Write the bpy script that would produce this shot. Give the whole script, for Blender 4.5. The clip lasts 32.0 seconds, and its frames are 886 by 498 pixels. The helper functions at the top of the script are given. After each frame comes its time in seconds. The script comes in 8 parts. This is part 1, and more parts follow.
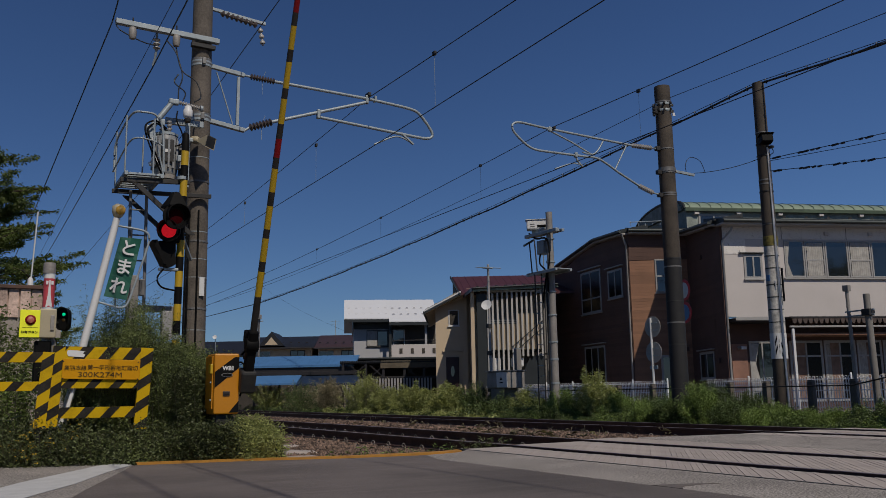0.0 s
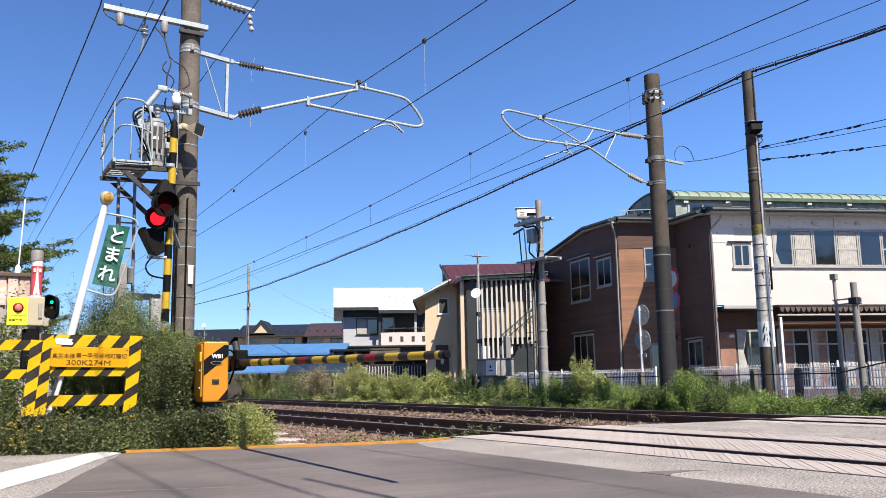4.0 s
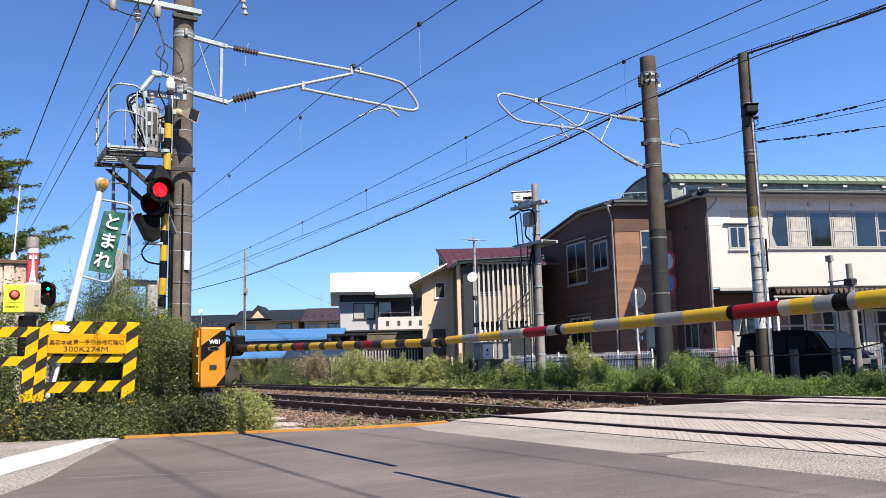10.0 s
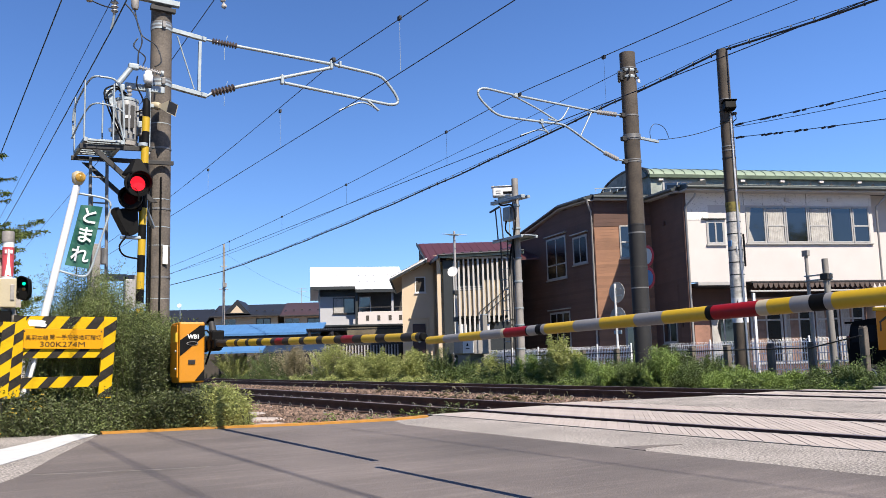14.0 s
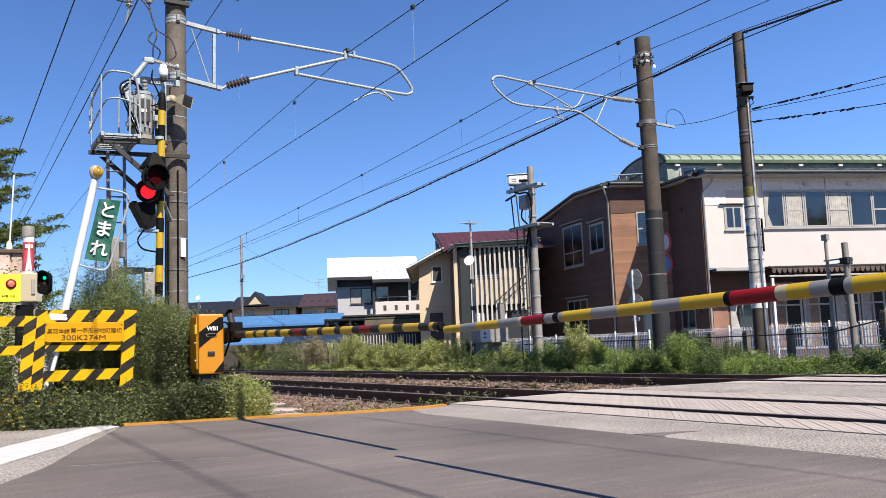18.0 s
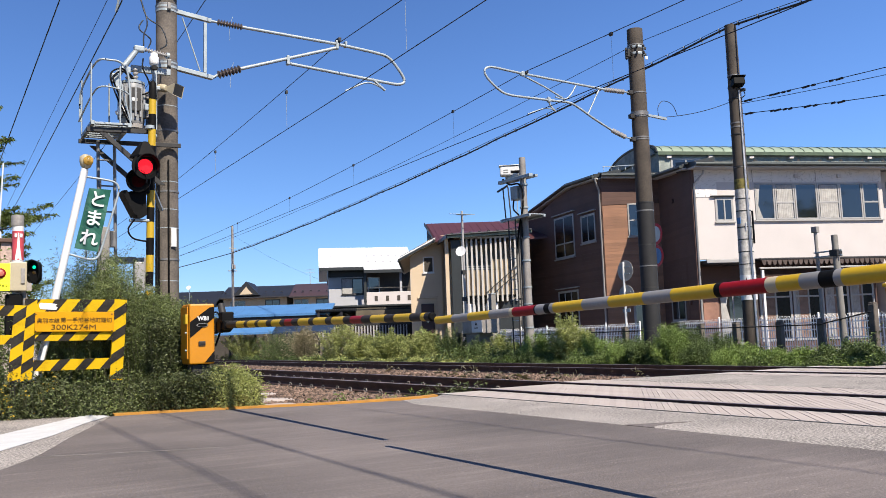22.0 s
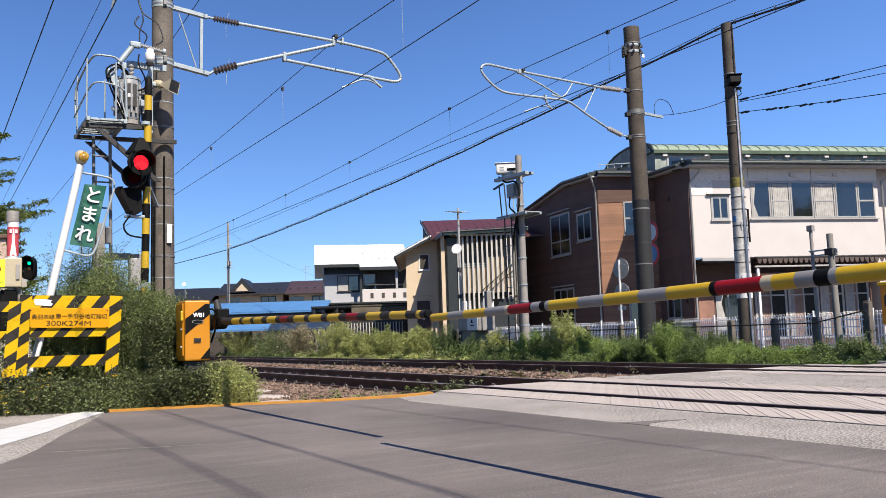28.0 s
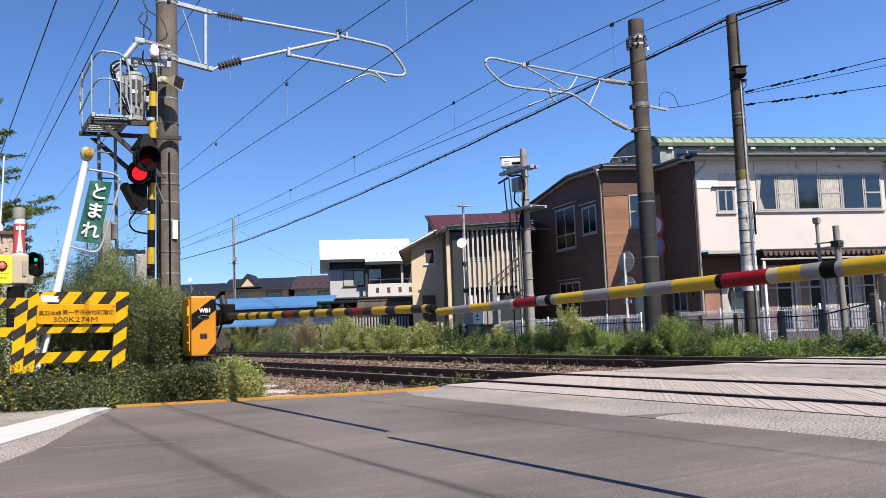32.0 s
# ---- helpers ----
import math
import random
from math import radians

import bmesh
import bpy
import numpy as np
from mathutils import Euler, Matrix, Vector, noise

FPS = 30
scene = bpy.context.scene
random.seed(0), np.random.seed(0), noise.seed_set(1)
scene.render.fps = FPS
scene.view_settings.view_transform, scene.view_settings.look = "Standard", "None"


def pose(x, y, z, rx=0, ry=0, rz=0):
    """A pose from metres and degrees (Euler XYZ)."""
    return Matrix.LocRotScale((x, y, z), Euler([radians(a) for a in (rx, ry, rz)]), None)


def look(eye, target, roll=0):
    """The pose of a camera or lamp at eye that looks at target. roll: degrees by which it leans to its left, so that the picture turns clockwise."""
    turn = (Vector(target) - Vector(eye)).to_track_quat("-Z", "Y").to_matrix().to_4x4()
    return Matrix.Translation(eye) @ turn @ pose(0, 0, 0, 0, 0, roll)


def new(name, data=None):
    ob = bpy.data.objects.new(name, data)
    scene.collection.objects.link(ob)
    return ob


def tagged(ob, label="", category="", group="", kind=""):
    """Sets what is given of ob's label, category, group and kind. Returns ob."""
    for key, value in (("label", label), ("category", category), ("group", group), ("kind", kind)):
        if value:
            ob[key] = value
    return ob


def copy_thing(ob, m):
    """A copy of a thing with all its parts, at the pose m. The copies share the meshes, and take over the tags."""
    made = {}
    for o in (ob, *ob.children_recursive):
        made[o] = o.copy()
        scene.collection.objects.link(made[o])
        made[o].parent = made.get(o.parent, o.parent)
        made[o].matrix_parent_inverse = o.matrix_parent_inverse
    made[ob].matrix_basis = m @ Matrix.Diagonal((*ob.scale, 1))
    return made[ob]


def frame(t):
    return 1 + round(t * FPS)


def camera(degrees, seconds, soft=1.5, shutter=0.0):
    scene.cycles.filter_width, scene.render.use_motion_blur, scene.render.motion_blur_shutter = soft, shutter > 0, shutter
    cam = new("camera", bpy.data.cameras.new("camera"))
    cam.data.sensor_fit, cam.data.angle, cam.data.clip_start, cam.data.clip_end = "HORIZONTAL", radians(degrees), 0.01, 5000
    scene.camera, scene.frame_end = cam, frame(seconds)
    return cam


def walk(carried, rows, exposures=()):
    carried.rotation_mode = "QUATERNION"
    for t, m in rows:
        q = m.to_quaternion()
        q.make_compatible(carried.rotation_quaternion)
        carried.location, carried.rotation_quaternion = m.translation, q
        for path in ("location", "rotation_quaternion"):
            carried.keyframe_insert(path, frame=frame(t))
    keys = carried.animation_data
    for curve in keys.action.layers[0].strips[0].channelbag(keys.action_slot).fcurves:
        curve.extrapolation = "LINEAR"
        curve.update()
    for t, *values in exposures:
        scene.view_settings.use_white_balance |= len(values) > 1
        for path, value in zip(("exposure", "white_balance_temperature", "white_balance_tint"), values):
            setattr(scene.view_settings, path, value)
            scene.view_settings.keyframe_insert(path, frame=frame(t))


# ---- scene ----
cam = camera(54.11, 32.0, 0.5)
PATH = [
    (0.0, pose(0, 0, 0.7, 99.403, 1.021, -28.711)),
    (0.5, pose(0, 0, 0.7, 99.436, 0.928, -28.774)),
    (1.0, pose(0, 0, 0.7, 99.341, 0.890, -28.856)),
    (1.5, pose(0, 0, 0.7, 99.124, 0.890, -28.930)),
    (2.0, pose(0, 0, 0.7, 98.905, 0.933, -28.988)),
    (2.5, pose(0, 0, 0.7, 98.744, 0.983, -29.061)),
    (3.0, pose(0, 0, 0.7, 98.688, 0.984, -29.192)),
    (3.5, pose(0, 0, 0.7, 98.676, 0.986, -29.333)),
    (5.5, pose(0, 0, 0.7, 98.293, 1.158, -29.559)),
    (6.0, pose(0, 0, 0.7, 98.180, 1.317, -29.479)),
    (6.5, pose(0, 0, 0.7, 98.074, 1.428, -29.420)),
    (7.0, pose(0, 0, 0.7, 97.961, 1.459, -29.400)),
    (7.5, pose(0, 0, 0.7, 97.861, 1.490, -29.385)),
    (8.0, pose(0, 0, 0.7, 97.753, 1.552, -29.355)),
    (8.5, pose(0, 0, 0.7, 97.706, 1.561, -29.322)),
    (9.0, pose(0, 0, 0.7, 97.678, 1.516, -29.324)),
    (9.5, pose(0, 0, 0.7, 97.645, 1.473, -29.419)),
    (10.0, pose(0, 0, 0.7, 97.559, 1.445, -29.580)),
    (10.5, pose(0, 0, 0.7, 97.447, 1.376, -29.798)),
    (11.0, pose(0, 0, 0.7, 97.324, 1.382, -30.013)),
    (11.5, pose(0, 0, 0.7, 97.298, 1.341, -30.235)),
    (12.0, pose(0, 0, 0.7, 97.303, 1.349, -30.431)),
    (12.5, pose(0, 0, 0.7, 97.305, 1.397, -30.631)),
    (13.0, pose(0, 0, 0.7, 97.273, 1.435, -30.788)),
    (13.5, pose(0, 0, 0.7, 97.212, 1.490, -30.884)),
    (14.0, pose(0, 0, 0.7, 97.168, 1.564, -30.890)),
    (14.5, pose(0, 0, 0.7, 97.102, 1.683, -30.809)),
    (16.5, pose(0, 0, 0.7, 96.749, 2.032, -30.062)),
    (17.0, pose(0, 0, 0.7, 96.693, 2.116, -29.861)),
    (17.5, pose(0, 0, 0.7, 96.594, 2.141, -29.755)),
    (18.0, pose(0, 0, 0.7, 96.489, 2.195, -29.724)),
    (18.5, pose(0, 0, 0.7, 96.332, 2.160, -29.749)),
    (19.0, pose(0, 0, 0.7, 96.149, 2.138, -29.807)),
    (19.5, pose(0, 0, 0.7, 96.007, 2.154, -29.877)),
    (20.0, pose(0, 0, 0.7, 95.934, 2.180, -29.985)),
    (20.5, pose(0, 0, 0.7, 95.911, 2.123, -30.116)),
    (21.0, pose(0, 0, 0.7, 95.904, 2.091, -30.234)),
    (21.5, pose(0, 0, 0.7, 95.895, 2.073, -30.293)),
    (22.0, pose(0, 0, 0.7, 95.856, 2.030, -30.308)),
    (22.5, pose(0, 0, 0.7, 95.847, 1.967, -30.317)),
    (23.0, pose(0, 0, 0.7, 95.806, 1.998, -30.342)),
    (23.5, pose(0, 0, 0.7, 95.794, 1.940, -30.429)),
    (24.0, pose(0, 0, 0.7, 95.768, 1.912, -30.503)),
    (24.5, pose(0, 0, 0.7, 95.764, 1.885, -30.558)),
    (25.0, pose(0, 0, 0.7, 95.794, 1.902, -30.562)),
    (25.5, pose(0, 0, 0.7, 95.847, 1.898, -30.555)),
    (27.5, pose(0, 0, 0.7, 95.746, 1.909, -30.601)),
    (28.0, pose(0, 0, 0.7, 95.673, 1.862, -30.594)),
    (28.5, pose(0, 0, 0.7, 95.638, 1.873, -30.561)),
    (29.0, pose(0, 0, 0.7, 95.609, 1.904, -30.501)),
    (29.5, pose(0, 0, 0.7, 95.569, 1.918, -30.438)),
    (30.0, pose(0, 0, 0.7, 95.504, 2.017, -30.394)),
    (30.5, pose(0, 0, 0.7, 95.456, 2.051, -30.349)),
    (31.0, pose(0, 0, 0.7, 95.413, 2.095, -30.308)),
    (31.5, pose(0, 0, 0.7, 95.365, 2.129, -30.273)),
    (32.0, pose(0, 0, 0.7, 95.309, 2.147, -30.219)),
]
walk(cam, PATH, [(0.0, -0.75), (0.1, -0.55), (0.2, -0.04), (0.4, 0.87), (0.6, 1.05), (10.0, 1.03), (20.0, 0.92), (32.0, 0.89)])

# ---- daylight ----
SUN_WAY = Vector((-0.01, 0.865, -1.0))
world = bpy.data.worlds.new("sky")
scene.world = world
world.use_nodes = True
wn = world.node_tree.nodes
sky = wn.new("ShaderNodeTexSky")
sky.sky_type = "NISHITA"
sky.sun_disc = False
sky.sun_elevation = radians(49)
sky.sun_rotation = radians(180)
sky.air_density, sky.dust_density, sky.ozone_density = 1.0, 0.0, 3.5
wn["Background"].inputs[1].default_value = 0.05
deep = wn.new("ShaderNodeVectorMath")
deep.operation = "MULTIPLY"
deep.inputs[1].default_value = (0.785, 1.035, 1.48)
world.node_tree.links.new(sky.outputs[0], deep.inputs[0])
# sky colour scaled up smoothly towards +x, by half at most
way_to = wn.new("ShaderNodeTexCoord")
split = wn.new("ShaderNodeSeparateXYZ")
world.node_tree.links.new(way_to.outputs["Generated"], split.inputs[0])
x_gain = wn.new("ShaderNodeMapRange")
x_gain.interpolation_type = "SMOOTHSTEP"
x_gain.inputs["From Min"].default_value, x_gain.inputs["From Max"].default_value = 0.3, 1.1
x_gain.inputs["To Min"].default_value, x_gain.inputs["To Max"].default_value = 1.0, 1.5
world.node_tree.links.new(split.outputs["X"], x_gain.inputs["Value"])
gained_sky = wn.new("ShaderNodeVectorMath")
gained_sky.operation = "SCALE"
world.node_tree.links.new(deep.outputs[0], gained_sky.inputs[0])
world.node_tree.links.new(x_gain.outputs[0], gained_sky.inputs["Scale"])
world.node_tree.links.new(gained_sky.outputs[0], wn["Background"].inputs[0])
sun = new("sun", bpy.data.lights.new("sun", "SUN"))
sun.data.energy, sun.data.angle, sun.data.color = 5.0, radians(0.53), (1.0, 0.91, 0.79)
sun.matrix_world = look((0, 0, 30), Vector((0, 0, 30)) + SUN_WAY)


# ---- materials ----
def mat(name, base, rough=0.6, metal=0.0, dark=0.6, light=1.2, scale=3.0, fine=60.0, bump=0.15, dist=0.004, rnd=0.0, island=0.0, emit=None, power=0.0, coat=0.0, grain=0.4, ramp_at=(0.36, 0.64), spec=0.5):
    """A surface with two scales of variation in colour, grain in its relief and worn gloss."""
    m = bpy.data.materials.new(name)
    m.use_nodes = True
    nt = m.node_tree
    b = nt.nodes["Principled BSDF"]
    b.inputs["Roughness"].default_value = rough
    b.inputs["Metallic"].default_value = metal
    b.inputs["Specular IOR Level"].default_value = spec
    b.inputs["Coat Weight"].default_value = coat
    tc = nt.nodes.new("ShaderNodeTexCoord")
    n1 = nt.nodes.new("ShaderNodeTexNoise")
    n1.inputs["Scale"].default_value, n1.inputs["Detail"].default_value = scale, 6
    n2 = nt.nodes.new("ShaderNodeTexNoise")
    n2.inputs["Scale"].default_value, n2.inputs["Detail"].default_value = fine, 4
    for n in (n1, n2):
        nt.links.new(tc.outputs["Object"], n.inputs["Vector"])
    mix = nt.nodes.new("ShaderNodeMath")
    mix.operation = "MULTIPLY_ADD"
    mix.inputs[1].default_value = 1 - grain
    nt.links.new(n1.outputs["Fac"], mix.inputs[0])
    half = nt.nodes.new("ShaderNodeMath")
    half.operation = "MULTIPLY"
    half.inputs[1].default_value = grain
    nt.links.new(n2.outputs["Fac"], half.inputs[0])
    nt.links.new(half.outputs[0], mix.inputs[2])
    ramp = nt.nodes.new("ShaderNodeValToRGB")
    ramp.color_ramp.elements[0].position, ramp.color_ramp.elements[1].position = ramp_at
    ramp.color_ramp.elements[0].color = (*[c * dark for c in base], 1)
    ramp.color_ramp.elements[1].color = (*[min(1, c * light) for c in base], 1)
    nt.links.new(mix.outputs[0], ramp.inputs[0])
    out = ramp.outputs[0]
    for amount, node, socket in ((rnd, "ShaderNodeObjectInfo", "Random"), (island, "ShaderNodeNewGeometry", "Random Per Island")):
        if amount:
            g = nt.nodes.new(node)
            mr = nt.nodes.new("ShaderNodeMapRange")
            mr.inputs["To Min"].default_value, mr.inputs["To Max"].default_value = 1 - amount, 1 + amount
            nt.links.new(g.outputs[socket], mr.inputs["Value"])
            hs = nt.nodes.new("ShaderNodeHueSaturation")
            nt.links.new(mr.outputs[0], hs.inputs["Value"])
            nt.links.new(out, hs.inputs["Color"])
            out = hs.outputs[0]
    nt.links.new(out, b.inputs["Base Color"])
    if bump:
        bp = nt.nodes.new("ShaderNodeBump")
        bp.inputs["Strength"].default_value, bp.inputs["Distance"].default_value = bump, dist
        nt.links.new(n2.outputs["Fac"], bp.inputs["Height"])
        nt.links.new(bp.outputs[0], b.inputs["Normal"])
    if emit:
        b.inputs["Emission Color"].default_value = (*emit, 1)
        b.inputs["Emission Strength"].default_value = power
    return m


def glassy(name, tint, rough=0.05):
    m = mat(name, tint, rough, 0.0, 0.8, 1.1, 1.0, 8.0, 0.0)
    m.node_tree.nodes["Principled BSDF"].inputs["IOR"].default_value = 1.95
    return m


ASPHALT = mat("asphalt", (0.108, 0.091, 0.083), 0.85, 0, 0.55, 1.4, 0.6, 85, 0.8, 0.008, grain=0.45)
ROUGH_ASPHALT = mat("worn_asphalt", (0.255, 0.23, 0.207), 0.9, 0, 0.4, 1.5, 1.2, 58, 1.0, 0.01, grain=0.8, ramp_at=(0.42, 0.6))


def scuffs(m):
    """Long pale tyre scuffs along the road and bright grit between them."""
    nt = m.node_tree
    b = nt.nodes["Principled BSDF"]
    out = b.inputs["Base Color"].links[0].from_socket
    tc = nt.nodes.new("ShaderNodeTexCoord")
    for stretch, scale, lo, hi, gain in (((0.9, 9.0, 1.0), 1.6, 0.5, 0.72, 1.28), ((0.5, 5.0, 1.0), 0.7, 0.5, 0.7, 0.86), ((1.0, 1.0, 1.0), 55.0, 0.6, 0.7, 1.7)):
        mp = nt.nodes.new("ShaderNodeMapping")
        mp.inputs["Scale"].default_value = stretch
        n = nt.nodes.new("ShaderNodeTexNoise")
        n.inputs["Scale"].default_value, n.inputs["Detail"].default_value = scale, 5
        r = nt.nodes.new("ShaderNodeMapRange")
        r.inputs["From Min"].default_value, r.inputs["From Max"].default_value = lo, hi
        r.inputs["To Min"].default_value, r.inputs["To Max"].default_value = 1.0, gain
        s = nt.nodes.new("ShaderNodeVectorMath")
        s.operation = "SCALE"
        nt.links.new(tc.outputs["Object"], mp.inputs["Vector"])
        nt.links.new(mp.outputs[0], n.inputs["Vector"])
        nt.links.new(n.outputs["Fac"], r.inputs["Value"])
        nt.links.new(out, s.inputs[0])
        nt.links.new(r.outputs[0], s.inputs["Scale"])
        out = s.outputs[0]
    nt.links.new(out, b.inputs["Base Color"])


scuffs(ASPHALT)
WHITE_LINE = mat("white_road_paint", (0.5, 0.5, 0.495), 0.7, 0, 0.8, 1.0, 6, 90, 0.2)
ORANGE_LINE = mat("orange_road_paint", (0.374, 0.173, 0.0216), 0.7, 0, 0.75, 1.1, 8, 90, 0.2)
PANEL = mat("crossing_concrete", (0.34, 0.295, 0.265), 0.85, 0, 0.85, 1.1, 2, 60, 0.3, 0.004, rnd=0.08)
CONCRETE = mat("concrete", (0.181, 0.171, 0.156), 0.85, 0, 0.75, 1.1, 2.5, 50, 0.3)
POLE_CONCRETE = mat("pole_concrete", (0.0547, 0.0432, 0.0331), 0.85, 0, 0.5, 1.35, 2.2, 35, 0.35)
RAIL_RUST = mat("rusty_rail", (0.0765, 0.0405, 0.0306), 0.8, 0.1, 0.6, 1.3, 5, 80, 0.3)
RAIL_TOP = mat("rail_head", (0.27, 0.22, 0.215), 0.45, 0.4, 0.8, 1.1, 6, 60, 0.05)
BALLAST = mat("ballast", (0.121, 0.0806, 0.0598), 0.95, 0, 0.55, 1.35, 3, 60, 0.4, 0.01, island=0.8)
SOIL = mat("soil", (0.0999, 0.085, 0.0603), 0.95, 0, 0.6, 1.2, 1.2, 40, 0.6, 0.02)
GALV = mat("galvanised_steel", (0.285, 0.325, 0.345), 0.5, 0.2, 0.8, 1.1, 6, 90, 0.08)
POLE_PALE = mat("pale_pole_concrete", (0.0999, 0.0842, 0.0696), 0.85, 0, 0.5, 1.35, 2.6, 35, 0.35)
BAND = mat("weathered_band_steel", (0.171, 0.166, 0.16), 0.5, 0.4, 0.7, 1.15, 6, 90, 0.1)
DARK_STEEL = mat("dark_steel", (0.0351, 0.0341, 0.0331), 0.55, 0.2, 0.7, 1.2, 6, 80, 0.1, spec=0.3)
BLACK = mat("black_paint", (0.00504, 0.00504, 0.00504), 0.6, 0, 0.8, 1.4, 6, 80, 0.08, spec=0.08)
WIRE = mat("wire", (0.0144, 0.0158, 0.0173), 0.5, 0.2, 0.8, 1.2, 6, 80, 0)
FADED_BLACK = mat("faded_black_paint", (0.023, 0.0202, 0.018), 0.6, 0, 0.8, 1.3, 4, 60, 0.1, spec=0.2)
YELLOW = mat("yellow_paint", (0.41, 0.262, 0.006), 0.45, 0, 0.92, 1.05, 3, 60, 0.08)
ORANGE_YELLOW = mat("orange_yellow_paint", (0.42, 0.168, 0.003), 0.42, 0, 0.93, 1.05, 3, 60, 0.06)
RED = mat("red_paint", (0.19, 0.005, 0.008), 0.45, 0, 0.85, 1.1, 5, 60, 0.06, spec=0.2)
RED_SHEET = mat("red_reflective_sheet", (0.4, 0.05, 0.06), 0.45, 0, 0.85, 1.1, 8, 60, 0.05)
GREY_TAPE = mat("grey_reflective_tape", (0.191, 0.184, 0.176), 0.4, 0.1, 0.9, 1.1, 5, 60, 0.05)
CREAM = mat("cream_paint", (0.362, 0.311, 0.211), 0.5, 0, 0.9, 1.05, 5, 60, 0.05)
WHITE = mat("white_paint", (0.589, 0.589, 0.582), 0.5, 0, 0.88, 1.0, 4, 60, 0.06)
GREEN_SIGN = mat("green_sign_sheet", (0.00302, 0.0714, 0.0436), 0.5, 0, 0.9, 1.1, 5, 60, 0.05)
PORCELAIN = mat("brown_insulator", (0.0806, 0.0653, 0.0603), 0.25, 0, 0.8, 1.2, 5, 50, 0)
GREY_TANK = mat("grey_tank_paint", (0.216, 0.221, 0.225), 0.45, 0, 0.8, 1.15, 4, 50, 0.05)
STEEL_GREY = mat("weathered_grey_steel", (0.231, 0.214, 0.196), 0.6, 0.1, 0.7, 1.15, 3, 40, 0.15)
GREY_INSUL = mat("grey_insulator", (0.282, 0.271, 0.261), 0.3, 0, 0.9, 1.1, 5, 50, 0)


# ---- mesh helpers ----
def part(name, bm, material, parent=None, label="", smooth=False, category="", kind=""):
    """Links a bmesh as one mesh object, under a thing or a part."""
    me = bpy.data.meshes.new(name)
    bmesh.ops.recalc_face_normals(bm, faces=bm.faces)
    for e in bm.edges:
        e.smooth = len(e.link_faces) == 2 and all(f.smooth for f in e.link_faces) and e.calc_face_angle(0) < 1.1
    bm.to_mesh(me)
    bm.free()
    me.materials.append(material)
    if smooth:
        me.polygons.foreach_set("use_smooth", [True] * len(me.polygons))
    ob = new(name, me)
    ob.parent = parent
    return tagged(ob, label, category, "", kind)


def thing(name, m, label, category, group="", kind=""):
    ob = new(name)
    ob.empty_display_size = 0.1
    ob.matrix_world = m
    ob.matrix_basis = m
    return tagged(ob, label, category, group, kind)


def B():
    return bmesh.new()


def box(bm, x0, x1, y0, y1, z0, z1, bevel=0.0, m=None):
    g = bmesh.ops.create_cube(bm, size=1.0)["verts"]
    for v in g:
        v.co = Vector(((x0 + x1) / 2 + v.co.x * (x1 - x0), (y0 + y1) / 2 + v.co.y * (y1 - y0), (z0 + z1) / 2 + v.co.z * (z1 - z0)))
    if bevel:
        es = list({e for v in g for e in v.link_edges})
        r = bmesh.ops.bevel(bm, geom=es, offset=bevel, segments=2, affect="EDGES", profile=0.5)
        g = list({v for f in r["faces"] for v in f.verts} | {v for v in g if v.is_valid})
    if m is not None:
        for v in g:
            v.co = m @ v.co
    return bm


def rings(bm, loops, close=True, caps=True):
    """Joins rings of points into a skin."""
    rows = [[bm.verts.new(p) for p in loop] for loop in loops]
    n = len(rows[0])
    for a, b in zip(rows, rows[1:]):
        for i in range(n if close else n - 1):
            bm.faces.new((a[i], a[(i + 1) % n], b[(i + 1) % n], b[i])).smooth = n > 5
    if caps and close:
        bm.faces.new(rows[0][::-1])
        bm.faces.new(rows[-1])
    return bm


def circle(p, axis, r, n):
    q = Vector(axis).normalized().to_track_quat("Z", "Y")
    return [Vector(p) + q @ Vector((r * math.cos(2 * math.pi * i / n), r * math.sin(2 * math.pi * i / n), 0)) for i in range(n)]


def rod(bm, a, b, r, r2=None, n=8):
    a, b = Vector(a), Vector(b)
    return rings(bm, [circle(a, b - a, r, n), circle(b, b - a, r if r2 is None else r2, n)])


def tube(bm, pts, r, n=6, closed=False):
    pts = [Vector(p) for p in pts]
    loops = []
    for i, p in enumerate(pts):
        d = pts[min(i + 1, len(pts) - 1)] - pts[max(i - 1, 0)]
        loops.append(circle(p, d, r, n))
    return rings(bm, loops)


def lathe(bm, profile, m=None, n=16):
    """Turns (radius, height) pairs about z."""
    loops = [[Vector((r * math.cos(2 * math.pi * i / n), r * math.sin(2 * math.pi * i / n), z)) for i in range(n)] for r, z in profile]
    if m is not None:
        loops = [[m @ p for p in l] for l in loops]
    return rings(bm, loops)


def prism(bm, outline, way):
    """Pulls a flat outline along way."""
    way = Vector(way)
    a = [Vector(p) for p in outline]
    return rings(bm, [a, [p + way for p in a]])


def smooth_path(pts, n=6):
    """Points of a rounded line through pts."""
    pts = [Vector(p) for p in pts]
    out = []
    for i in range(len(pts) - 1):
        p0, p1, p2, p3 = pts[max(i - 1, 0)], pts[i], pts[i + 1], pts[min(i + 2, len(pts) - 1)]
        for k in range(n):
            t = k / n
            out.append(0.5 * ((2 * p1) + (p2 - p0) * t + (2 * p0 - 5 * p1 + 4 * p2 - p3) * t * t + (3 * p1 - p0 - 3 * p2 + p3) * t ** 3))
    return out + [pts[-1]]


def push(root, k):
    """Moves a thing away from the eye point by k and grows it to keep its place in the plan of rays."""
    eye = Vector((0, 0, 0.7))
    for o in root.children_recursive:
        o.data.transform(Matrix.Scale(k, 4))
    m = root.matrix_basis.copy()
    m.translation = eye + (m.translation - eye) * k
    root.matrix_basis = m


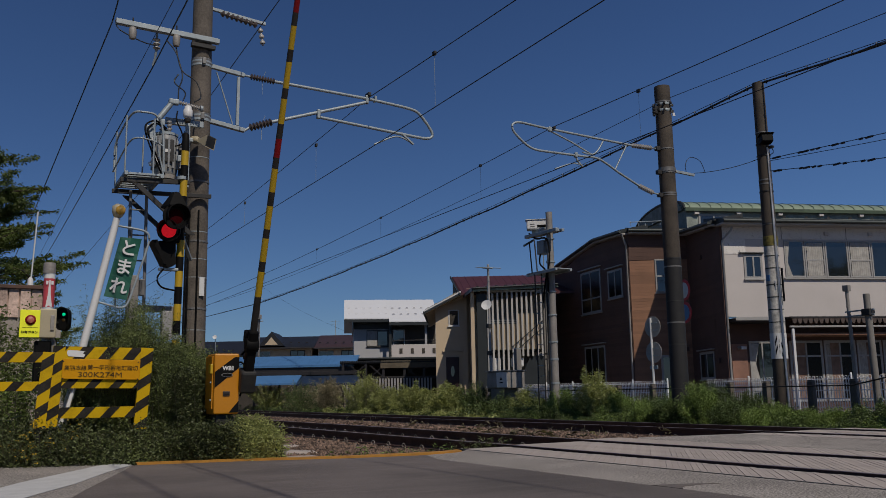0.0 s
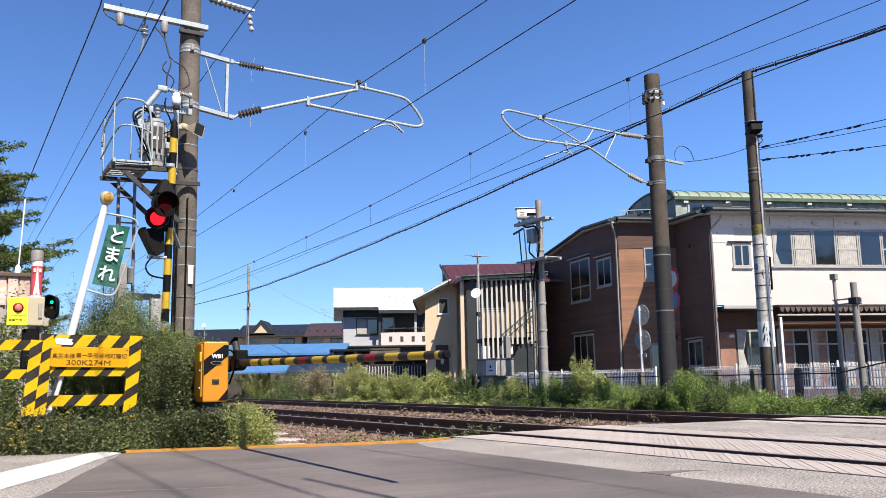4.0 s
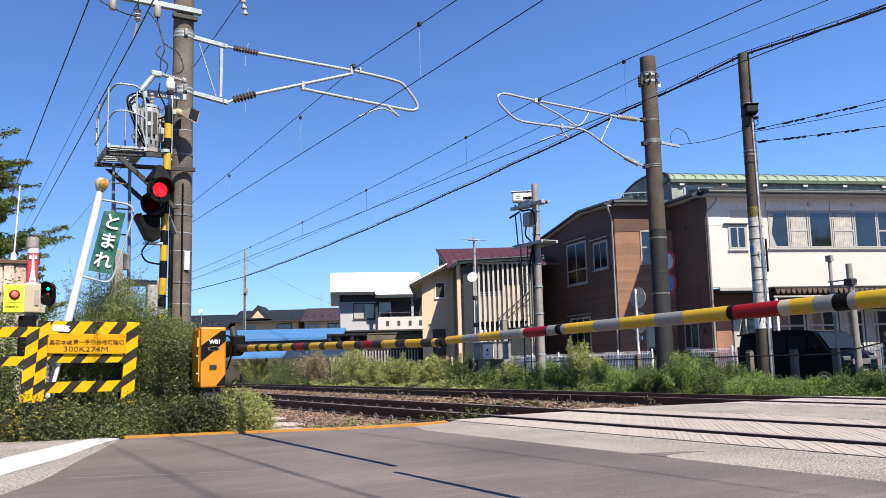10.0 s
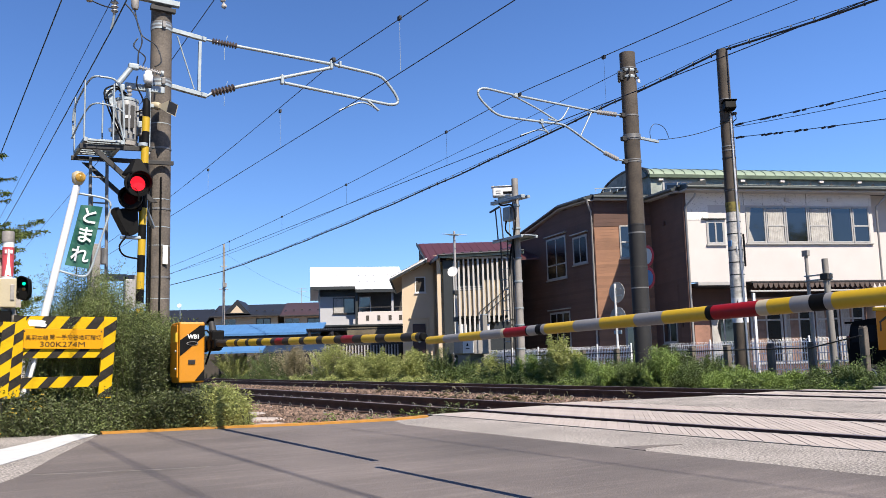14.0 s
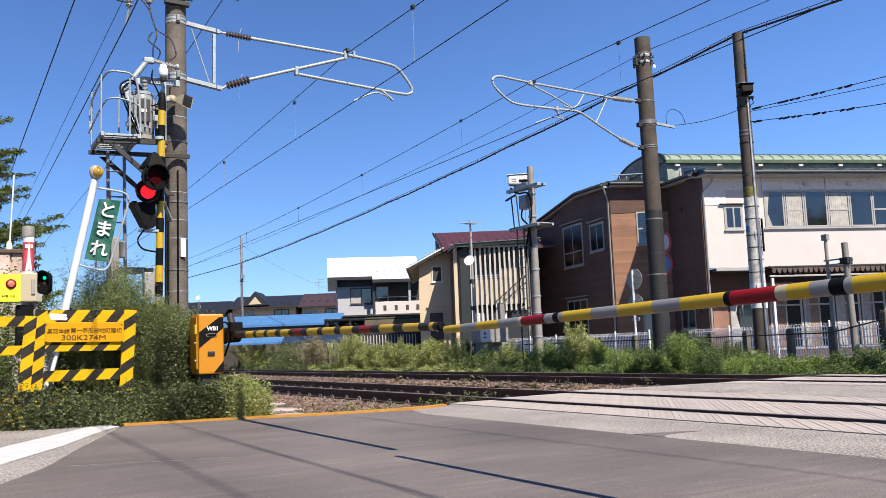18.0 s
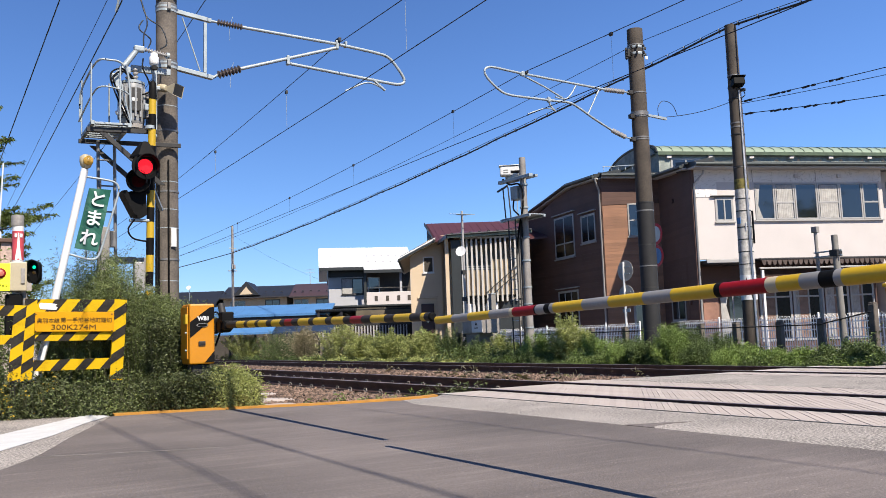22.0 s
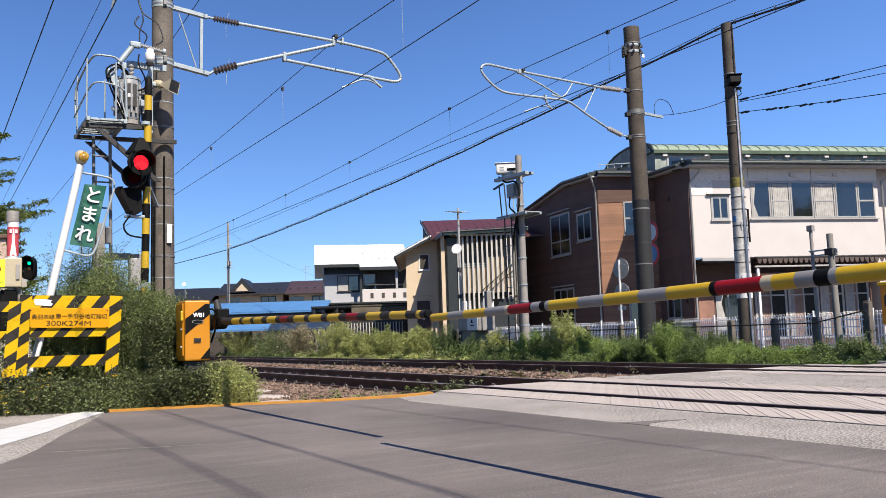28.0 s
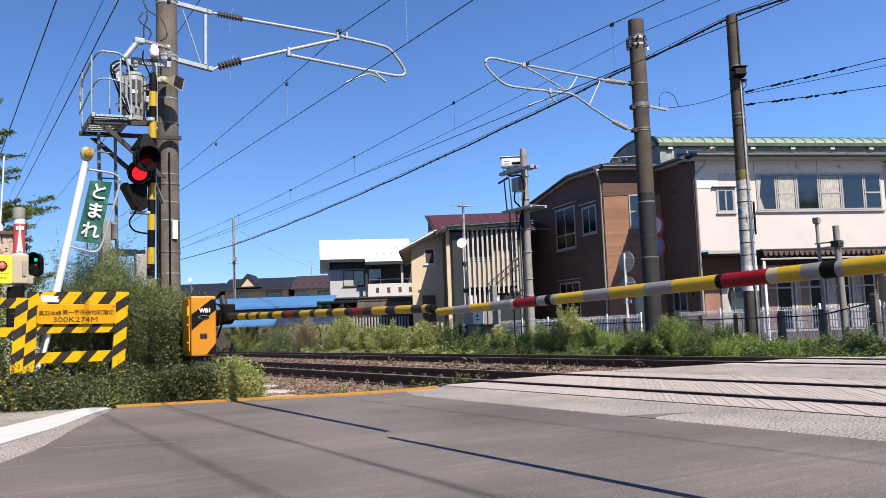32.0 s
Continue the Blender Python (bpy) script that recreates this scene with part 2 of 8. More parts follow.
def flat(name, outline, z, material, label="", kind="structure", category="", thick=0.03):
    return part(name, prism(B(), [(x, y, z - thick) for x, y in outline], (0, 0, thick)), material, None, label, kind=kind, category=category)


# ---- ground, road and tracks ----
ground = part("ground", prism(B(), [(-900, -900, -0.5), (1500, -900, -0.5), (1500, 1500, -0.5), (-900, 1500, -0.5)], (0, 0, 0.22)), SOIL, None, "dry brown soil beside the tracks", kind="structure")
flat("road", [(-40, -40), (4.5, -40), (4.5, 8.35), (4.7, 9.0), (3.84, 9.17), (2.69, 9.6), (1.66, 9.84), (1.45, 9.2), (0.99, 7.78), (0.62, 6.55), (0.35, 5.95), (-3.7, -3.6), (-40, -3.6)], 0.0, ASPHALT, "grey asphalt road with faint patches", thick=0.27)
flat("road_edge", [(4.504, -40), (5.5, -40), (5.5, 9.45), (5.22, 9.2), (4.704, 9.0), (4.504, 8.35)], 0.0, ROUGH_ASPHALT, "worn light asphalt beside the rails", thick=0.27)
flat("road_patch", [(4.5, 4.72), (4.6, 4.83), (4.76, 4.86), (4.98, 4.83), (4.86, 4.93), (4.7, 4.97), (4.5, 5.05)], 0.003, ASPHALT, "dark asphalt patch on the worn strip", thick=0.02)
flat("road_shoulder", [(-40, -3.59), (-3.704, -3.59), (0.346, 5.96), (0.616, 6.56), (0.986, 7.79), (1.446, 9.21), (1.65, 9.86), (1.2, 10.6), (-40, 10.6)], -0.002, ROUGH_ASPHALT, "pale worn asphalt shoulder", thick=0.26)
flat("road_line", [(-0.45, 4.7), (0.41, 7.08), (0.89, 8.07), (1.3, 9.15), (1.63, 9.86), (1.5, 10.35), (0.5, 8.5), (-0.8, 5.4)], 0.004, WHITE_LINE, "white painted edge line on asphalt", thick=0.004)
seam = [(0.6, 6.56), (0.82, 6.47), (1.12, 6.33), (1.4, 6.21), (1.75, 6.1)]
flat("road_seam", seam + [(x, y - 0.014 - 0.008 * (i % 2)) for i, (x, y) in enumerate(seam)][::-1], 0.002, mat("seam_grit", (0.15, 0.135, 0.125), 0.9, 0, 0.6, 1.3, 9, 70, 0.5), "faint pale seam across the asphalt", thick=0.002)
bm = B()
oc = smooth_path([(1.68, 9.88, 0), (2.69, 9.64, 0), (3.84, 9.22, 0), (4.86, 9.1, 0), (5.28, 9.24, 0)], 5)
rings(bm, [[p + Vector((0, 0.08, 0.024)), p + Vector((0, -0.035, 0.02)), p + Vector((0, -0.035, -0.2)), p + Vector((0, 0.08, -0.2))] for p in oc])
part("kerb_line", bm, ORANGE_LINE, None, "orange painted line along the road's edge", kind="structure")
flat("crossing_middle", [(8.62, -40), (10.5, -40), (10.5, 9.75), (8.8, 10.1), (8.62, 9.9)], -0.004, ROUGH_ASPHALT, "worn asphalt between the two tracks", thick=0.25)
flat("crossing_far_road", [(13.15, -40), (17.25, -40), (17.25, 8.6), (13.15, 8.9)], -0.01, ROUGH_ASPHALT, "pale road beyond the tracks", thick=0.25)
flat("street", [(17.3, -125), (60, -125), (60, 140), (17.6, 140)], -0.27, ASPHALT, "side street along the railway", thick=0.05)
flat("ballast_bed", [(4.2, 9.3), (13.6, 9.3), (13.6, 130), (4.2, 130)], -0.175, BALLAST, "brown crushed stone under the tracks", thick=0.1)


def rail(x, name="rail"):
    prof = [(-0.0325, 0), (-0.0325, -0.04), (-0.009, -0.055), (-0.009, -0.13), (-0.064, -0.15), (-0.064, -0.163), (0.064, -0.163), (0.064, -0.15), (0.009, -0.13), (0.009, -0.055), (0.0325, -0.04), (0.0325, 0)]
    root = thing(name, pose(x, 0, 0.016), "rusty brown steel rail with a worn head", "rail", "rails")
    part("rail_profile", prism(B(), [(a, -40, b - 0.002) for a, b in prof], (0, 170, 0)), RAIL_RUST, root)
    bm = B()
    box(bm, -0.026, 0.026, -40, 130, -0.003, 0.001)
    part("running_surface", bm, RAIL_TOP, root, "shiny worn rail head")
    return root


RAILS = (6.3, 7.735, 11.12, 12.42)
for x in RAILS:
    rail(x)

# ---- masts ----
def mast(x, y, z1, r0, r1, label, bands=(), material=POLE_CONCRETE):
    root = thing("utility_pole", pose(x, y, -0.3), label, "pole", "poles along the railway")
    part("shaft", rod(B(), (0, 0, 0), (0, 0, z1 + 0.3), r0, r1, 28), material, root)
    for z in bands:
        r = r0 + (r1 - r0) * (z + 0.3) / (z1 + 0.3) + 0.008
        bm = B()
        lathe(bm, [(r, z + 0.285), (r, z + 0.315)], None, 24)
        part("band", bm, BAND, root, "galvanised clamp band")
    return root


mast(3.22, 14.2, 9.2, 0.19, 0.155, "weathered brown-grey concrete mast wrapped with cables", (2.1, 3.2, 4.2, 5.3, 5.36, 6.25, 6.31), POLE_PALE)
mast(14.4, 15.0, 7.9, 0.2, 0.187, "dark weathered concrete mast beside the track", (2.2, 3.5, 5.2, 5.25, 5.75, 5.8, 6.33, 7.3, 7.42, 7.5))
mast(17.0, 14.35, 8.2, 0.19, 0.14, "slim weathered concrete pole with a white painted base", (4.6, 5.6, 5.7, 6.9))


def wire(pts, r=0.008, label="thin dark overhead wire", name="overhead_wire", n=4):
    return part(name, tube(B(), pts, r, n), WIRE, None, label, category="wire")


def sag(a, b, drop, n=24):
    a, b = Vector(a), Vector(b)
    return [a.lerp(b, i / n) - Vector((0, 0, drop * 4 * (i / n) * (1 - i / n))) for i in range(n + 1)]


wire([(6.42, -30, 5.5), (6.42, 14.2, 5.24), (6.4, 60, 5.24), (6.4, 120, 5.24)], 0.009, "grooved copper contact wire over the track")
wire(sag((6.35, -35, 6.3), (6.3, 14.2, 6.14), 0.5) + sag((6.3, 14.2, 6.14), (6.3, 60, 6.2), 0.5)[1:], 0.009, "stranded messenger wire over the track")
wire([(11.1, -30, 5.5), (11.1, 15, 5.47), (11.1, 60, 5.47), (11.1, 120, 5.47)], 0.009, "grooved copper contact wire over the track")
wire(sag((11.1, -35, 6.5), (11.1, 15.0, 6.45), 0.25) + sag((11.1, 15.0, 6.45), (11.1, 62, 6.24), 0.49)[1:], 0.009, "stranded messenger wire over the track")
tele = sag((17, -25, 8.1), (17, 14.35, 8.17), 0.6, 40) + sag((17, 14.35, 8.17), (17, 56.3, 6.8), 0.33, 40)[1:]
cable = wire([p + Vector((0.012 * math.sin(i * 2.1), 0, 0.014 * math.sin(i * 1.3))) for i, p in enumerate(tele)] + sag((17, 56.3, 6.8), (17, 100, 8.0), 0.1)[1:], 0.027, "thick black bundled telephone cable on steel hangers", n=6)
wire([p + Vector((0, 0, 0.075 + (0.16 * max(0.0, min(1.0, (8 - p.y) / 25))))) for p in tele], 0.009, "thin steel wire carrying the telephone cable")
ring = part("hanger", tube(B(), [(0, 0.008, 0.085), (0.032, 0, 0.03), (0.03, -0.006, -0.025), (0, -0.008, -0.036), (-0.03, -0.006, -0.025), (-0.032, 0, 0.03), (0, 0.008, 0.085)], 0.011, 4), WIRE, cable)
for i in range(96):
    y = -1.5 + i * 0.6
    k = next(j for j in range(len(tele) - 1) if tele[j].y <= y <= tele[j + 1].y)
    p = tele[k].lerp(tele[k + 1], (y - tele[k].y) / (tele[k + 1].y - tele[k].y))
    o = ring if i == 0 else new("hanger", ring.data)
    o.parent = cable
    o.matrix_basis = pose(p.x, p.y, p.z)
wire(sag((14.62, -30, 7.4), (14.62, 15, 7.66), 0.25) + sag((14.62, 15, 7.66), (14.62, 60, 7.0), 0.46)[1:] + [Vector((14.6, 100, 6.8))], 0.008, "thin feeder wire along the masts")
wire(sag((1.65, -20, 6.3), (2.43, 14.2, 6.08), 0.2) + sag((2.43, 14.2, 6.08), (2.43, 60, 6.1), 0.15)[1:], 0.011, "dark insulated supply wire under a crossarm")
wire([(2.1, -10, 5.85), (2.1, 20, 5.78), (2.1, 55, 5.6)], 0.005, "very thin grey signal wire overhead")
wire([(1.33, -6, 8.9), (1.76, 14.1, 6.7), (1.42, 22.5, 5.7), (1.0, 40, 4.6)], 0.011, "dark supply wire tied to a crossarm")
wire(sag((3.9, -6, 7.6), (3.9, 23.35, 6.2), 0.05) + [Vector((3.9, 40, 6.2)), Vector((3.9, 80, 6.3))], 0.008, "dark feeder wire running behind the mast")
SERVICE = []
SERVICE.append(wire(sag((17, 14.3, 6.22), (17, -12, 5.6), 0.3), 0.009, "black service cable with wire clamps"))
wire(sag((17, 14.3, 6.17), (17, -12, 5.5), 0.5), 0.007, "thin black service wire from a pole")
SERVICE.append(wire(sag((17, 14.3, 5.92), (17, -12, 5.0), 0.78), 0.009, "black service cable with wire clamps"))
for cab_wire, z0, z1, drop in ((SERVICE[0], 6.22, 5.6, 0.3), (SERVICE[1], 5.92, 5.0, 0.78)):
    for i, y in enumerate((14.0, 13.9, 13.3, 13.15, 12.95, 12.8, 12.35, 12.15, 11.7, 11.5)):
        t = (14.3 - y) / 26.3
        z = z0 + (z1 - z0) * t - drop * 4 * t * (1 - t)
        part("wire_grip" if i % 3 else "link", box(B(), -0.018, 0.018, -0.05 if i % 3 else -0.09, 0.05 if i % 3 else 0.09, -0.03, 0.014, 0.006, pose(17, y, z)), DARK_STEEL, cab_wire)
wire(sag((17, 56.3, 8.0), (20.8, 60, 6.96), 0.02, 6) + sag((20.8, 60, 6.96), (24.6, 60, 5.35), 0.05, 6)[1:], 0.006, "thin service wire to a far house")
wire(sag((15.27, 15, 5.85), (17, 14.35, 6.3), 0.08, 10), 0.008, "thin black bridging wire between poles")
for y0, y1, x, z0, z1 in ((0.9, 0.9, 6.38, 5.24, 6.1), (6.3, 6.3, 6.38, 5.24, 6.1), (11.7, 11.7, 6.36, 5.24, 6.11), (17.1, 17.1, 6.36, 5.24, 6.0), (22.5, 22.5, 6.36, 5.24, 5.82), (28, 28, 6.36, 5.24, 5.68), (5, 5, 11.1, 5.48, 6.3), (12.2, 12.2, 11.1, 5.47, 6.38), (18.1, 18.1, 11.1, 5.47, 6.32), (24.1, 24.1, 11.1, 5.47, 6.1), (29.7, 29.7, 11.1, 5.47, 5.96), (36, 36, 11.1, 5.47, 5.87)):
    dr = thing("dropper", pose(x, y0, z0), "thin dropper wire with clamps at both ends", "wire", "droppers")
    part("dropper_wire", rod(B(), (0, 0, 0), (0, 0, z1 - z0), 0.004, None, 4), GALV, dr)
    part("clamp", box(B(), -0.02, 0.02, -0.04, 0.04, z1 - z0 - 0.03, z1 - z0 + 0.035), DARK_STEEL, dr)


# ---- barrier machines and booms ----
def boom(root, length, r0, r1, stripes, dy=0.0, dz=0.0):
    """Tapered striped boom along -Y or +Y from the pivot, one piece a stripe."""
    s = 0.0
    for frac, m in stripes:
        e = s + frac * length
        part("stripe", rod(B(), (0, s + dy, dz), (0, e + dy, dz), r0 + (r1 - r0) * s / length, r0 + (r1 - r0) * e / length, 24), m, root)
        s = e


DY, DZ = 0.104, -0.222  # the boom hangs below its shaft
near_boom = thing("barrier_boom", pose(2.9, 10.14, 1.162), "yellow and black striped barrier boom with red bands", "barrier", "barrier booms")
N = 5.162
REACH = 5.162
marks = (0, 0.713, 1.011, 1.128, 1.399, 1.505, 1.77, 1.928, 2.191, 2.315, 2.523, 2.688, 2.958, 3.073, 3.354, 3.487, 3.735, 3.874, 4.089, 4.252, 4.494, 4.647, 4.892, 5.047, 5.1, 5.162)
tones = (FADED_BLACK, YELLOW) * 4 + (FADED_BLACK, RED) + (FADED_BLACK, YELLOW) * 3 + (FADED_BLACK, RED) + (FADED_BLACK, YELLOW) * 3 + (FADED_BLACK,)
boom(near_boom, REACH, 0.04, 0.028, [((b - a) / N, m) for a, b, m in zip(marks, marks[1:], tones)], DY, DZ)
part("end_cap", lathe(B(), [(0.03, 0), (0.03, 0.012), (0.02, 0.02)], pose(0, REACH + DY, DZ, -90, 0, 0), 14), BLACK, near_boom)
part("boom_holder", box(B(), -0.055, 0.055, DY - 0.2, DY + 0.3, DZ - 0.055, DZ + 0.055, 0.02), BLACK, near_boom, "black steel boom holder")
part("hub", lathe(B(), [(0.075, -0.07), (0.085, -0.05), (0.085, 0.05), (0.075, 0.07)], pose(0, DY + 0.12, DZ, 0, 90, 0), 18), BLACK, near_boom, "round black hub")
part("clamp_block", box(B(), -0.07, 0.07, DY + 0.12, DY + 0.26, DZ + 0.03, DZ + 0.15, 0.015), BLACK, near_boom, "black clamp on the holder")
part("counterweight", box(B(), -0.09, 0.09, DY - 0.45, DY - 0.18, DZ - 0.09, DZ + 0.09, 0.03), DARK_STEEL, near_boom, "dark steel counterweight")
part("lever", rod(B(), (-0.02, -0.01, 0.02), (-0.02, DY + 0.05, DZ), 0.04, 0.05, 10), DARK_STEEL, near_boom, "short dark lever from the shaft to the boom")

far_boom = thing("barrier_boom", pose(2.62, -1.93, 0.92), "yellow and grey striped barrier boom with red and black bands", "barrier", "barrier booms")
F_LEN = 6.72  # before the scale below
fm = (0.0, 0.7, 0.9, 1.3, 1.6, 2.1, 2.5, 3.0, 3.3, 3.88, 3.91, 3.97, 4.05, 4.15, 4.2, 4.42, 4.45, 4.69, 4.86, 5.09, 5.28, 5.51, 5.54, 5.585, 5.66, 5.67, 5.87, 5.9, 6.1, 6.33, 6.51, 6.72)
ft = (BLACK, YELLOW, BLACK, YELLOW, GREY_TAPE, YELLOW, RED, BLACK, YELLOW, GREY_TAPE, BLACK, GREY_TAPE, YELLOW, CREAM, RED, BLACK, YELLOW, GREY_TAPE, YELLOW, GREY_TAPE, YELLOW, GREY_TAPE, BLACK, GREY_TAPE, BLACK, RED, CREAM, GREY_TAPE, YELLOW, GREY_TAPE, YELLOW)
boom(far_boom, 6.48, 0.039, 0.023, [((b - a) / F_LEN, m) for a, b, m in zip(fm, fm[1:], ft)])
part("boom_holder", box(B(), -0.07, 0.07, -0.3, 0.42, -0.075, 0.075, 0.02), BLACK, far_boom, "black steel boom holder")
part("counterweight", box(B(), -0.11, 0.11, -0.62, -0.28, -0.11, 0.11, 0.03), DARK_STEEL, far_boom, "dark steel counterweight")


def letters(text, size, material, parent, m, name="lettering", deep=0.002, bold=0.0):
    """Raised characters in the built-in font, laid flat in x and z."""
    c = bpy.data.curves.new(name, "FONT")
    c.body, c.size, c.extrude, c.align_x, c.align_y, c.offset = text, size, deep, "CENTER", "CENTER", bold
    c.resolution_u = 3
    ob = new(name, c)
    me = bpy.data.meshes.new_from_object(ob.evaluated_get(bpy.context.evaluated_depsgraph_get()))
    bpy.data.objects.remove(ob)
    me.transform(m @ pose(0, 0, 0, 90, 0, 0))
    me.materials.clear()
    me.materials.append(material)
    o = new(name, me)
    o.parent = parent
    return o


def machine(m, number):
    root = thing("barrier_machine", m, "orange-yellow barrier machine with black slanted stripes", "barrier machine", "barrier machines")
    part("case", box(B(), -0.145, 0.145, -0.16, 0.2, 0.5, 1.19, 0.018), ORANGE_YELLOW, root)
    part("side_door", box(B(), -0.165, -0.149, -0.13, 0.17, 0.56, 1.16, 0.006), ORANGE_YELLOW, root, "orange side door")
    for z in (0.66, 0.86):
        part("bolt", rod(B(), (-0.18, -0.1, z), (-0.16, -0.1, z), 0.012), GALV, root, "steel bolt")
    part("latch", box(B(), -0.19, -0.16, -0.16, -0.06, 0.96, 1.07, 0.006), YELLOW, root)
    y = -0.163
    part("black_stripe", prism(B(), [(-0.14, y, 0.8), (-0.14, y, 0.98), (0.09, y, 1.15), (0.14, y, 1.15), (0.14, y, 1.03)], (0, -0.002, 0)), BLACK, root, "black slanted stripe")
    part("black_stripe", prism(B(), [(0.03, y, 0.52), (0.14, y, 0.65), (0.14, y, 0.52)], (0, -0.002, 0)), BLACK, root, "black corner stripe")
    if number:
        letters(number, 0.064, WHITE, root, pose(0.015, y - 0.004, 1.02), bold=0.0028)
        part("maker_plate", lathe(B(), [(0.028, 0), (0.028, 0.004)], pose(0.0, y - 0.003, 0.945, 90, 0, 0) @ Matrix.Diagonal((2.4, 0.8, 1, 1)), 16), GREY_TAPE, root, "small oval plate")
        part("plate_face", lathe(B(), [(0.022, 0), (0.022, 0.004)], pose(0.0, y - 0.006, 0.945, 90, 0, 0) @ Matrix.Diagonal((2.6, 0.8, 1, 1)), 16), BLACK, root, "black oval plate face")
    part("socket", box(B(), -0.045, 0.035, y - 0.012, y, 0.71, 0.76, 0.004), DARK_STEEL, root, "dark inspection socket")
    part("socket_lid", box(B(), -0.035, 0.025, y - 0.016, y - 0.012, 0.722, 0.748, 0.002), FADED_BLACK, root)
    part("pedestal", box(B(), -0.1, 0.1, -0.1, 0.12, 0.0, 0.5, 0.01), DARK_STEEL, root, "dark steel pedestal")
    part("foundation", box(B(), -0.25, 0.25, -0.25, 0.27, -0.3, 0.02, 0.02), CONCRETE, root)
    part("shaft", rod(B(), (0.1, -0.02, 0.93), (0.3, -0.02, 0.93), 0.045, None, 12), DARK_STEEL, root, "steel drive shaft")
    part("bearing", box(B(), 0.14, 0.2, -0.1, 0.07, 0.84, 1.02, 0.01), BLACK, root)
    part("cable", tube(B(), smooth_path([(0.14, 0.1, 1.05), (0.25, 0.12, 1.1), (0.3, 0.1, 0.95), (0.22, 0.08, 0.7)], 5), 0.012), BLACK, root, "black rubber cable")
    return root


machine(pose(2.668, 10.2, 0), "WB1")
machine(pose(2.81, -2.1, 0, 0, 0, 180), "")


# ---- overhead line gear on the masts ----
def discs(root, a, b, r, n, material, name="insulator"):
    a, b = Vector(a), Vector(b)
    way = b - a
    loops = [circle(a, way, r * 0.4, 12)]
    for i in range(n):
        loops += [circle(a + way * ((i + 0.5 + f) / n), way, r * k, 12) for f, k in ((-0.4, 0.4), (-0.25, 0.6), (0.0, 1.0), (0.25, 0.9), (0.3, 0.4))]
    bm = rings(B(), loops + [circle(b, way, r * 0.4, 12)])
    return part(name, bm, material, root, "ribbed insulator")


def steel(root, name, pts, r, n=8, label="galvanised steel tube", material=GALV):
    return part(name, tube(B(), pts, r, n), material, root, label, smooth=True)


def bar(root, name, a, b, w, h, material=GALV, label=""):
    """A straight square bar from a to b."""
    a, b = Vector(a), Vector(b)
    q = (b - a).to_track_quat("Y", "Z").to_matrix().to_4x4()
    return part(name, box(B(), -w / 2, w / 2, 0, (b - a).length, -h / 2, h / 2, min(w, h) * 0.08, Matrix.Translation(a) @ q), material, root, label)


can = thing("cantilever", pose(0, 14.2, 0), "galvanised tube cantilever with brown insulators on a mast", "cantilever", "cantilevers")
V3 = lambda x, z, y=0: Vector((x, y, z))
bar(can, "bracket", V3(3.3, 6.27), V3(3.96, 6.19), 0.07, 0.07)
bar(can, "bracket", V3(3.25, 5.31), V3(3.98, 5.2), 0.09, 0.07)
bar(can, "strut", V3(3.86, 6.14), V3(3.85, 5.27), 0.05, 0.05)
steel(can, "tie_rod", [V3(3.48, 6.17), V3(3.77, 5.29)], 0.012)
discs(can, V3(4.06, 6.185), V3(4.5, 6.165), 0.058, 9, PORCELAIN)
discs(can, V3(4.06, 5.26), V3(4.46, 5.42), 0.07, 7, PORCELAIN)
for a, b in ((V3(3.96, 6.19), V3(4.06, 6.185)), (V3(3.98, 5.2), V3(4.06, 5.26))):
    steel(can, "pin", [a, b], 0.022)
steel(can, "upper_tube", [V3(4.5, 6.165), V3(6.29, 6.12)] + smooth_path([V3(6.8, 6.085), V3(7.1, 6.06), V3(7.32, 6.01), V3(7.5, 5.84), V3(7.63, 5.66), V3(7.63, 5.56), V3(7.5, 5.51), V3(7.25, 5.515)], 6) + [V3(5.36, 5.63)], 0.028, 10)
steel(can, "lower_tube", [V3(4.46, 5.42), V3(6.27, 6.05)], 0.03, 10)
part("clamp", box(B(), 6.24, 6.3, -0.045, 0.045, 6.02, 6.18, 0.015), GALV, can)
part("clamp", box(B(), 5.29, 5.35, -0.045, 0.045, 5.6, 5.77, 0.015), GALV, can)
part("clamp", box(B(), 6.42, 6.46, -0.05, 0.05, 6.08, 6.19, 0.008), GALV, can)
part("wire_clip", box(B(), 6.27, 6.33, -0.08, 0.08, 6.16, 6.23, 0.008), DARK_STEEL, can)
bar(can, "steady_arm_holder", V3(6.97, 5.55), V3(7.23, 5.36), 0.05, 0.03)
steel(can, "steady_arm", smooth_path([V3(7.2, 5.38), V3(7.0, 5.46), V3(6.8, 5.45), V3(6.42, 5.26)], 5), 0.016)
for z in (6.17, 5.35):
    steel(can, "spike", [V3(4.28, z), V3(4.34, z + 0.16)], 0.004)
    steel(can, "spike", [V3(4.28, z - 0.04), V3(4.28, z - 0.28)], 0.004)

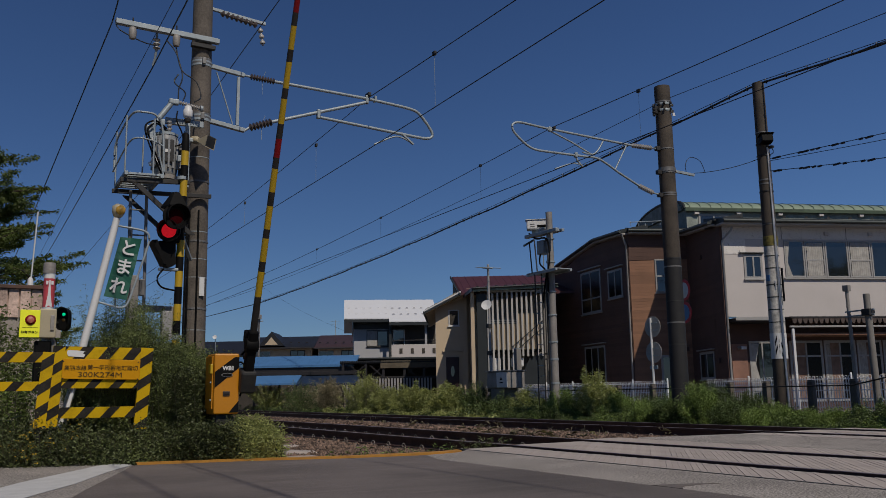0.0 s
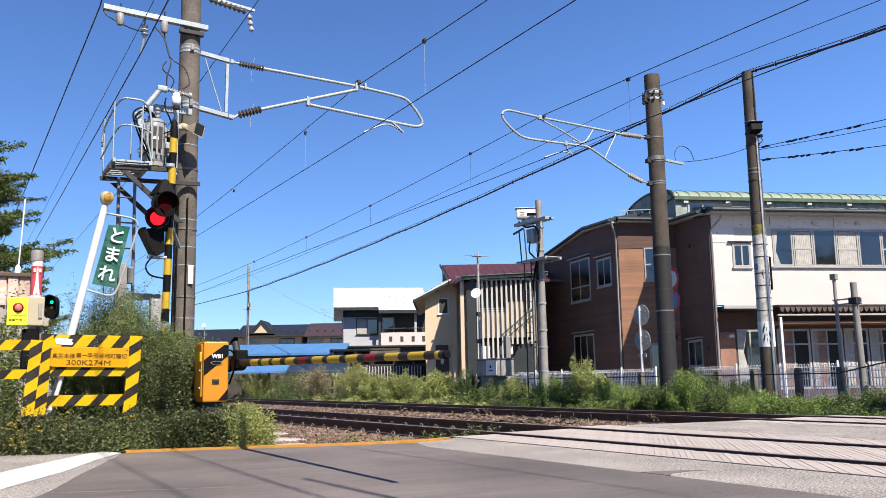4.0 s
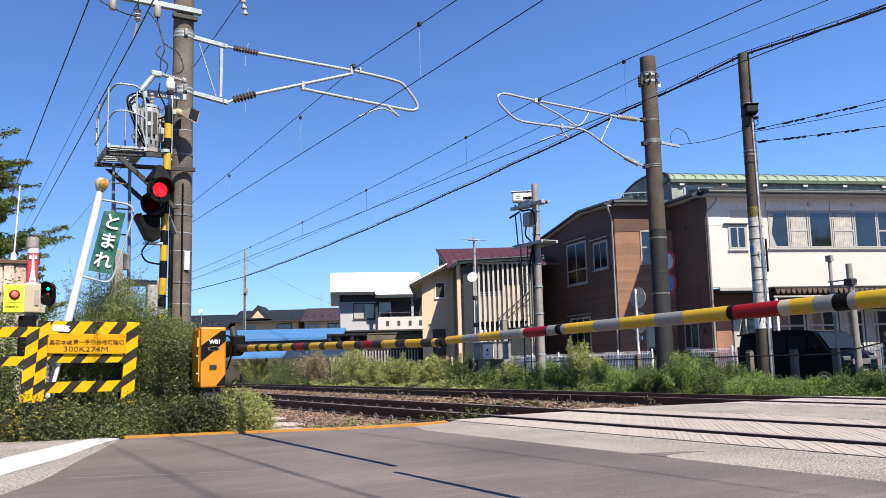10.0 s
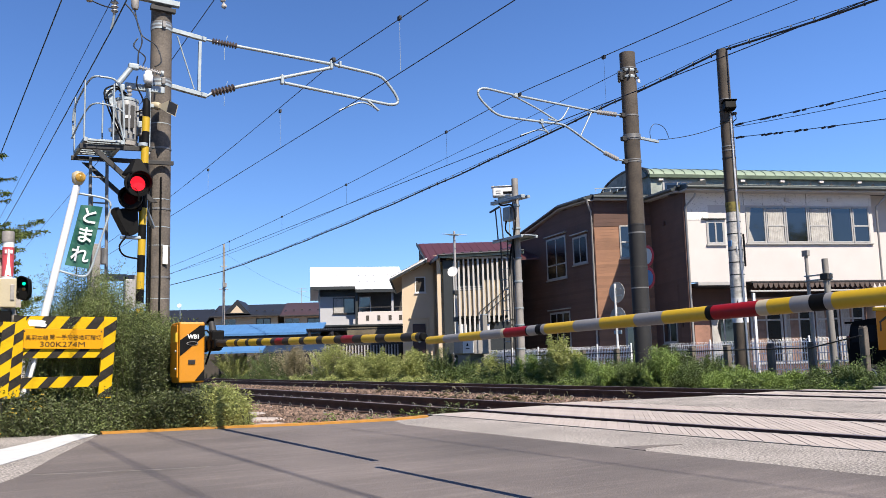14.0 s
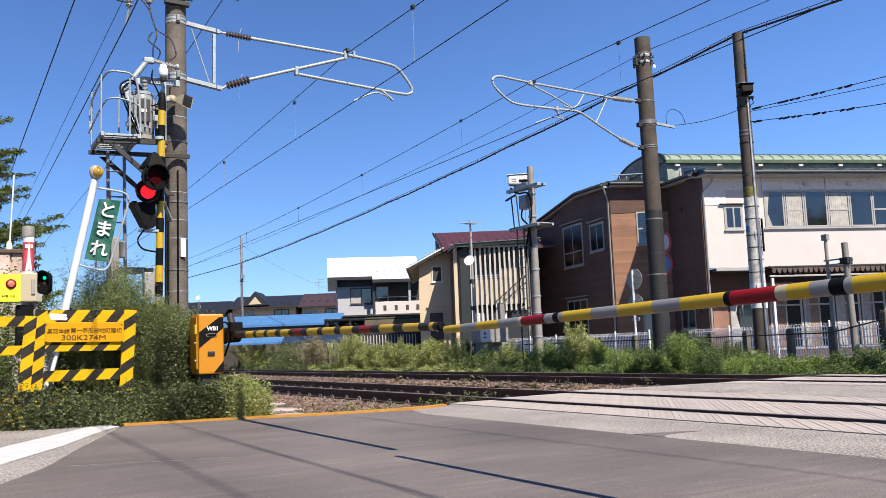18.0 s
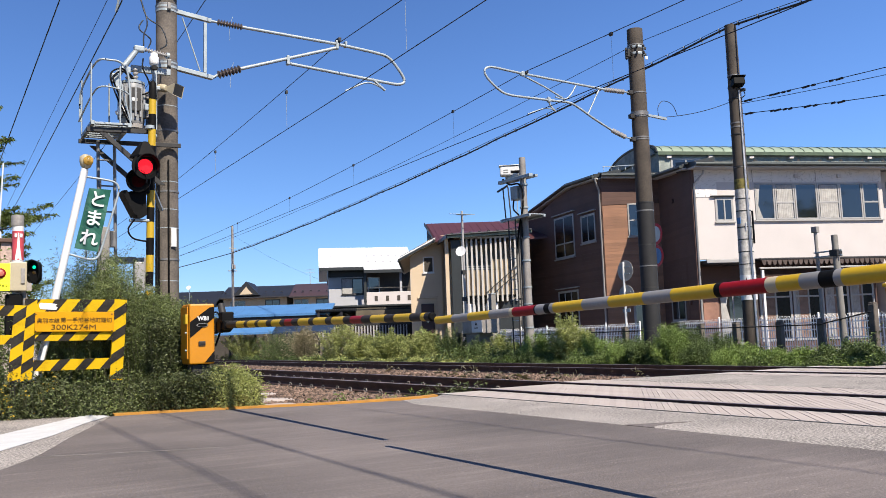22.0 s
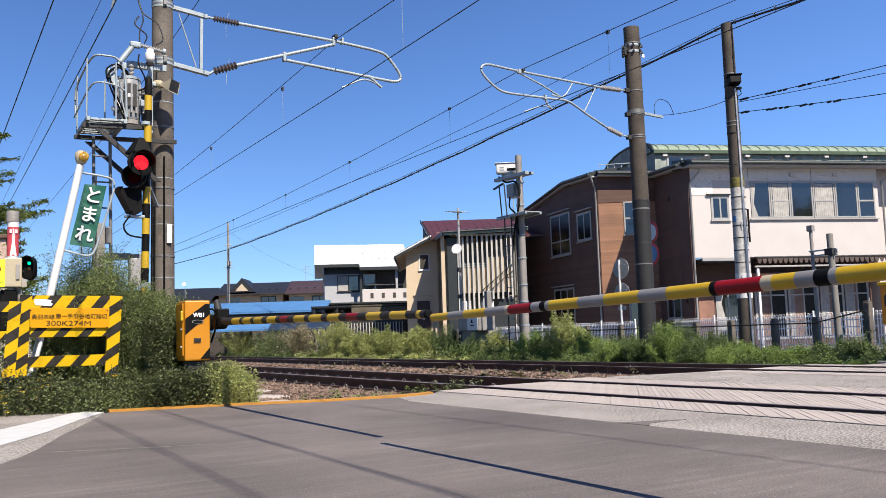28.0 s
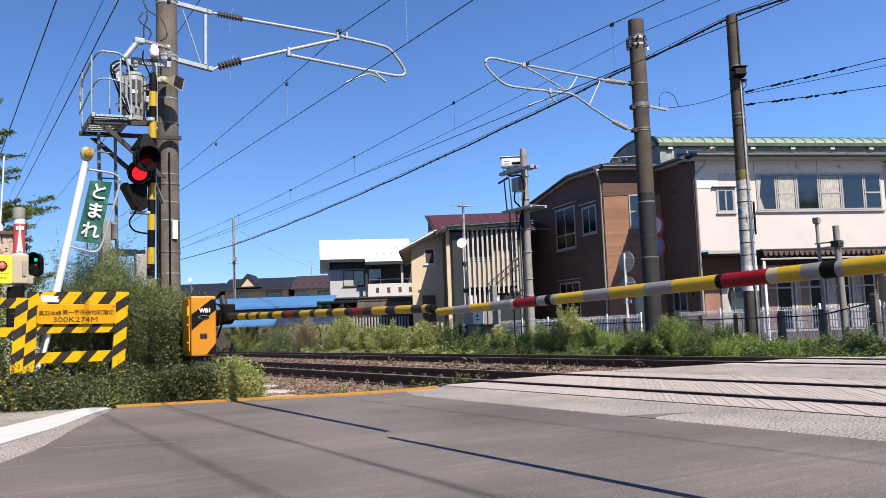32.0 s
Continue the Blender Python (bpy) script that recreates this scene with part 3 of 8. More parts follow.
can2 = thing("cantilever", pose(0, 15.0, 0), "slim galvanised tube cantilever with grey insulators on a mast", "cantilever", "cantilevers")
discs(can2, V3(13.35, 6.31), V3(13.95, 6.32), 0.06, 8, GREY_INSUL)
discs(can2, V3(13.5, 5.36), V3(13.92, 5.23), 0.06, 7, GREY_INSUL)
steel(can2, "pin", [V3(13.95, 6.32), V3(14.28, 6.33)], 0.02)
steel(can2, "pin", [V3(13.92, 5.23), V3(14.25, 5.2)], 0.02)
steel(can2, "main_tube", [V3(13.35, 6.31), V3(10.93, 6.4)] + smooth_path([V3(10.6, 6.42), V3(10.22, 6.44), V3(10.05, 6.38), V3(10.04, 6.26), V3(10.16, 6.12), V3(10.4, 5.95), V3(10.62, 5.88), V3(11.0, 5.87), V3(11.9, 5.88), V3(12.3, 5.88), V3(12.6, 5.77), V3(12.9, 5.62)], 6) + [V3(13.5, 5.36)], 0.026, 10)
steel(can2, "brace", [V3(10.95, 6.38), V3(11.6, 6.17), V3(12.15, 5.95)], 0.02)
steel(can2, "brace", smooth_path([V3(11.9, 5.97), V3(12.15, 5.95), V3(12.32, 6.05), V3(12.5, 6.3)], 4), 0.018)
steel(can2, "brace", [V3(12.82, 5.68), V3(13.18, 6.28)], 0.018)
steel(can2, "steady_arm_holder", [V3(11.7, 5.87), V3(11.75, 5.75), V3(11.88, 5.64)], 0.022)
steel(can2, "steady_arm", smooth_path([V3(11.87, 5.66), V3(11.6, 5.68), V3(11.11, 5.5)], 5), 0.014)
part("clamp", box(B(), 11.67, 11.74, -0.04, 0.04, 5.83, 5.94, 0.012), GALV, can2)
part("clamp", box(B(), 10.98, 11.06, -0.04, 0.04, 6.34, 6.44, 0.012), GALV, can2)
part("wire_clip", box(B(), 11.07, 11.13, -0.08, 0.08, 6.39, 6.45, 0.008), DARK_STEEL, can2)
stub = thing("mast_stub_arm", pose(14.4, 15.0, 5.82), "short steel arm with a loop of black wire", "bracket")
bar(stub, "arm", V3(0.1, 0.02), V3(0.87, -0.02), 0.06, 0.06)
part("loop_wire", tube(B(), smooth_path([V3(0.62, 0.02), V3(0.62, 0.25), V3(0.8, 0.42), V3(1.1, 0.36), V3(1.25, 0.1)], 6), 0.008), WIRE, stub, "thin black loop of wire")
part("clamp_band", lathe(B(), [(0.212, -0.05), (0.212, 0.05)], None, 24), BAND, stub)
for z in (5.2, 5.75, 6.33):
    part("lug", box(B(), -0.32, -0.2, -0.05, 0.05, z - 5.87, z - 5.77, 0.01), DARK_STEEL, stub)

for z in (7.28, 7.44):
    part("collar", lathe(B(), [(0.196, z - 5.82 - 0.03), (0.205, z - 5.82), (0.196, z - 5.82 + 0.03)], None, 24), GALV, stub, "galvanised mast collar")
    for a in (150, 200, 235, 280, 330):
        part("collar_bolt", box(B(), 0.2, 0.25, -0.02, 0.02, z - 5.85, z - 5.79, 0.005, pose(0, 0, 0, 0, 0, a)), DARK_STEEL, stub)
part("hook_bracket", box(B(), -0.3, -0.19, -0.06, 0.06, 1.36, 1.56, 0.02), DARK_STEEL, stub, "dark bracket on the mast collar")
discs(stub, (-0.3, 0, 1.3), (-0.3, 0, 1.5), 0.04, 3, DARK_STEEL)
part("tag", box(B(), 0.12, 0.2, -0.19, -0.17, 1.32, 1.4, 0.004), WHITE, stub, "small white tag")
# crossarm with its insulators
arm = thing("crossarm", pose(0, 14.0, 0), "white galvanised crossarm with hanging insulators", "crossarm")
bar(arm, "beam", V3(1.8, 6.68), V3(3.46, 6.63), 0.1, 0.085)
bar(arm, "back_plate", V3(3.0, 6.52, 0.02), V3(3.4, 6.51, 0.02), 0.09, 0.07, DARK_STEEL)
for x in (2.06, 2.75):
    part("arrester", lathe(B(), [(0.045, -0.2), (0.06, -0.16), (0.062, -0.07), (0.05, -0.01), (0.03, 0.0)], pose(x, -0.02, 6.62), 14), STEEL_GREY, arm, "grey bell insulator", smooth=True)
    part("stud", rod(B(), (x, -0.02, 6.6), (x, -0.02, 6.78), 0.012), DARK_STEEL, arm)
discs(arm, (2.46, 0.1, 6.34), (2.46, 0.1, 6.55), 0.06, 3, GREY_INSUL)
part("hanger", tube(B(), [(2.46, 0.1, 6.36), (2.45, 0.15, 6.22), (2.43, 0.2, 6.1)], 0.022), GALV, arm)
part("link", rod(B(), (2.46, 0.1, 6.55), (2.46, 0.1, 6.66), 0.02), GALV, arm)
part("jumper", tube(B(), smooth_path([(1.8, 0.05, 6.72), (1.84, -0.03, 6.55), (2.05, -0.03, 6.45), (2.25, 0, 6.4), (2.43, 0.05, 6.4)], 6), 0.01), WIRE, arm, "black jumper wire")
part("jumper", tube(B(), smooth_path([(2.6, 0, 6.5), (2.75, -0.03, 6.3), (2.85, -0.1, 5.9), (2.76, -0.3, 5.6), (2.72, -0.48, 5.36)], 6), 0.011), WIRE, arm, "black jumper wire")
part("jumper", tube(B(), smooth_path([(2.75, 0, 6.42), (2.84, -0.08, 6.0), (3.05, -0.2, 5.8), (3.1, -0.35, 5.5), (2.98, -0.45, 5.36)], 6), 0.011), WIRE, arm, "black jumper wire")
part("jumper", tube(B(), smooth_path([(2.72, -0.1, 5.8), (2.78, -0.12, 5.9), (2.72, -0.14, 5.75), (2.86, -0.3, 5.55), (2.8, -0.45, 5.36)], 6), 0.011), WIRE, arm, "black jumper wire")
mt = thing("mast_top_gear", pose(3.22, 14.2, 7.0), "dark strain insulators high on the mast", "insulator")
discs(mt, (0.3, 0, 0.25), (0.95, 0.0, 0.15), 0.06, 8, PORCELAIN)
discs(mt, (1.0, 0, 0.12), (1.06, 0, -0.2), 0.05, 3, GREY_INSUL)
bar(mt, "arm", V3(0.1, 0.3), V3(1.1, 0.2), 0.05, 0.05)

# transformer on its railed platform
pf = thing("transformer_platform", pose(0, 13.6, 0), "steel grating platform with a rounded handrail on the mast", "platform")
for y in (-0.45, 0.35):
    bar(pf, "beam", V3(1.85, 3.88, y), V3(2.86 if y < 0 else 3.38, 3.93, y), 0.05, 0.065, DARK_STEEL)
for i in range(8):
    bar(pf, "grating_bar", V3(1.95, 3.97, -0.5 + i * 0.13), V3(2.44, 3.985, -0.5 + i * 0.13), 0.07, 0.03, GALV)
for x in (1.92, 2.43):
    bar(pf, "edge_bar", V3(x, 3.97, -0.55), V3(x, 3.97, 0.45), 0.05, 0.06)
for y in (-0.5, 0.42):
    part("brace", prism(B(), [(2.02, y, 3.84), (2.12, y, 3.84), (2.95, y, 3.12), (2.85, y, 3.12)], (0, 0.05, 0)), DARK_STEEL, pf)
post_xy = ((1.9, -0.52), (2.3, -0.52), (2.46, -0.5), (1.9, 0.42), (2.3, 0.42))
for i, (x, y) in enumerate(post_xy):
    steel(pf, "rail_post", [V3(x, 3.98, y), V3(x + (0 if i != 2 else -0.18), 4.85 if i != 2 else 4.75, y)], 0.013, 6)
steel(pf, "top_rail", smooth_path([V3(1.88, 4.2, 0.42), V3(1.88, 4.62, 0.42), V3(1.95, 4.86, 0.1), V3(2.0, 4.92, -0.45), V3(2.15, 4.93, -0.52), V3(2.32, 4.9, -0.52), V3(2.42, 4.7, -0.5), V3(2.46, 4.05, -0.5)], 6), 0.016, 6)
steel(pf, "mid_rail", smooth_path([V3(1.86, 4.2, 0.42), V3(1.95, 4.45, -0.3), V3(2.05, 4.52, -0.52), V3(2.3, 4.5, -0.52), V3(2.44, 4.44, -0.5)], 5), 0.013, 6)
for x in (2.12, 2.36):
    steel(pf, "ladder_rail", [V3(x, 3.9, 0.3), V3(x + 0.04, 0.3, 0.3)], 0.026, 6, "grey steel tube", BAND)
for i in range(9):
    steel(pf, "rung", [V3(2.12, 3.6 - i * 0.4, 0.3), V3(2.38, 3.6 - i * 0.4, 0.3)], 0.013, 6, "grey steel rung", BAND)
part("grey_post", box(B(), 2.15, 2.27, 0.14, 0.26, -0.3, 2.55, 0.01), STEEL_GREY, pf, "pale grey steel post")
part("grey_beam", box(B(), 2.275, 2.66, 0.16, 0.24, 2.0, 2.1, 0.01), STEEL_GREY, pf, "pale grey cross beam")
part("grey_cabinet", box(B(), 2.665, 2.82, 0.12, 0.3, 1.6, 2.09, 0.012), STEEL_GREY, pf, "pale grey switch cabinet")
part("cabinet_door", box(B(), 2.63, 2.664, 0.14, 0.28, 1.66, 2.06, 0.006), DARK_STEEL, pf)
part("grey_box", box(B(), 2.29, 2.37, 0.2, 0.3, 2.25, 2.5, 0.01), BAND, pf, "dark switch box on the ladder")
tr = thing("transformer", pose(2.57, 13.6, 4.0), "grey ribbed pole transformer with cable bushings", "transformer")
part("tank", lathe(B(), [(0.12, 0.08), (0.17, 0.1), (0.18, 0.16), (0.18, 0.72), (0.165, 0.76), (0.1, 0.8)], None, 18), GREY_TANK, tr)
for k in range(9):
    a = radians(140 + k * 22)
    bar(tr, "fin", (0.2 * math.cos(a), 0.2 * math.sin(a), 0.2), (0.2 * math.cos(a), 0.2 * math.sin(a), 0.66), 0.03, 0.05, GREY_TANK)
part("lid", lathe(B(), [(0.185, 0.74), (0.185, 0.775), (0.06, 0.83)], None, 18), GALV, tr)
for x, y in ((-0.08, -0.06), (0.06, 0.05), (0.02, -0.1)):
    discs(tr, (x, y, 0.8), (x, y, 0.98), 0.04, 3, GREY_INSUL, "bushing")
part("fuse_arm", rod(B(), (-0.27, -0.1, 0.8), (0.05, -0.1, 1.28), 0.047, 0.042, 12), GALV, tr, "galvanised cutout arm")
part("arm_head", box(B(), 0.0, 0.16, -0.15, -0.05, 1.25, 1.34, 0.02), GALV, tr, "steel arm head")
part("arm_clamp", box(B(), -0.33, -0.2, -0.16, -0.04, 0.72, 0.86, 0.02), GALV, tr)
discs(tr, (0.16, -0.1, 1.3), (0.5, -0.06, 1.26), 0.038, 8, GREY_INSUL)
part("terminal_ring", lathe(B(), [(0.05, -0.02), (0.05, 0.02)], pose(0.52, -0.06, 1.26, 0, 90, 0), 14), GALV, tr)
part("cutout", lathe(B(), [(0.02, 1.0), (0.06, 1.02), (0.072, 1.05), (0.072, 1.14), (0.055, 1.16), (0.055, 1.2), (0.02, 1.22)], pose(0.27, -0.25, 0), 16), WHITE, tr, "white porcelain cutout")
part("cutout_foot", lathe(B(), [(0.05, 0.95), (0.06, 0.99), (0.03, 1.01)], pose(0.27, -0.25, 0), 14), DARK_STEEL, tr)
part("jumper", tube(B(), smooth_path([(0.12, -0.2, 1.12), (0.1, -0.26, 0.95), (0.19, -0.26, 0.75), (0.2, -0.24, 0.6), (0.1, -0.2, 0.55)], 5), 0.012), BLACK, tr, "black jumper cable")
for x, z in ((0.2, 0.5), (0.24, 0.32), (0.2, 0.2)):
    part("terminal_box", box(B(), x - 0.035, x + 0.035, -0.2, -0.1, z, z + 0.11, 0.01), STEEL_GREY, tr)
part("cross_bar", box(B(), 0.0, 0.6, 0.1, 0.17, 1.0, 1.1, 0.006), GALV, tr, "steel mounting bar")
# dark plate stands for the shadow on the tank's front
part("tank_cover", box(B(), -0.1, 0.1, -0.21, -0.17, 0.28, 0.66, 0.02), DARK_STEEL, tr, "dark plate for the shadow on the tank front")
part("nameplate", box(B(), -0.05, 0.03, -0.215, -0.211, 0.44, 0.49), WHITE, tr)
part("base_ring", lathe(B(), [(0.15, 0.02), (0.19, 0.04), (0.19, 0.1), (0.15, 0.12)], None, 20), STEEL_GREY, tr)
part("lug", lathe(B(), [(0.03, -0.05), (0.045, 0), (0.03, 0.06)], pose(-0.23, -0.2, 0.24, 0, 70, 0), 12), WHITE, tr, "white cable lug")
part("lug", lathe(B(), [(0.03, -0.05), (0.045, 0), (0.03, 0.06)], pose(-0.22, -0.2, 0.62, 0, 20, 0), 12), WHITE, tr, "white cable lug")
part("side_box", box(B(), 0.2, 0.3, -0.2, 0.05, 0.1, 0.55, 0.01), DARK_STEEL, tr)
part("back_post", box(B(), 0.3, 0.36, -0.05, 0.05, -0.05, 1.2, 0.008), GALV, tr)
part("cable", tube(B(), smooth_path([(-0.1, -0.3, 0.05), (-0.3, -0.3, 0.5), (-0.36, -0.25, 0.8), (-0.2, -0.2, 0.92), (-0.02, -0.1, 0.85)], 6), 0.014), BLACK, tr, "thick black cable")
part("cable", tube(B(), smooth_path([(-0.06, -0.3, 0.05), (-0.26, -0.3, 0.5), (-0.32, -0.25, 0.76), (-0.18, -0.2, 0.88), (0.0, -0.1, 0.8)], 6), 0.014), BLACK, tr, "thick black cable")
part("valve_box", box(B(), -0.24, -0.12, -0.25, -0.12, 0.25, 0.34, 0.01), WHITE, tr)
for x, y, z in ((-0.26, -0.2, 0.62), (0.16, -0.24, 0.3), (-0.1, -0.22, 0.85)):
    part("terminal", box(B(), x - 0.03, x + 0.03, y - 0.03, y + 0.03, z, z + 0.1, 0.01), GALV, tr)

# loudspeaker
hornspk = thing("loudspeaker", pose(3.1, 13.75, 4.79), "cream horn loudspeaker clamped to the mast", "loudspeaker")
m = Matrix.Translation((0.0, 0.0, 0.0)) @ Vector((0.62, -0.62, -0.22)).to_track_quat("Z", "Y").to_matrix().to_4x4()
part("horn", rings(B(), [[m @ Vector((sx * s, sy * s, z)) for sx, sy in ((-1, -0.72), (1, -0.72), (1, 0.72), (-1, 0.72))] for s, z in ((0.04, 0.0), (0.05, 0.06), (0.13, 0.23), (0.135, 0.24), (0.12, 0.236))], caps=False), CREAM, hornspk)
part("throat", rings(B(), [[m @ Vector((sx * s, sy * s, z)) for sx, sy in ((-1, -0.72), (1, -0.72), (1, 0.72), (-1, 0.72))] for s, z in ((0.12, 0.236), (0.07, 0.13), (0.035, 0.08))]), DARK_STEEL, hornspk, "dark horn throat")
part("driver", lathe(B(), [(0.05, -0.13), (0.06, -0.1), (0.065, -0.02), (0.045, 0.02)], m, 14), CREAM, hornspk)
part("bracket", box(B(), -0.14, 0.04, 0.0, 0.12, -0.03, 0.03, 0.01), GALV, hornspk)

# extra cables on the mast
cb = thing("mast_cables", pose(3.22, 14.2, 0), "black cables strapped down the concrete mast", "cable")
for dx, dy in ((-0.2, -0.1), (-0.16, -0.14), (-0.02, -0.21)):
    part("cable", tube(B(), [(dx, dy, 0.0), (dx * 0.97, dy * 0.97, 2), (dx * 0.93, dy * 0.93, 3.7)], 0.014), BLACK, cb)
for z in (1.2, 1.75, 2.6, 2.9, 3.35, 4.6):
    part("strap", lathe(B(), [(0.192 - z * 0.0035, z), (0.192 - z * 0.0035, z + 0.012)], None, 20), GALV, cb)
for z in (5.24, 6.2):
    part("clamp_band", lathe(B(), [(0.194 - z * 0.0035, z), (0.194 - z * 0.0035, z + 0.13)], None, 24), GALV, cb, "wide galvanised clamp band")
    part("clamp_lug", box(B(), -0.03, 0.03, -0.21, -0.15, z + 0.01, z + 0.12, 0.008), BAND, cb)
part("paper_notice", box(B(), 0.02, 0.1, -0.208, -0.175, 2.3, 2.6, 0.0), WHITE, cb, "white notice on the mast")

# ---- crossing signal ----
sg = thing("crossing_signal", pose(2.77, 13.3, 0), "railway crossing signal with red lamps on a striped post", "signal")
n = 0
z = 0.0
lean = lambda z: 0.018 * (z - 2.4)
for top in (1.0, 1.4, 1.58, 1.83, 2.08, 2.34, 2.58, 2.8, 3.055, 3.3, 3.52, 3.74, 3.995, 4.23, 4.47):
    part("post_stripe", rod(B(), (lean(z), 0, z), (lean(top), 0, top), 0.057, None, 20), YELLOW if n % 2 == 0 else BLACK, sg)
    z, n = top, n + 1
part("post_cap", lathe(B(), [(0.06, 4.46), (0.06, 4.6), (0.05, 4.72), (0.02, 4.76)], pose(0.04, 0, 0), 14), BLACK, sg)
LENS = mat("dark_red_lens", (0.03, 0.002, 0.003), 0.6, 0, 0.8, 1.2, 30, 90, 0.1, spec=0.02)
LIT = mat("lit_red_lamp", (0.35, 0.01, 0.015), 0.4, 0, 0.5, 1.2, 30, 90, 0.0, emit=(1.0, 0.018, 0.035), power=0.6, spec=0.05)


def lamp(parent, m, r):
    body = part("lamp_housing", lathe(B(), [(0.05, -0.12), (r * 0.75, -0.1), (r * 1.12, -0.03), (r * 1.15, 0.03), (r * 0.86, 0.035), (r * 0.82, 0.0)], m, 24), BLACK, parent, "black round lamp housing")
    part("lens", lathe(B(), [(0.01, 0.014), (r * 0.5, 0.01), (r * 0.82, -0.01), (r * 0.82, -0.03)], m, 24), LENS, body, "dark red lens")
    hood = [[m @ Vector((r * (0.9 + e) * math.cos(radians(a)), r * (0.9 + e) * math.sin(radians(a)), d)) for a in range(-24, 205, 12)] for e, d in ((0.08, 0.0), (0.1, 0.15), (0.05, 0.15), (0.03, 0.0))]
    part("visor", rings(B(), hood, close=False), BLACK, body, "black lamp visor")
    return body


MUP = pose(-0.14, -0.34, 3.353, 90, 0, 0) @ pose(0, 0, 0, 0, 8, 0)
MLOW = pose(-0.205, -0.2, 3.16, 90, 0, -24)
lamp(sg, MUP, 0.17)
lamp(sg, MLOW, 0.15)
part("lamp_roof", lathe(B(), [(0.215, 3.49), (0.215, 3.51), (0.07, 3.72), (0.03, 3.74)], pose(-0.13, -0.26, 0, 0, 0, 20), 5), BLACK, sg, "black pointed lamp roof")
part("lamp_frame", box(B(), -0.22, -0.02, -0.1, -0.02, 3.0, 3.5, 0.02), BLACK, sg)
part("rear_lamp_box", prism(B(), [(-0.4, -0.1, 2.994), (-0.084, -0.1, 3.06), (-0.067, -0.1, 2.673), (-0.188, -0.1, 2.615), (-0.239, -0.1, 2.698)], (0, 0.26, 0)), BLACK, sg, "black backed lamp box")
part("rear_visor", prism(B(), [(-0.43, -0.16, 3.01), (-0.36, -0.16, 3.02), (-0.21, -0.16, 2.66), (-0.25, -0.16, 2.66)], (0, 0.34, 0)), BLACK, sg)
part("bracket", box(B(), -0.3, 0.02, -0.05, 0.05, 2.58, 2.62, 0.008), GALV, sg)
part("bracket", box(B(), -0.2, 0.02, -0.05, 0.05, 3.12, 3.17, 0.008), BLACK, sg)
part("cable_loop", tube(B(), smooth_path([(-0.24, -0.08, 2.6), (-0.33, -0.08, 2.45), (-0.26, -0.08, 2.32), (-0.06, -0.06, 2.28)], 6), 0.014), BLACK, sg, "black cable loop")
bar(sg, "stay", (0.03, 0.05, 3.15), (0.32, 0.7, 2.88), 0.05, 0.05, GALV)
part("clamp", lathe(B(), [(0.075, 1.55), (0.075, 1.62)], None, 14), GALV, sg)
part("clamp", lathe(B(), [(0.075, 4.0), (0.075, 4.05)], None, 14), GALV, sg)
lit = part("lit_lens", lathe(B(), [(0.01, 0.024), (0.065, 0.02), (0.11, 0.006), (0.11, -0.004)], None, 24), LIT, sg, "glowing red lamp disc")
part("control_cabinet", box(B(), -0.22, -0.08, 0.0, 0.12, 1.55, 1.98, 0.012), GREY_INSUL, sg, "grey control cabinet")

# ---- flag on its leaning pole ----
fl = thing("stop_flag", pose(1.21, 11, 1.27), "green cloth flag with white writing on a leaning white pole", "flag")
way = (V3(1.53, 2.86) - V3(1.21, 1.27)).normalized()
part("pole", rod(B(), way * -1.5, way * 1.63, 0.046, 0.042, 14), WHITE, fl, "white leaning pole")
LAMP_Y = mat("amber_lens", (0.376, 0.211, 0.0301), 0.25, 0, 0.9, 1.1, 8, 60, 0.1)
part("lamp_body", lathe(B(), [(0.03, 0), (0.055, 0.02), (0.075, 0.07), (0.08, 0.13), (0.045, 0.165)], Matrix.Translation(way * 1.64) @ pose(0, 0, 0, 0, 8, 0), 16), CREAM, fl, "cream round lamp")
part("lamp_lens", lathe(B(), [(0.058, 0), (0.048, 0.02), (0.01, 0.03)], Matrix.Translation(way * 1.725 + Vector((0.01, -0.07, 0))) @ pose(0, 0, 0, 90, 0, 0), 16), LAMP_Y, fl, "amber lamp lens")
part("neck", rod(B(), way * 1.6, way * 1.68, 0.03, None, 10), DARK_STEEL, fl)
steel(fl, "flag_frame", [Vector((0.31, 0, 1.51))] + smooth_path([Vector((0.5, 0, 1.49)), Vector((0.66, 0, 1.46)), Vector((0.71, 0, 1.38)), Vector((0.68, 0, 1.22))], 4) + smooth_path([Vector((0.52, 0, 0.66)), Vector((0.47, 0, 0.54)), Vector((0.38, 0, 0.51)), Vector((0.15, 0, 0.57))], 4), 0.014, 6)
fb = [Vector((0.37, -0.01, 1.37)), Vector((0.62, -0.01, 1.36)), Vector((0.47, -0.01, 0.60)), Vector((0.21, -0.01, 0.64))]
bm = B()
rows = []
for i in range(9):
    t = i / 8
    rows.append([fb[0].lerp(fb[3], t) + Vector((0, 0.01 * math.sin(i * 1.1), 0)), fb[0].lerp(fb[1], 0.5).lerp(fb[3].lerp(fb[2], 0.5), t) + Vector((0, -0.012 * math.sin(i * 0.9 + 1), 0)), fb[1].lerp(fb[2], t) + Vector((0, 0.012 * math.sin(i * 1.3), 0))])
rings(bm, rows, close=False)
ret = bmesh.ops.extrude_face_region(bm, geom=list(bm.faces))
for v in ret["geom"]:
    if isinstance(v, bmesh.types.BMVert):
        v.co.y += 0.006
part("cloth", bm, GREEN_SIGN, fl, "green cloth")
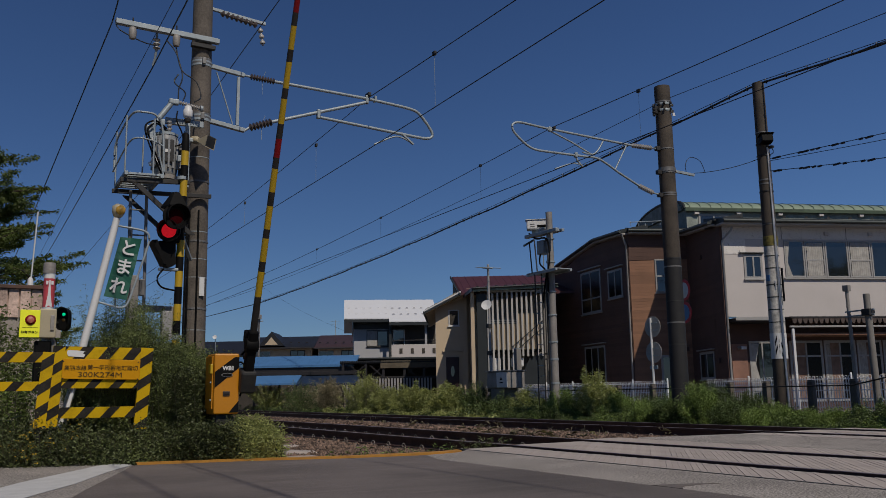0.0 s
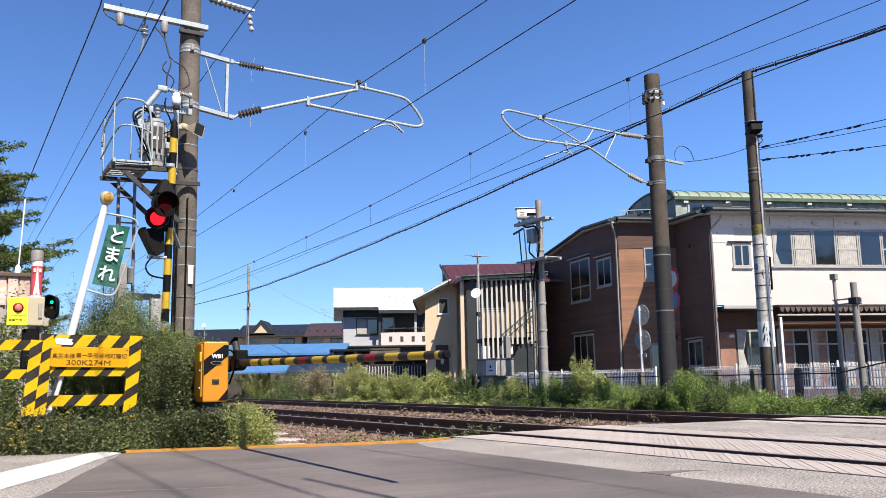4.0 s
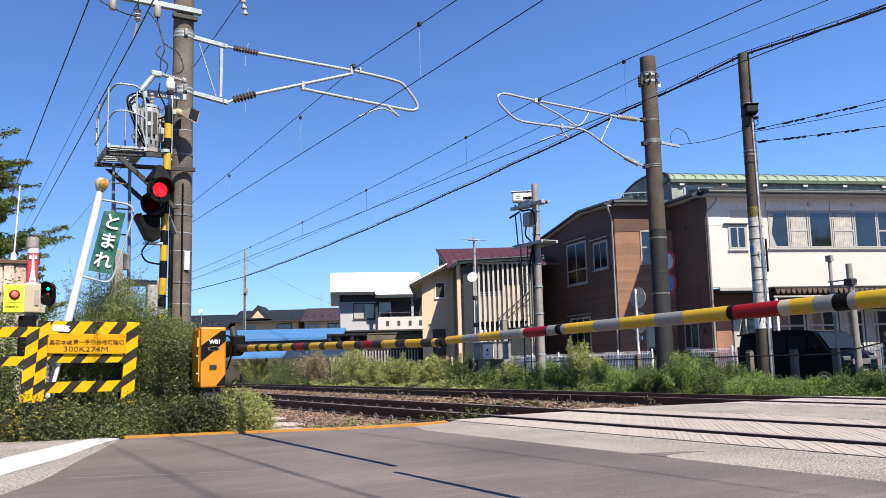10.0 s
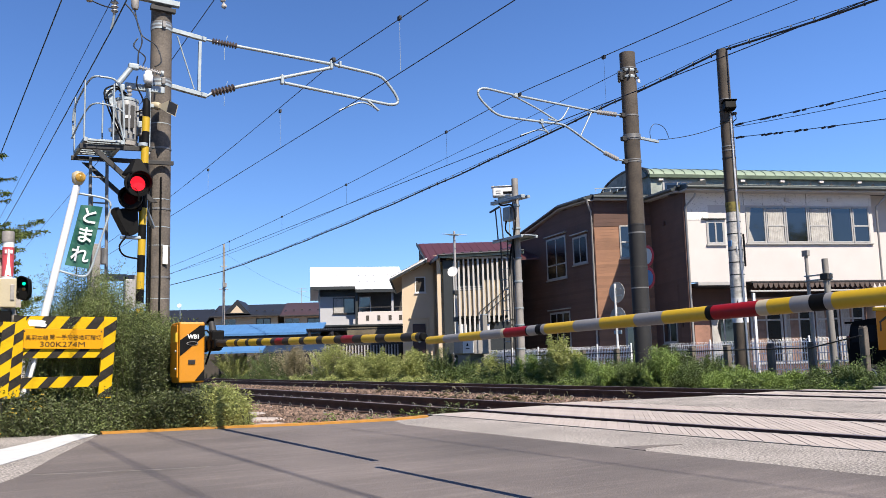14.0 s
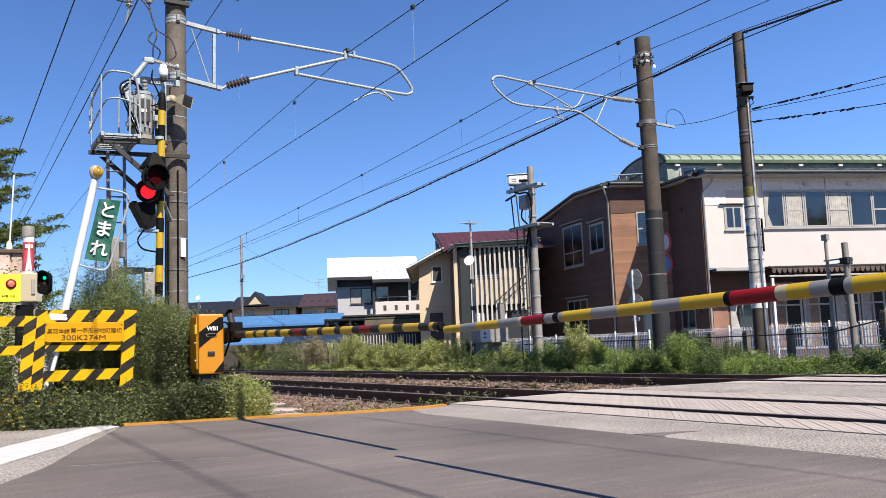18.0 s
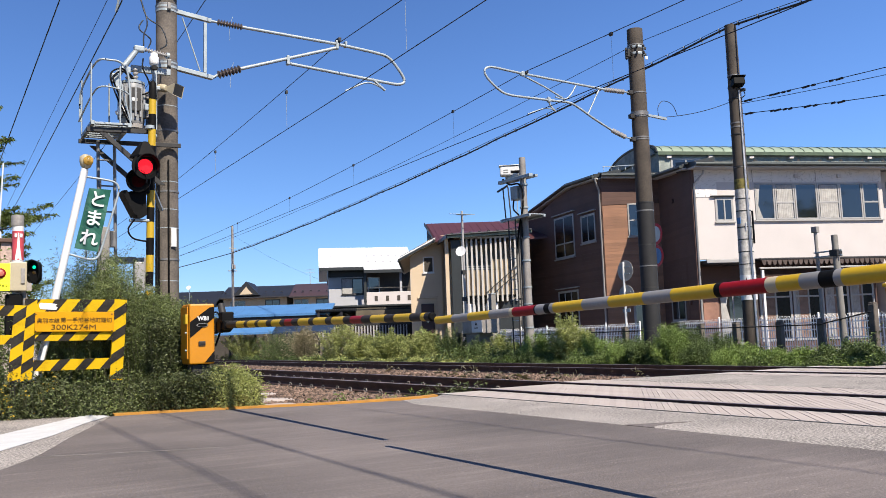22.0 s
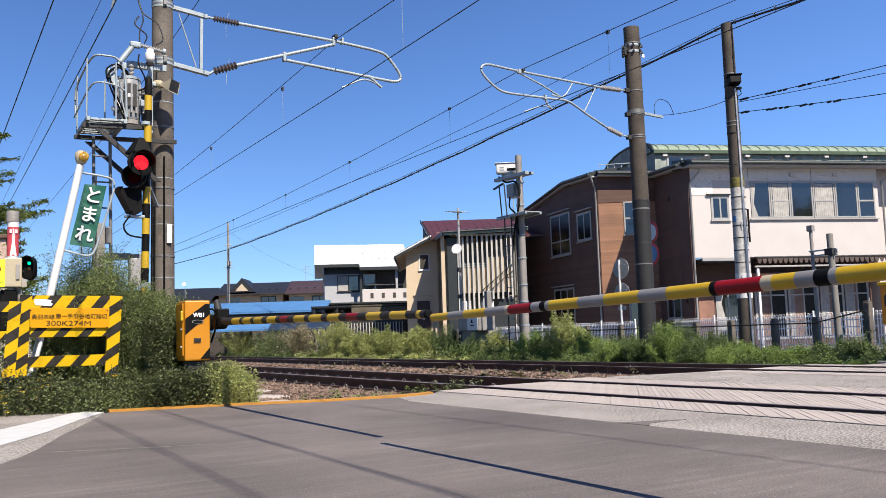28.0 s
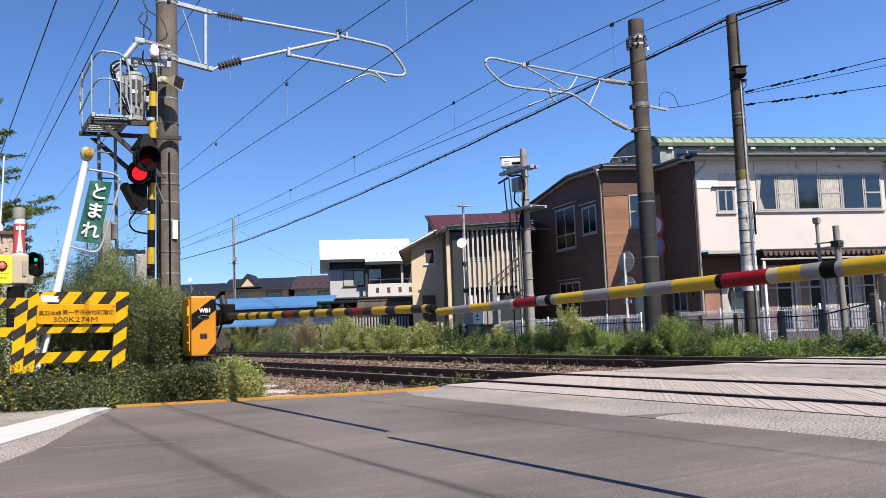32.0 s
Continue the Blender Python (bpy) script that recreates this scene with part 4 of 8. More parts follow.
for ch, t in (("\u3068", 0.19), ("\u307e", 0.5), ("\u308c", 0.82)):
    p = fb[0].lerp(fb[1], 0.5).lerp(fb[3].lerp(fb[2], 0.5), t)
    letters(ch, 0.21, WHITE, fl, Matrix.Translation(p + Vector((0, -0.022, 0))) @ pose(0, 0, 0, 0, 9, 0), bold=0.004)
for x, z in ((0.5, 1.4), (0.34, 0.58)):
    part("hook", tube(B(), [(x, -0.01, z - 0.04), (x, -0.01, z + 0.08)], 0.008), DARK_STEEL, fl)

# ---- striped guard frames ----
def striped(root, name, a, b, w, depth, step, off, skew, duty=0.42, front=0.0):
    """A flat bar from a to b (both x, z), painted in slanted yellow and black pieces."""
    a, b = Vector((a[0], -front, a[1])), Vector((b[0], -front, b[1]))
    d = (b - a).normalized()
    up = Vector((-d.z, 0, d.x)) * w / 2
    length = (b - a).length
    board = part(name, prism(B(), [a - up, b - up, b + up, a + up], (0, depth, 0)), GUARD_YELLOW, root)
    c = lambda s: min(max(s, 0.0), length)
    for i in range(-1, int(length / step) + 2):
        s0 = i * step + off
        s1 = s0 + step * duty
        lo0, lo1, hi0, hi1 = s0 - skew / 2, s1 - skew / 2, s0 + skew / 2, s1 + skew / 2
        if c(lo1) - c(lo0) < 0.012 and c(hi1) - c(hi0) < 0.012:
            continue
        q = [a + d * c(lo0) - up, a + d * (c(lo1) + 1e-4) - up, a + d * (c(hi1) + 2e-4) + up, a + d * c(hi0) + up]
        part("black_stripe", prism(B(), [p + Vector((0, -0.001, 0)) for p in q], (0, -0.002, 0)), WORN_BLACK, board)
    return board


GUARD_YELLOW = mat("guard_frame_yellow", (0.44, 0.28, 0.002), 0.6, 0, 0.72, 1.06, 7, 60, 0.1, spec=0.15, ramp_at=(0.28, 0.5))
WORN_BLACK = mat("worn_black_stripe", (0.017, 0.015, 0.012), 0.65, 0, 0.6, 1.7, 7, 60, 0.1, spec=0.15)
gf = thing("guard_frame", pose(0.0, 10.1, 0), "yellow and black striped steel guard frame with a name board", "guard frame", "guard frames")
striped(gf, "post", (0.842, 0.4), (0.888, 1.264), 0.118, 0.05, 0.236, 0.111, -0.09, 0.45, 0.004)
striped(gf, "post", (1.738, 0.37), (1.788, 1.25), 0.132, 0.055, 0.24, -0.025, -0.1, 0.45, 0.004)
striped(gf, "rail", (0.836, 1.196), (1.852, 1.181), 0.132, 0.045, 0.254, -0.02, 0.1, 0.46)
striped(gf, "rail", (0.9, 0.868), (1.75, 0.857), 0.1, 0.045, 0.245, 0.05, 0.09)
striped(gf, "rail", (0.88, 0.56), (1.73, 0.555), 0.115, 0.045, 0.25, -0.01, 0.1)
BOARD_INK = mat("faded_board_ink", (0.05, 0.032, 0.008), 0.6, 0, 0.7, 1.6, 12, 60, 0.05, spec=0.2)
nb = part("name_board", box(B(), 0.9, 1.69, -0.03, -0.012, 0.935, 1.148, 0.004, pose(0, 0, 0, 0, 1.2, 0)), mat("sign_yellow", (0.5, 0.235, 0.002), 0.55, 0, 0.88, 1.05, 4, 60, 0.05, spec=0.15), gf, "yellow name board with black writing")
letters("\u7b2c\u4e00\u624b\u5f62\u8c37\u5730\u753a\u8e0f\u5207", 0.058, BOARD_INK, nb, pose(1.43, -0.033, 1.027, 0, 1.2, 0))
letters("\u5965\u7fbd\u672c\u7dda", 0.056, BOARD_INK, nb, pose(1.05, -0.033, 1.027, 0, 1.2, 0))
letters("300K274M", 0.078, BOARD_INK, nb, pose(1.302, -0.033, 0.954, 0, 1.2, 0) @ Matrix.Diagonal((1.32, 1, 1, 1)))
part("white_patch", prism(B(), [(0.975, -0.0045, 1.155), (1.13, -0.0045, 1.145), (1.145, -0.0045, 1.17), (1.12, -0.0045, 1.185), (1.14, -0.0045, 1.205), (1.09, -0.0045, 1.215), (0.97, -0.0045, 1.222), (0.962, -0.0045, 1.19)], (0, 0.002, 0)), WHITE, gf, "ragged-edged white patch on the top rail")
for x, z in ((0.93, 1.1), (1.69, 1.088), (0.93, 0.92), (1.69, 0.905)):
    part("screw", lathe(B(), [(0.008, 0), (0.005, 0.004)], pose(x, -0.031, z, 90, 0, 0), 8), DARK_STEEL, gf)
part("stay", rod(B(), (0.98, 0.06, 0.52), (1.06, 0.06, 0.85), 0.022), WHITE, gf)
gf2 = thing("guard_frame", pose(0.0, 10.0, 0, 0, 0, -4), "yellow and black striped steel guard frame among weeds", "guard frame", "guard frames")
striped(gf2, "post", (0.721, 0.4), (0.777, 1.19), 0.115, 0.05, 0.248, -0.115, -0.09, 0.46, 0.004)
striped(gf2, "rail", (-0.6, 1.14), (0.8, 1.137), 0.105, 0.045, 0.25, -0.064, 0.09)
striped(gf2, "rail", (-0.6, 0.845), (0.74, 0.84), 0.095, 0.045, 0.25, 0.02, 0.08)
striped(gf2, "post", (-0.7, 0.25), (-0.6, 1.19), 0.115, 0.05, 0.248, 0.035, -0.09, 0.46, 0.004)
for x in (0.89, 1.79):
    part("buried_foot", rod(B(), (x - 0.05, 0.03, -0.3), (x - 0.06, 0.03, 0.4), 0.03), DARK_STEEL, gf)
for x in (0.71, -0.68):
    part("buried_foot", rod(B(), (x, 0.03, -0.3), (x, 0.03, 0.4), 0.03), DARK_STEEL, gf2)

# ---- emergency button post ----
eb = thing("emergency_button_post", pose(0.79, 10.6, 0), "white post with red arrows and a yellow emergency button box", "emergency button")
part("post", rod(B(), (0, 0, -0.3), (0, 0, 2.1), 0.054, 0.054, 18), GREY_INSUL, eb)
part("cap", lathe(B(), [(0.064, 2.1), (0.066, 2.2), (0.06, 2.22)], pose(-0.005, 0, 0), 18), STEEL_GREY, eb, "grey cap")
part("wrap", lathe(B(), [(0.058, 1.62), (0.058, 2.1)], None, 18), WHITE, eb, "white reflective wrap")
part("red_band", lathe(B(), [(0.0605, 1.72), (0.0605, 2.04)], None, 18), RED_SHEET, eb, "red reflective band")
part("white_arrow", prism(B(), [(-0.034, -0.056, 1.72), (0.034, -0.056, 1.72), (0.015, -0.062, 1.86), (0.006, -0.063, 2.02), (-0.006, -0.063, 2.02), (-0.015, -0.062, 1.86)], (0, -0.003, 0)), WHITE, eb, "white arrow on the red band")
for x in (-0.027, 0.027):
    part("white_square", box(B(), x - 0.012, x + 0.012, -0.065, -0.054, 1.97, 2.01), WHITE, eb)
part("collar", lathe(B(), [(0.068, 1.56), (0.068, 1.66)], None, 18), GREY_INSUL, eb)
part("button_case", box(B(), -0.1, 0.082, -0.16, -0.05, 1.37, 1.69, 0.012), CREAM, eb, "cream plastic case")
NEON = mat("neon_yellow", (0.80, 0.82, 0.02), 0.5, 0, 0.95, 1.03, 5, 60, 0.03, emit=(0.7, 0.8, 0.0), power=0.0)
part("face_plate", box(B(), -0.285, -0.085, -0.19, -0.16, 1.37, 1.67, 0.004), NEON, eb, "bright yellow front plate")
part("plate_back", box(B(), -0.28, -0.08, -0.158, -0.08, 1.38, 1.66, 0.004), CREAM, eb)
part("button_ring", lathe(B(), [(0.055, 0), (0.05, 0.012), (0.038, 0.016)], pose(-0.18, -0.192, 1.56, 90, 0, 0), 20), RED, eb, "red ring")
part("button", lathe(B(), [(0.036, 0), (0.034, 0.03), (0.01, 0.036)], pose(-0.18, -0.192, 1.56, 90, 0, 0), 18), mat("salmon_button", (0.376, 0.111, 0.0749), 0.4), eb, "salmon push button")
letters("\u975e\u5e38\u30dc\u30bf\u30f3", 0.034, BLACK, eb, pose(-0.185, -0.193, 1.425))
part("faint_line", box(B(), -0.26, -0.1, -0.192, -0.19, 1.475, 1.478, 0), BLACK, eb)
part("handset_hook", box(B(), 0.02, 0.06, -0.175, -0.16, 1.45, 1.62, 0.005), STEEL_GREY, eb)
part("black_case", box(B(), -0.12, 0.04, -0.12, 0.05, 0.9, 1.34, 0.01), BLACK, eb, "black cable case")
part("plastic_wrap", tube(B(), [(0.1, -0.06, 1.0), (0.085, -0.07, 1.14), (0.075, -0.06, 1.27), (0.05, -0.07, 1.38)], 0.03, 8), STEEL_GREY, eb, "torn plastic wrap")
AMBER_DARK = mat("unlit_amber_lens", (0.05, 0.028, 0.004), 0.35, 0, 0.9, 1.1, 8, 60, 0.1)
sl = thing("signal_lamp", pose(0.985, 10.75, 0), "small black hooded signal lamp on a steel arm", "signal lamp")
part("arm", tube(B(), [(-0.16, -0.1, 1.56), (-0.06, 0.02, 1.56), (-0.01, 0.05, 1.6)], 0.018, 8), DARK_STEEL, sl)
SLM = pose(-0.005, 0, 1.6, 0, 0, -22)
oval = lambda r, y, x=0.0: [SLM @ Vector((x + r * 0.066 * math.cos(radians(a)), y, r * (0.085 * math.sin(radians(a)) + 0.048 * max(-1.0, min(1.0, 3 * math.sin(radians(a))))))) for a in range(0, 360, 15)]
part("housing", rings(B(), [oval(0.8, 0.07), oval(1.0, 0.04), oval(1.0, -0.03), oval(0.86, -0.035)]), BLACK, sl)
hood = [[SLM @ Vector((0.068 * k * math.cos(radians(a)), y, 0.0 + k * (0.085 * math.sin(radians(a)) + 0.048 * max(-1.0, min(1.0, 3 * math.sin(radians(a))))))) for k, y in ((1.0, -0.03), (1.02, -0.1 - 0.03 * max(0.0, math.sin(radians(a)))), (0.95, -0.1 - 0.03 * max(0.0, math.sin(radians(a)))), (0.93, -0.03))] for a in range(-60, 241, 15)]
part("hood", rings(B(), hood), BLACK, sl, "black sun hood")
part("lower_lens", lathe(B(), [(0.02, 0), (0.008, 0.006)], SLM @ pose(0, -0.035, -0.005, 90, 0, 0), 14), AMBER_DARK, sl, "small amber lens")
GREEN_LIT = mat("green_lamp", (0.008, 0.07, 0.04), 0.3, 0, 1, 1, 9, 60, 0, emit=(0.0, 0.9, 0.4), power=0.9)
part("upper_lens", lathe(B(), [(0.019, 0), (0.008, 0.008)], SLM @ pose(0, -0.035, 0.056, 90, 0, 0), 16), GREEN_LIT, sl, "green lamp lens")
for o in (gf, gf2, eb, sl):
    push(o, 1.064)
push(sg, 0.977)
for m in (MUP, MLOW):
    m.translation = m.translation * 0.977


# ---- buildings beyond the tracks ----
TURN = -29.6
WALL_WHITE = mat("white_render", (0.475, 0.437, 0.415), 0.85, 0, 0.94, 1.04, 1.0, 40, 0.15)
STONE_WHITE = mat("speckled_white_stone", (0.58, 0.55, 0.52), 0.8, 0, 0.28, 1.06, 7, 26, 0.3, 0.006, grain=0.8, ramp_at=(0.36, 0.43))
BROWN = mat("brown_siding", (0.09, 0.046, 0.033), 0.75, 0, 0.85, 1.15, 1.2, 40, 0.2, rnd=0.12)
WOOD = mat("wood_siding", (0.225, 0.112, 0.062), 0.6, 0, 0.85, 1.15, 1.2, 30, 0.15, rnd=0.14)
BEIGE = mat("beige_render", (0.5, 0.395, 0.275), 0.85, 0, 0.92, 1.05, 1.0, 40, 0.15)
CREAM_WALL = mat("cream_render", (0.432, 0.346, 0.238), 0.85, 0, 0.94, 1.04, 1.0, 40, 0.12)
RED_ROOF = mat("red_roof", (0.0678, 0.0191, 0.0211), 0.5, 0, 0.85, 1.1, 1.5, 40, 0.1, rnd=0.06)
WHITE_ROOF = mat("white_roof", (0.618, 0.626, 0.64), 0.4, 0, 0.96, 1.0, 1.0, 40, 0.04, rnd=0.02)
BLUE = mat("blue_sheet", (0.062, 0.165, 0.34), 0.45, 0, 0.88, 1.08, 1.5, 40, 0.08, rnd=0.08)
DARK_ROOF = mat("dark_roof", (0.00936, 0.0101, 0.0122), 0.55, 0, 0.8, 1.2, 1.5, 40, 0.1)
GREEN_ROOF = mat("green_metal_roof", (0.205, 0.258, 0.188), 0.45, 0, 0.9, 1.1, 1.0, 40, 0.06, rnd=0.05)
FASCIA = mat("dark_grey_fascia", (0.022, 0.026, 0.027), 0.5, 0.2, 0.85, 1.15, 2, 40, 0.05)
FRAME = mat("pale_window_frame", (0.311, 0.301, 0.286), 0.45, 0.1, 0.92, 1.05, 3, 40, 0.04)
DARK_FRAME = mat("dark_window_frame", (0.0251, 0.0225, 0.0225), 0.45, 0.2, 0.85, 1.15, 3, 40, 0.04)
GLASS = glassy("dark_window_glass", (0.008, 0.009, 0.01))
# opaque pane colour in broad brown tones
BROWN_GLASS = mat("mottled_brown_pane", (0.21, 0.135, 0.1), 0.4, 0, 0.6, 1.25, 0.9, 6, 0.0, spec=0.2)
DARK_GLASS = mat("unlit_doorway_glass", (0.00603, 0.00553, 0.00502), 0.25, 0, 0.8, 1.2, 2, 20, 0.0, spec=0.2)
CURTAIN = mat("lace_curtain", (0.34, 0.325, 0.3), 0.9, 0, 0.75, 1.15, 6, 25, 0.1)
# dark brown that stands for the shade indoors and under roofs
INTERIOR_SHADE = mat("painted_interior_shade", (0.0502, 0.0427, 0.0351), 0.9, 0, 0.7, 1.3, 1.5, 20, 0.1)
GREY_WALL = mat("grey_blue_render", (0.351, 0.351, 0.363), 0.85, 0, 0.93, 1.05, 1.0, 40, 0.1)
SLAT = mat("pale_slat", (0.43, 0.415, 0.385), 0.55, 0.1, 0.9, 1.08, 2, 40, 0.05)


def frame_at(p, q):
    """Matrix whose x runs along a wall from p to q (plan points) and whose y points into the wall."""
    d = Vector((q[0] - p[0], q[1] - p[1], 0)).normalized()
    m = Matrix(((d.x, -d.y, 0, p[0]), (d.y, d.x, 0, p[1]), (0, 0, 1, 0), (0, 0, 0, 1)))
    return m


def window(root, m, x0, x1, z0, z1, frame_mat=FRAME, panes=2, curtain=False, bar_z=None, depth=0.09, sill=True, glass=()):
    """A window set in a wall: frame, sill, and panes in their own sashes."""
    w = 0.055
    win = part("window", box(B(), x0, x1, -0.03, 0.0, z1 - w, z1, 0.006, m), frame_mat, root, "window with a pale frame" if frame_mat is FRAME else "window with a dark frame")
    for a, b, c, d in ((x0, x1, z0, z0 + w), (x0, x0 + w, z0 + w, z1 - w), (x1 - w, x1, z0 + w, z1 - w)):
        part("window_frame", box(B(), a, b, -0.03, 0.0, c, d, 0.004, m), frame_mat, win)
    for i in range(panes):
        a = x0 + w + (x1 - x0 - 2 * w) * i / panes
        b = x0 + w + (x1 - x0 - 2 * w) * (i + 1) / panes
        part("pane", box(B(), a + 0.01, b - 0.01, -0.012 - 0.006 * (i % 2), -0.004 - 0.006 * (i % 2), z0 + w, z1 - w, 0, m), glass[i % len(glass)] if glass else GLASS, win)
        if i:
            part("mullion", box(B(), a - 0.025, a + 0.025, -0.032, -0.004, z0 + w, z1 - w, 0.004, m), frame_mat, win)
        if panes > 1 and x1 - x0 > 0.6:
            sash = B()
            for c0, c1, d0, d1 in ((a, b, z0 + w, z0 + w + 0.03), (a, b, z1 - w - 0.03, z1 - w), (a, a + 0.03, z0 + w + 0.03, z1 - w - 0.03), (b - 0.03, b, z0 + w + 0.03, z1 - w - 0.03)):
                box(sash, c0, c1, -0.024 - 0.003 * (i % 2), -0.002, d0, d1, 0, m)
            part("sash", sash, frame_mat, win)
        if curtain and i % 2 == 1:
            part("curtain", box(B(), a + 0.03, b - 0.03, -0.0145, -0.0125, z0 + w, z0 + w + (z1 - z0) * 0.62, 0, m), CURTAIN, win, "pale curtain behind the glass")
    if bar_z is not None:
        part("transom", box(B(), x0 + w, x1 - w, -0.032, -0.004, bar_z - 0.03, bar_z + 0.03, 0.004, m), frame_mat, win)
    if sill:
        part("sill", box(B(), x0 - 0.04, x1 + 0.04, -0.075, 0.0, z0 - 0.045, z0, 0.006, m), frame_mat, win)
    return win


def drape(root, m, x0, x1, z0, z1, y=-0.016, folds=9):
    """A hanging curtain with upright folds."""
    n = folds * 4
    pts = [(x0 + (x1 - x0) * i / n, y - 0.006 * math.sin(i * math.pi / 2 + 0.6 * math.sin(i * 0.7))) for i in range(n + 1)]
    loop = [Vector((x, yy, z0)) for x, yy in pts] + [Vector((x, yy + 0.002, z0)) for x, yy in reversed(pts)]
    return part("curtain", prism(B(), [m @ p for p in loop], (0, 0, z1 - z0)), CURTAIN, root, "lace curtain behind the glass")


def siding(root, m, length, z0, top0, top1, board, material, name="siding_board", gaps=()):
    """Lapped boards on a wall of sloping top, one board an object."""
    n = int((max(top0, top1) - z0) / board)
    for i in range(n + 1):
        a, b = z0 + i * board, z0 + (i + 1) * board - 0.003
        def span(z):
            if z <= min(top0, top1):
                return 0.0, length
            t = (z - top0) / (top1 - top0) if top1 != top0 else 2.0
            if t < 0 or t > 1:
                return None
            return (t * length, length) if top1 > top0 else (0.0, t * length)
        s = span(b)
        if s is None or s[1] - s[0] < 0.1:
            continue
        part(name, box(B(), s[0], s[1], -0.03, 0.0, a, b, 0.0, m), material, root)


def settle(root, base, k):
    """Moves a house's meshes to its own base, scaled about the eye to fit the camera's view."""
    eye = Vector((0, 0, 0.7))
    seen = set()
    for o in root.children_recursive:
        if o.type == "MESH" and o.data.name not in seen:
            seen.add(o.data.name)
            o.data.transform(Matrix.Translation(-Vector(base)) @ Matrix.Translation(eye) @ Matrix.Scale(k, 4) @ Matrix.Translation(-eye))
    root.matrix_basis = pose(0, 0, 0, 0, 0, TURN) @ Matrix.Translation(base)


def downpipe(root, m, x, z0, z1, out=0.35):
    part("downpipe", tube(B(), [m @ Vector(p) for p in ((x + 0.25, -out, z1), (x + 0.22, -out + 0.02, z1 - 0.12), (x, -0.06, z1 - 0.45), (x, -0.06, z0))], 0.04, 8), FRAME, root, "pale rain downpipe")


# kindergarten: white front wing, brown side wings, green vaulted roof behind
kg = thing("kindergarten", Matrix.Identity(4), "two-storey building in white render and brown siding with a green roof", "building")
FRONT = set()
MF = frame_at((9.15, 30.0), (16.0, 30.0))
part("upper_wall", box(B(), 9.15, 16.652, 30.0, 30.3, 3.1, 6.36), WALL_WHITE, kg, "white rendered upper wall")
part("stone_band", box(B(), 9.17, 16.629, 29.985, 30.0, 5.84, 6.36), STONE_WHITE, kg, "speckled stone band under the eaves")
part("stone_band", box(B(), 9.17, 10.045, 29.985, 30.0, 5.3, 5.836), STONE_WHITE, kg, "speckled stone patch")
part("lower_wall", box(B(), 9.2, 16.594, 30.7, 31.0, -0.3, 3.1), BROWN, kg, "brown ground-floor wall")
part("right_wing_wall", box(B(), 16.828, 30, 30.5, 36, -0.3, 6.36), WALL_WHITE, kg, "white rendered wing")
part("corner_trim", box(B(), 9.1, 9.2, 29.97, 30.1, -0.3, 6.36), BROWN, kg)
for x in (11.444, 13.948):
    part("stone_joint", box(B(), x, x + 0.013, 29.98, 29.985, 5.84, 6.36), FASCIA, kg)
# ribbon window: six sashes, spaced to fit the camera's view
xs = (2.35, 3.136, 3.929, 4.832, 5.732, 6.653, 7.362)
for i in range(6):
    window(kg, MF, xs[i], xs[i + 1] - 0.02, 4.48, 5.8, FRAME, 1, False, 5.1 if i % 2 else None, sill=False)
    if i in (1, 3):
        drape(kg, MF, xs[i] + 0.08, xs[i + 1] - 0.1, 4.54, 5.72, -0.02)
part("curtain", prism(B(), [MF @ Vector(p) for p in ((2.416, -0.016, 5.74), (2.57, -0.016, 5.74), (2.46, -0.016, 5.0), (2.615, -0.016, 4.54), (2.416, -0.016, 4.54))], MF.to_3x3() @ Vector((0, -0.002, 0))), CURTAIN, kg, "gathered pale curtain")
part("window_sill", box(B(), 2.283, 7.432, -0.08, 0.0, 4.41, 4.465, 0.008, MF), FRAME, kg)
window(kg, MF, 0.798, 1.494, 4.42, 5.28, FRAME, 2, False, None)
part("window_hood", box(B(), 0.625, 1.548, -0.1, 0, 5.31, 5.35, 0.008, MF), FASCIA, kg)
for x in (3.929, 5.652):
    part("wall_vent", box(B(), x, x + 0.17, -0.09, 0, 5.98, 6.12, 0.02, MF), WALL_WHITE, kg, "small white wall vent")
AWNING = mat("brown_awning_cloth", (0.085, 0.062, 0.054), 0.9)
# ground floor front: canopy, scalloped awning, glazed doors
part("canopy", box(B(), 9.3, 10.884, 29.6, 30.7, 2.9, 3.04, 0.02), DARK_FRAME, kg, "dark entrance canopy")
part("canopy_edge", box(B(), 9.28, 10.906, 29.57, 29.6, 2.94, 3.06, 0.01), FRAME, kg)
part("awning_roof", box(B(), 11.158, 16.711, 29.35, 30.0, 2.98, 3.06, 0.02), DARK_FRAME, kg, "dark awning over the terrace")
for i in range(31):
    x = 11.213 + i * 0.2
    part("scallop", prism(B(), [(x, 29.36, 2.98), (x + 0.19, 29.36, 2.98), (x + 0.15, 29.36, 2.84), (x + 0.095, 29.36, 2.8), (x + 0.04, 29.36, 2.84)], (0, 0.012, 0)), AWNING, kg)
part("awning_beam", box(B(), 11.158, 16.711, 29.4, 29.5, 2.68, 2.74, 0.01), FRAME, kg, "pale awning beam")
for x in (11.213, 16.536):
    part("awning_post", box(B(), x, x + 0.09, 29.4, 29.49, -0.3, 2.64, 0.008), WHITE, kg, "white awning post")
part("pergola_board", box(B(), 11.158, 16.711, 29.6, 30.66, 2.42, 2.5, 0.01), WOOD, kg, "reddish wooden soffit")
MG = frame_at((9.2, 30.7), (15.8, 30.7))
for x0, x1 in ((2.615, 3.896), (3.952, 5.195), (5.252, 6.226), (6.284, 7.269)):
    window(kg, MG, x0, x1, 0.15, 2.3, FRAME, 2, False, 1.75, sill=False, glass=(BROWN_GLASS, DARK_GLASS))
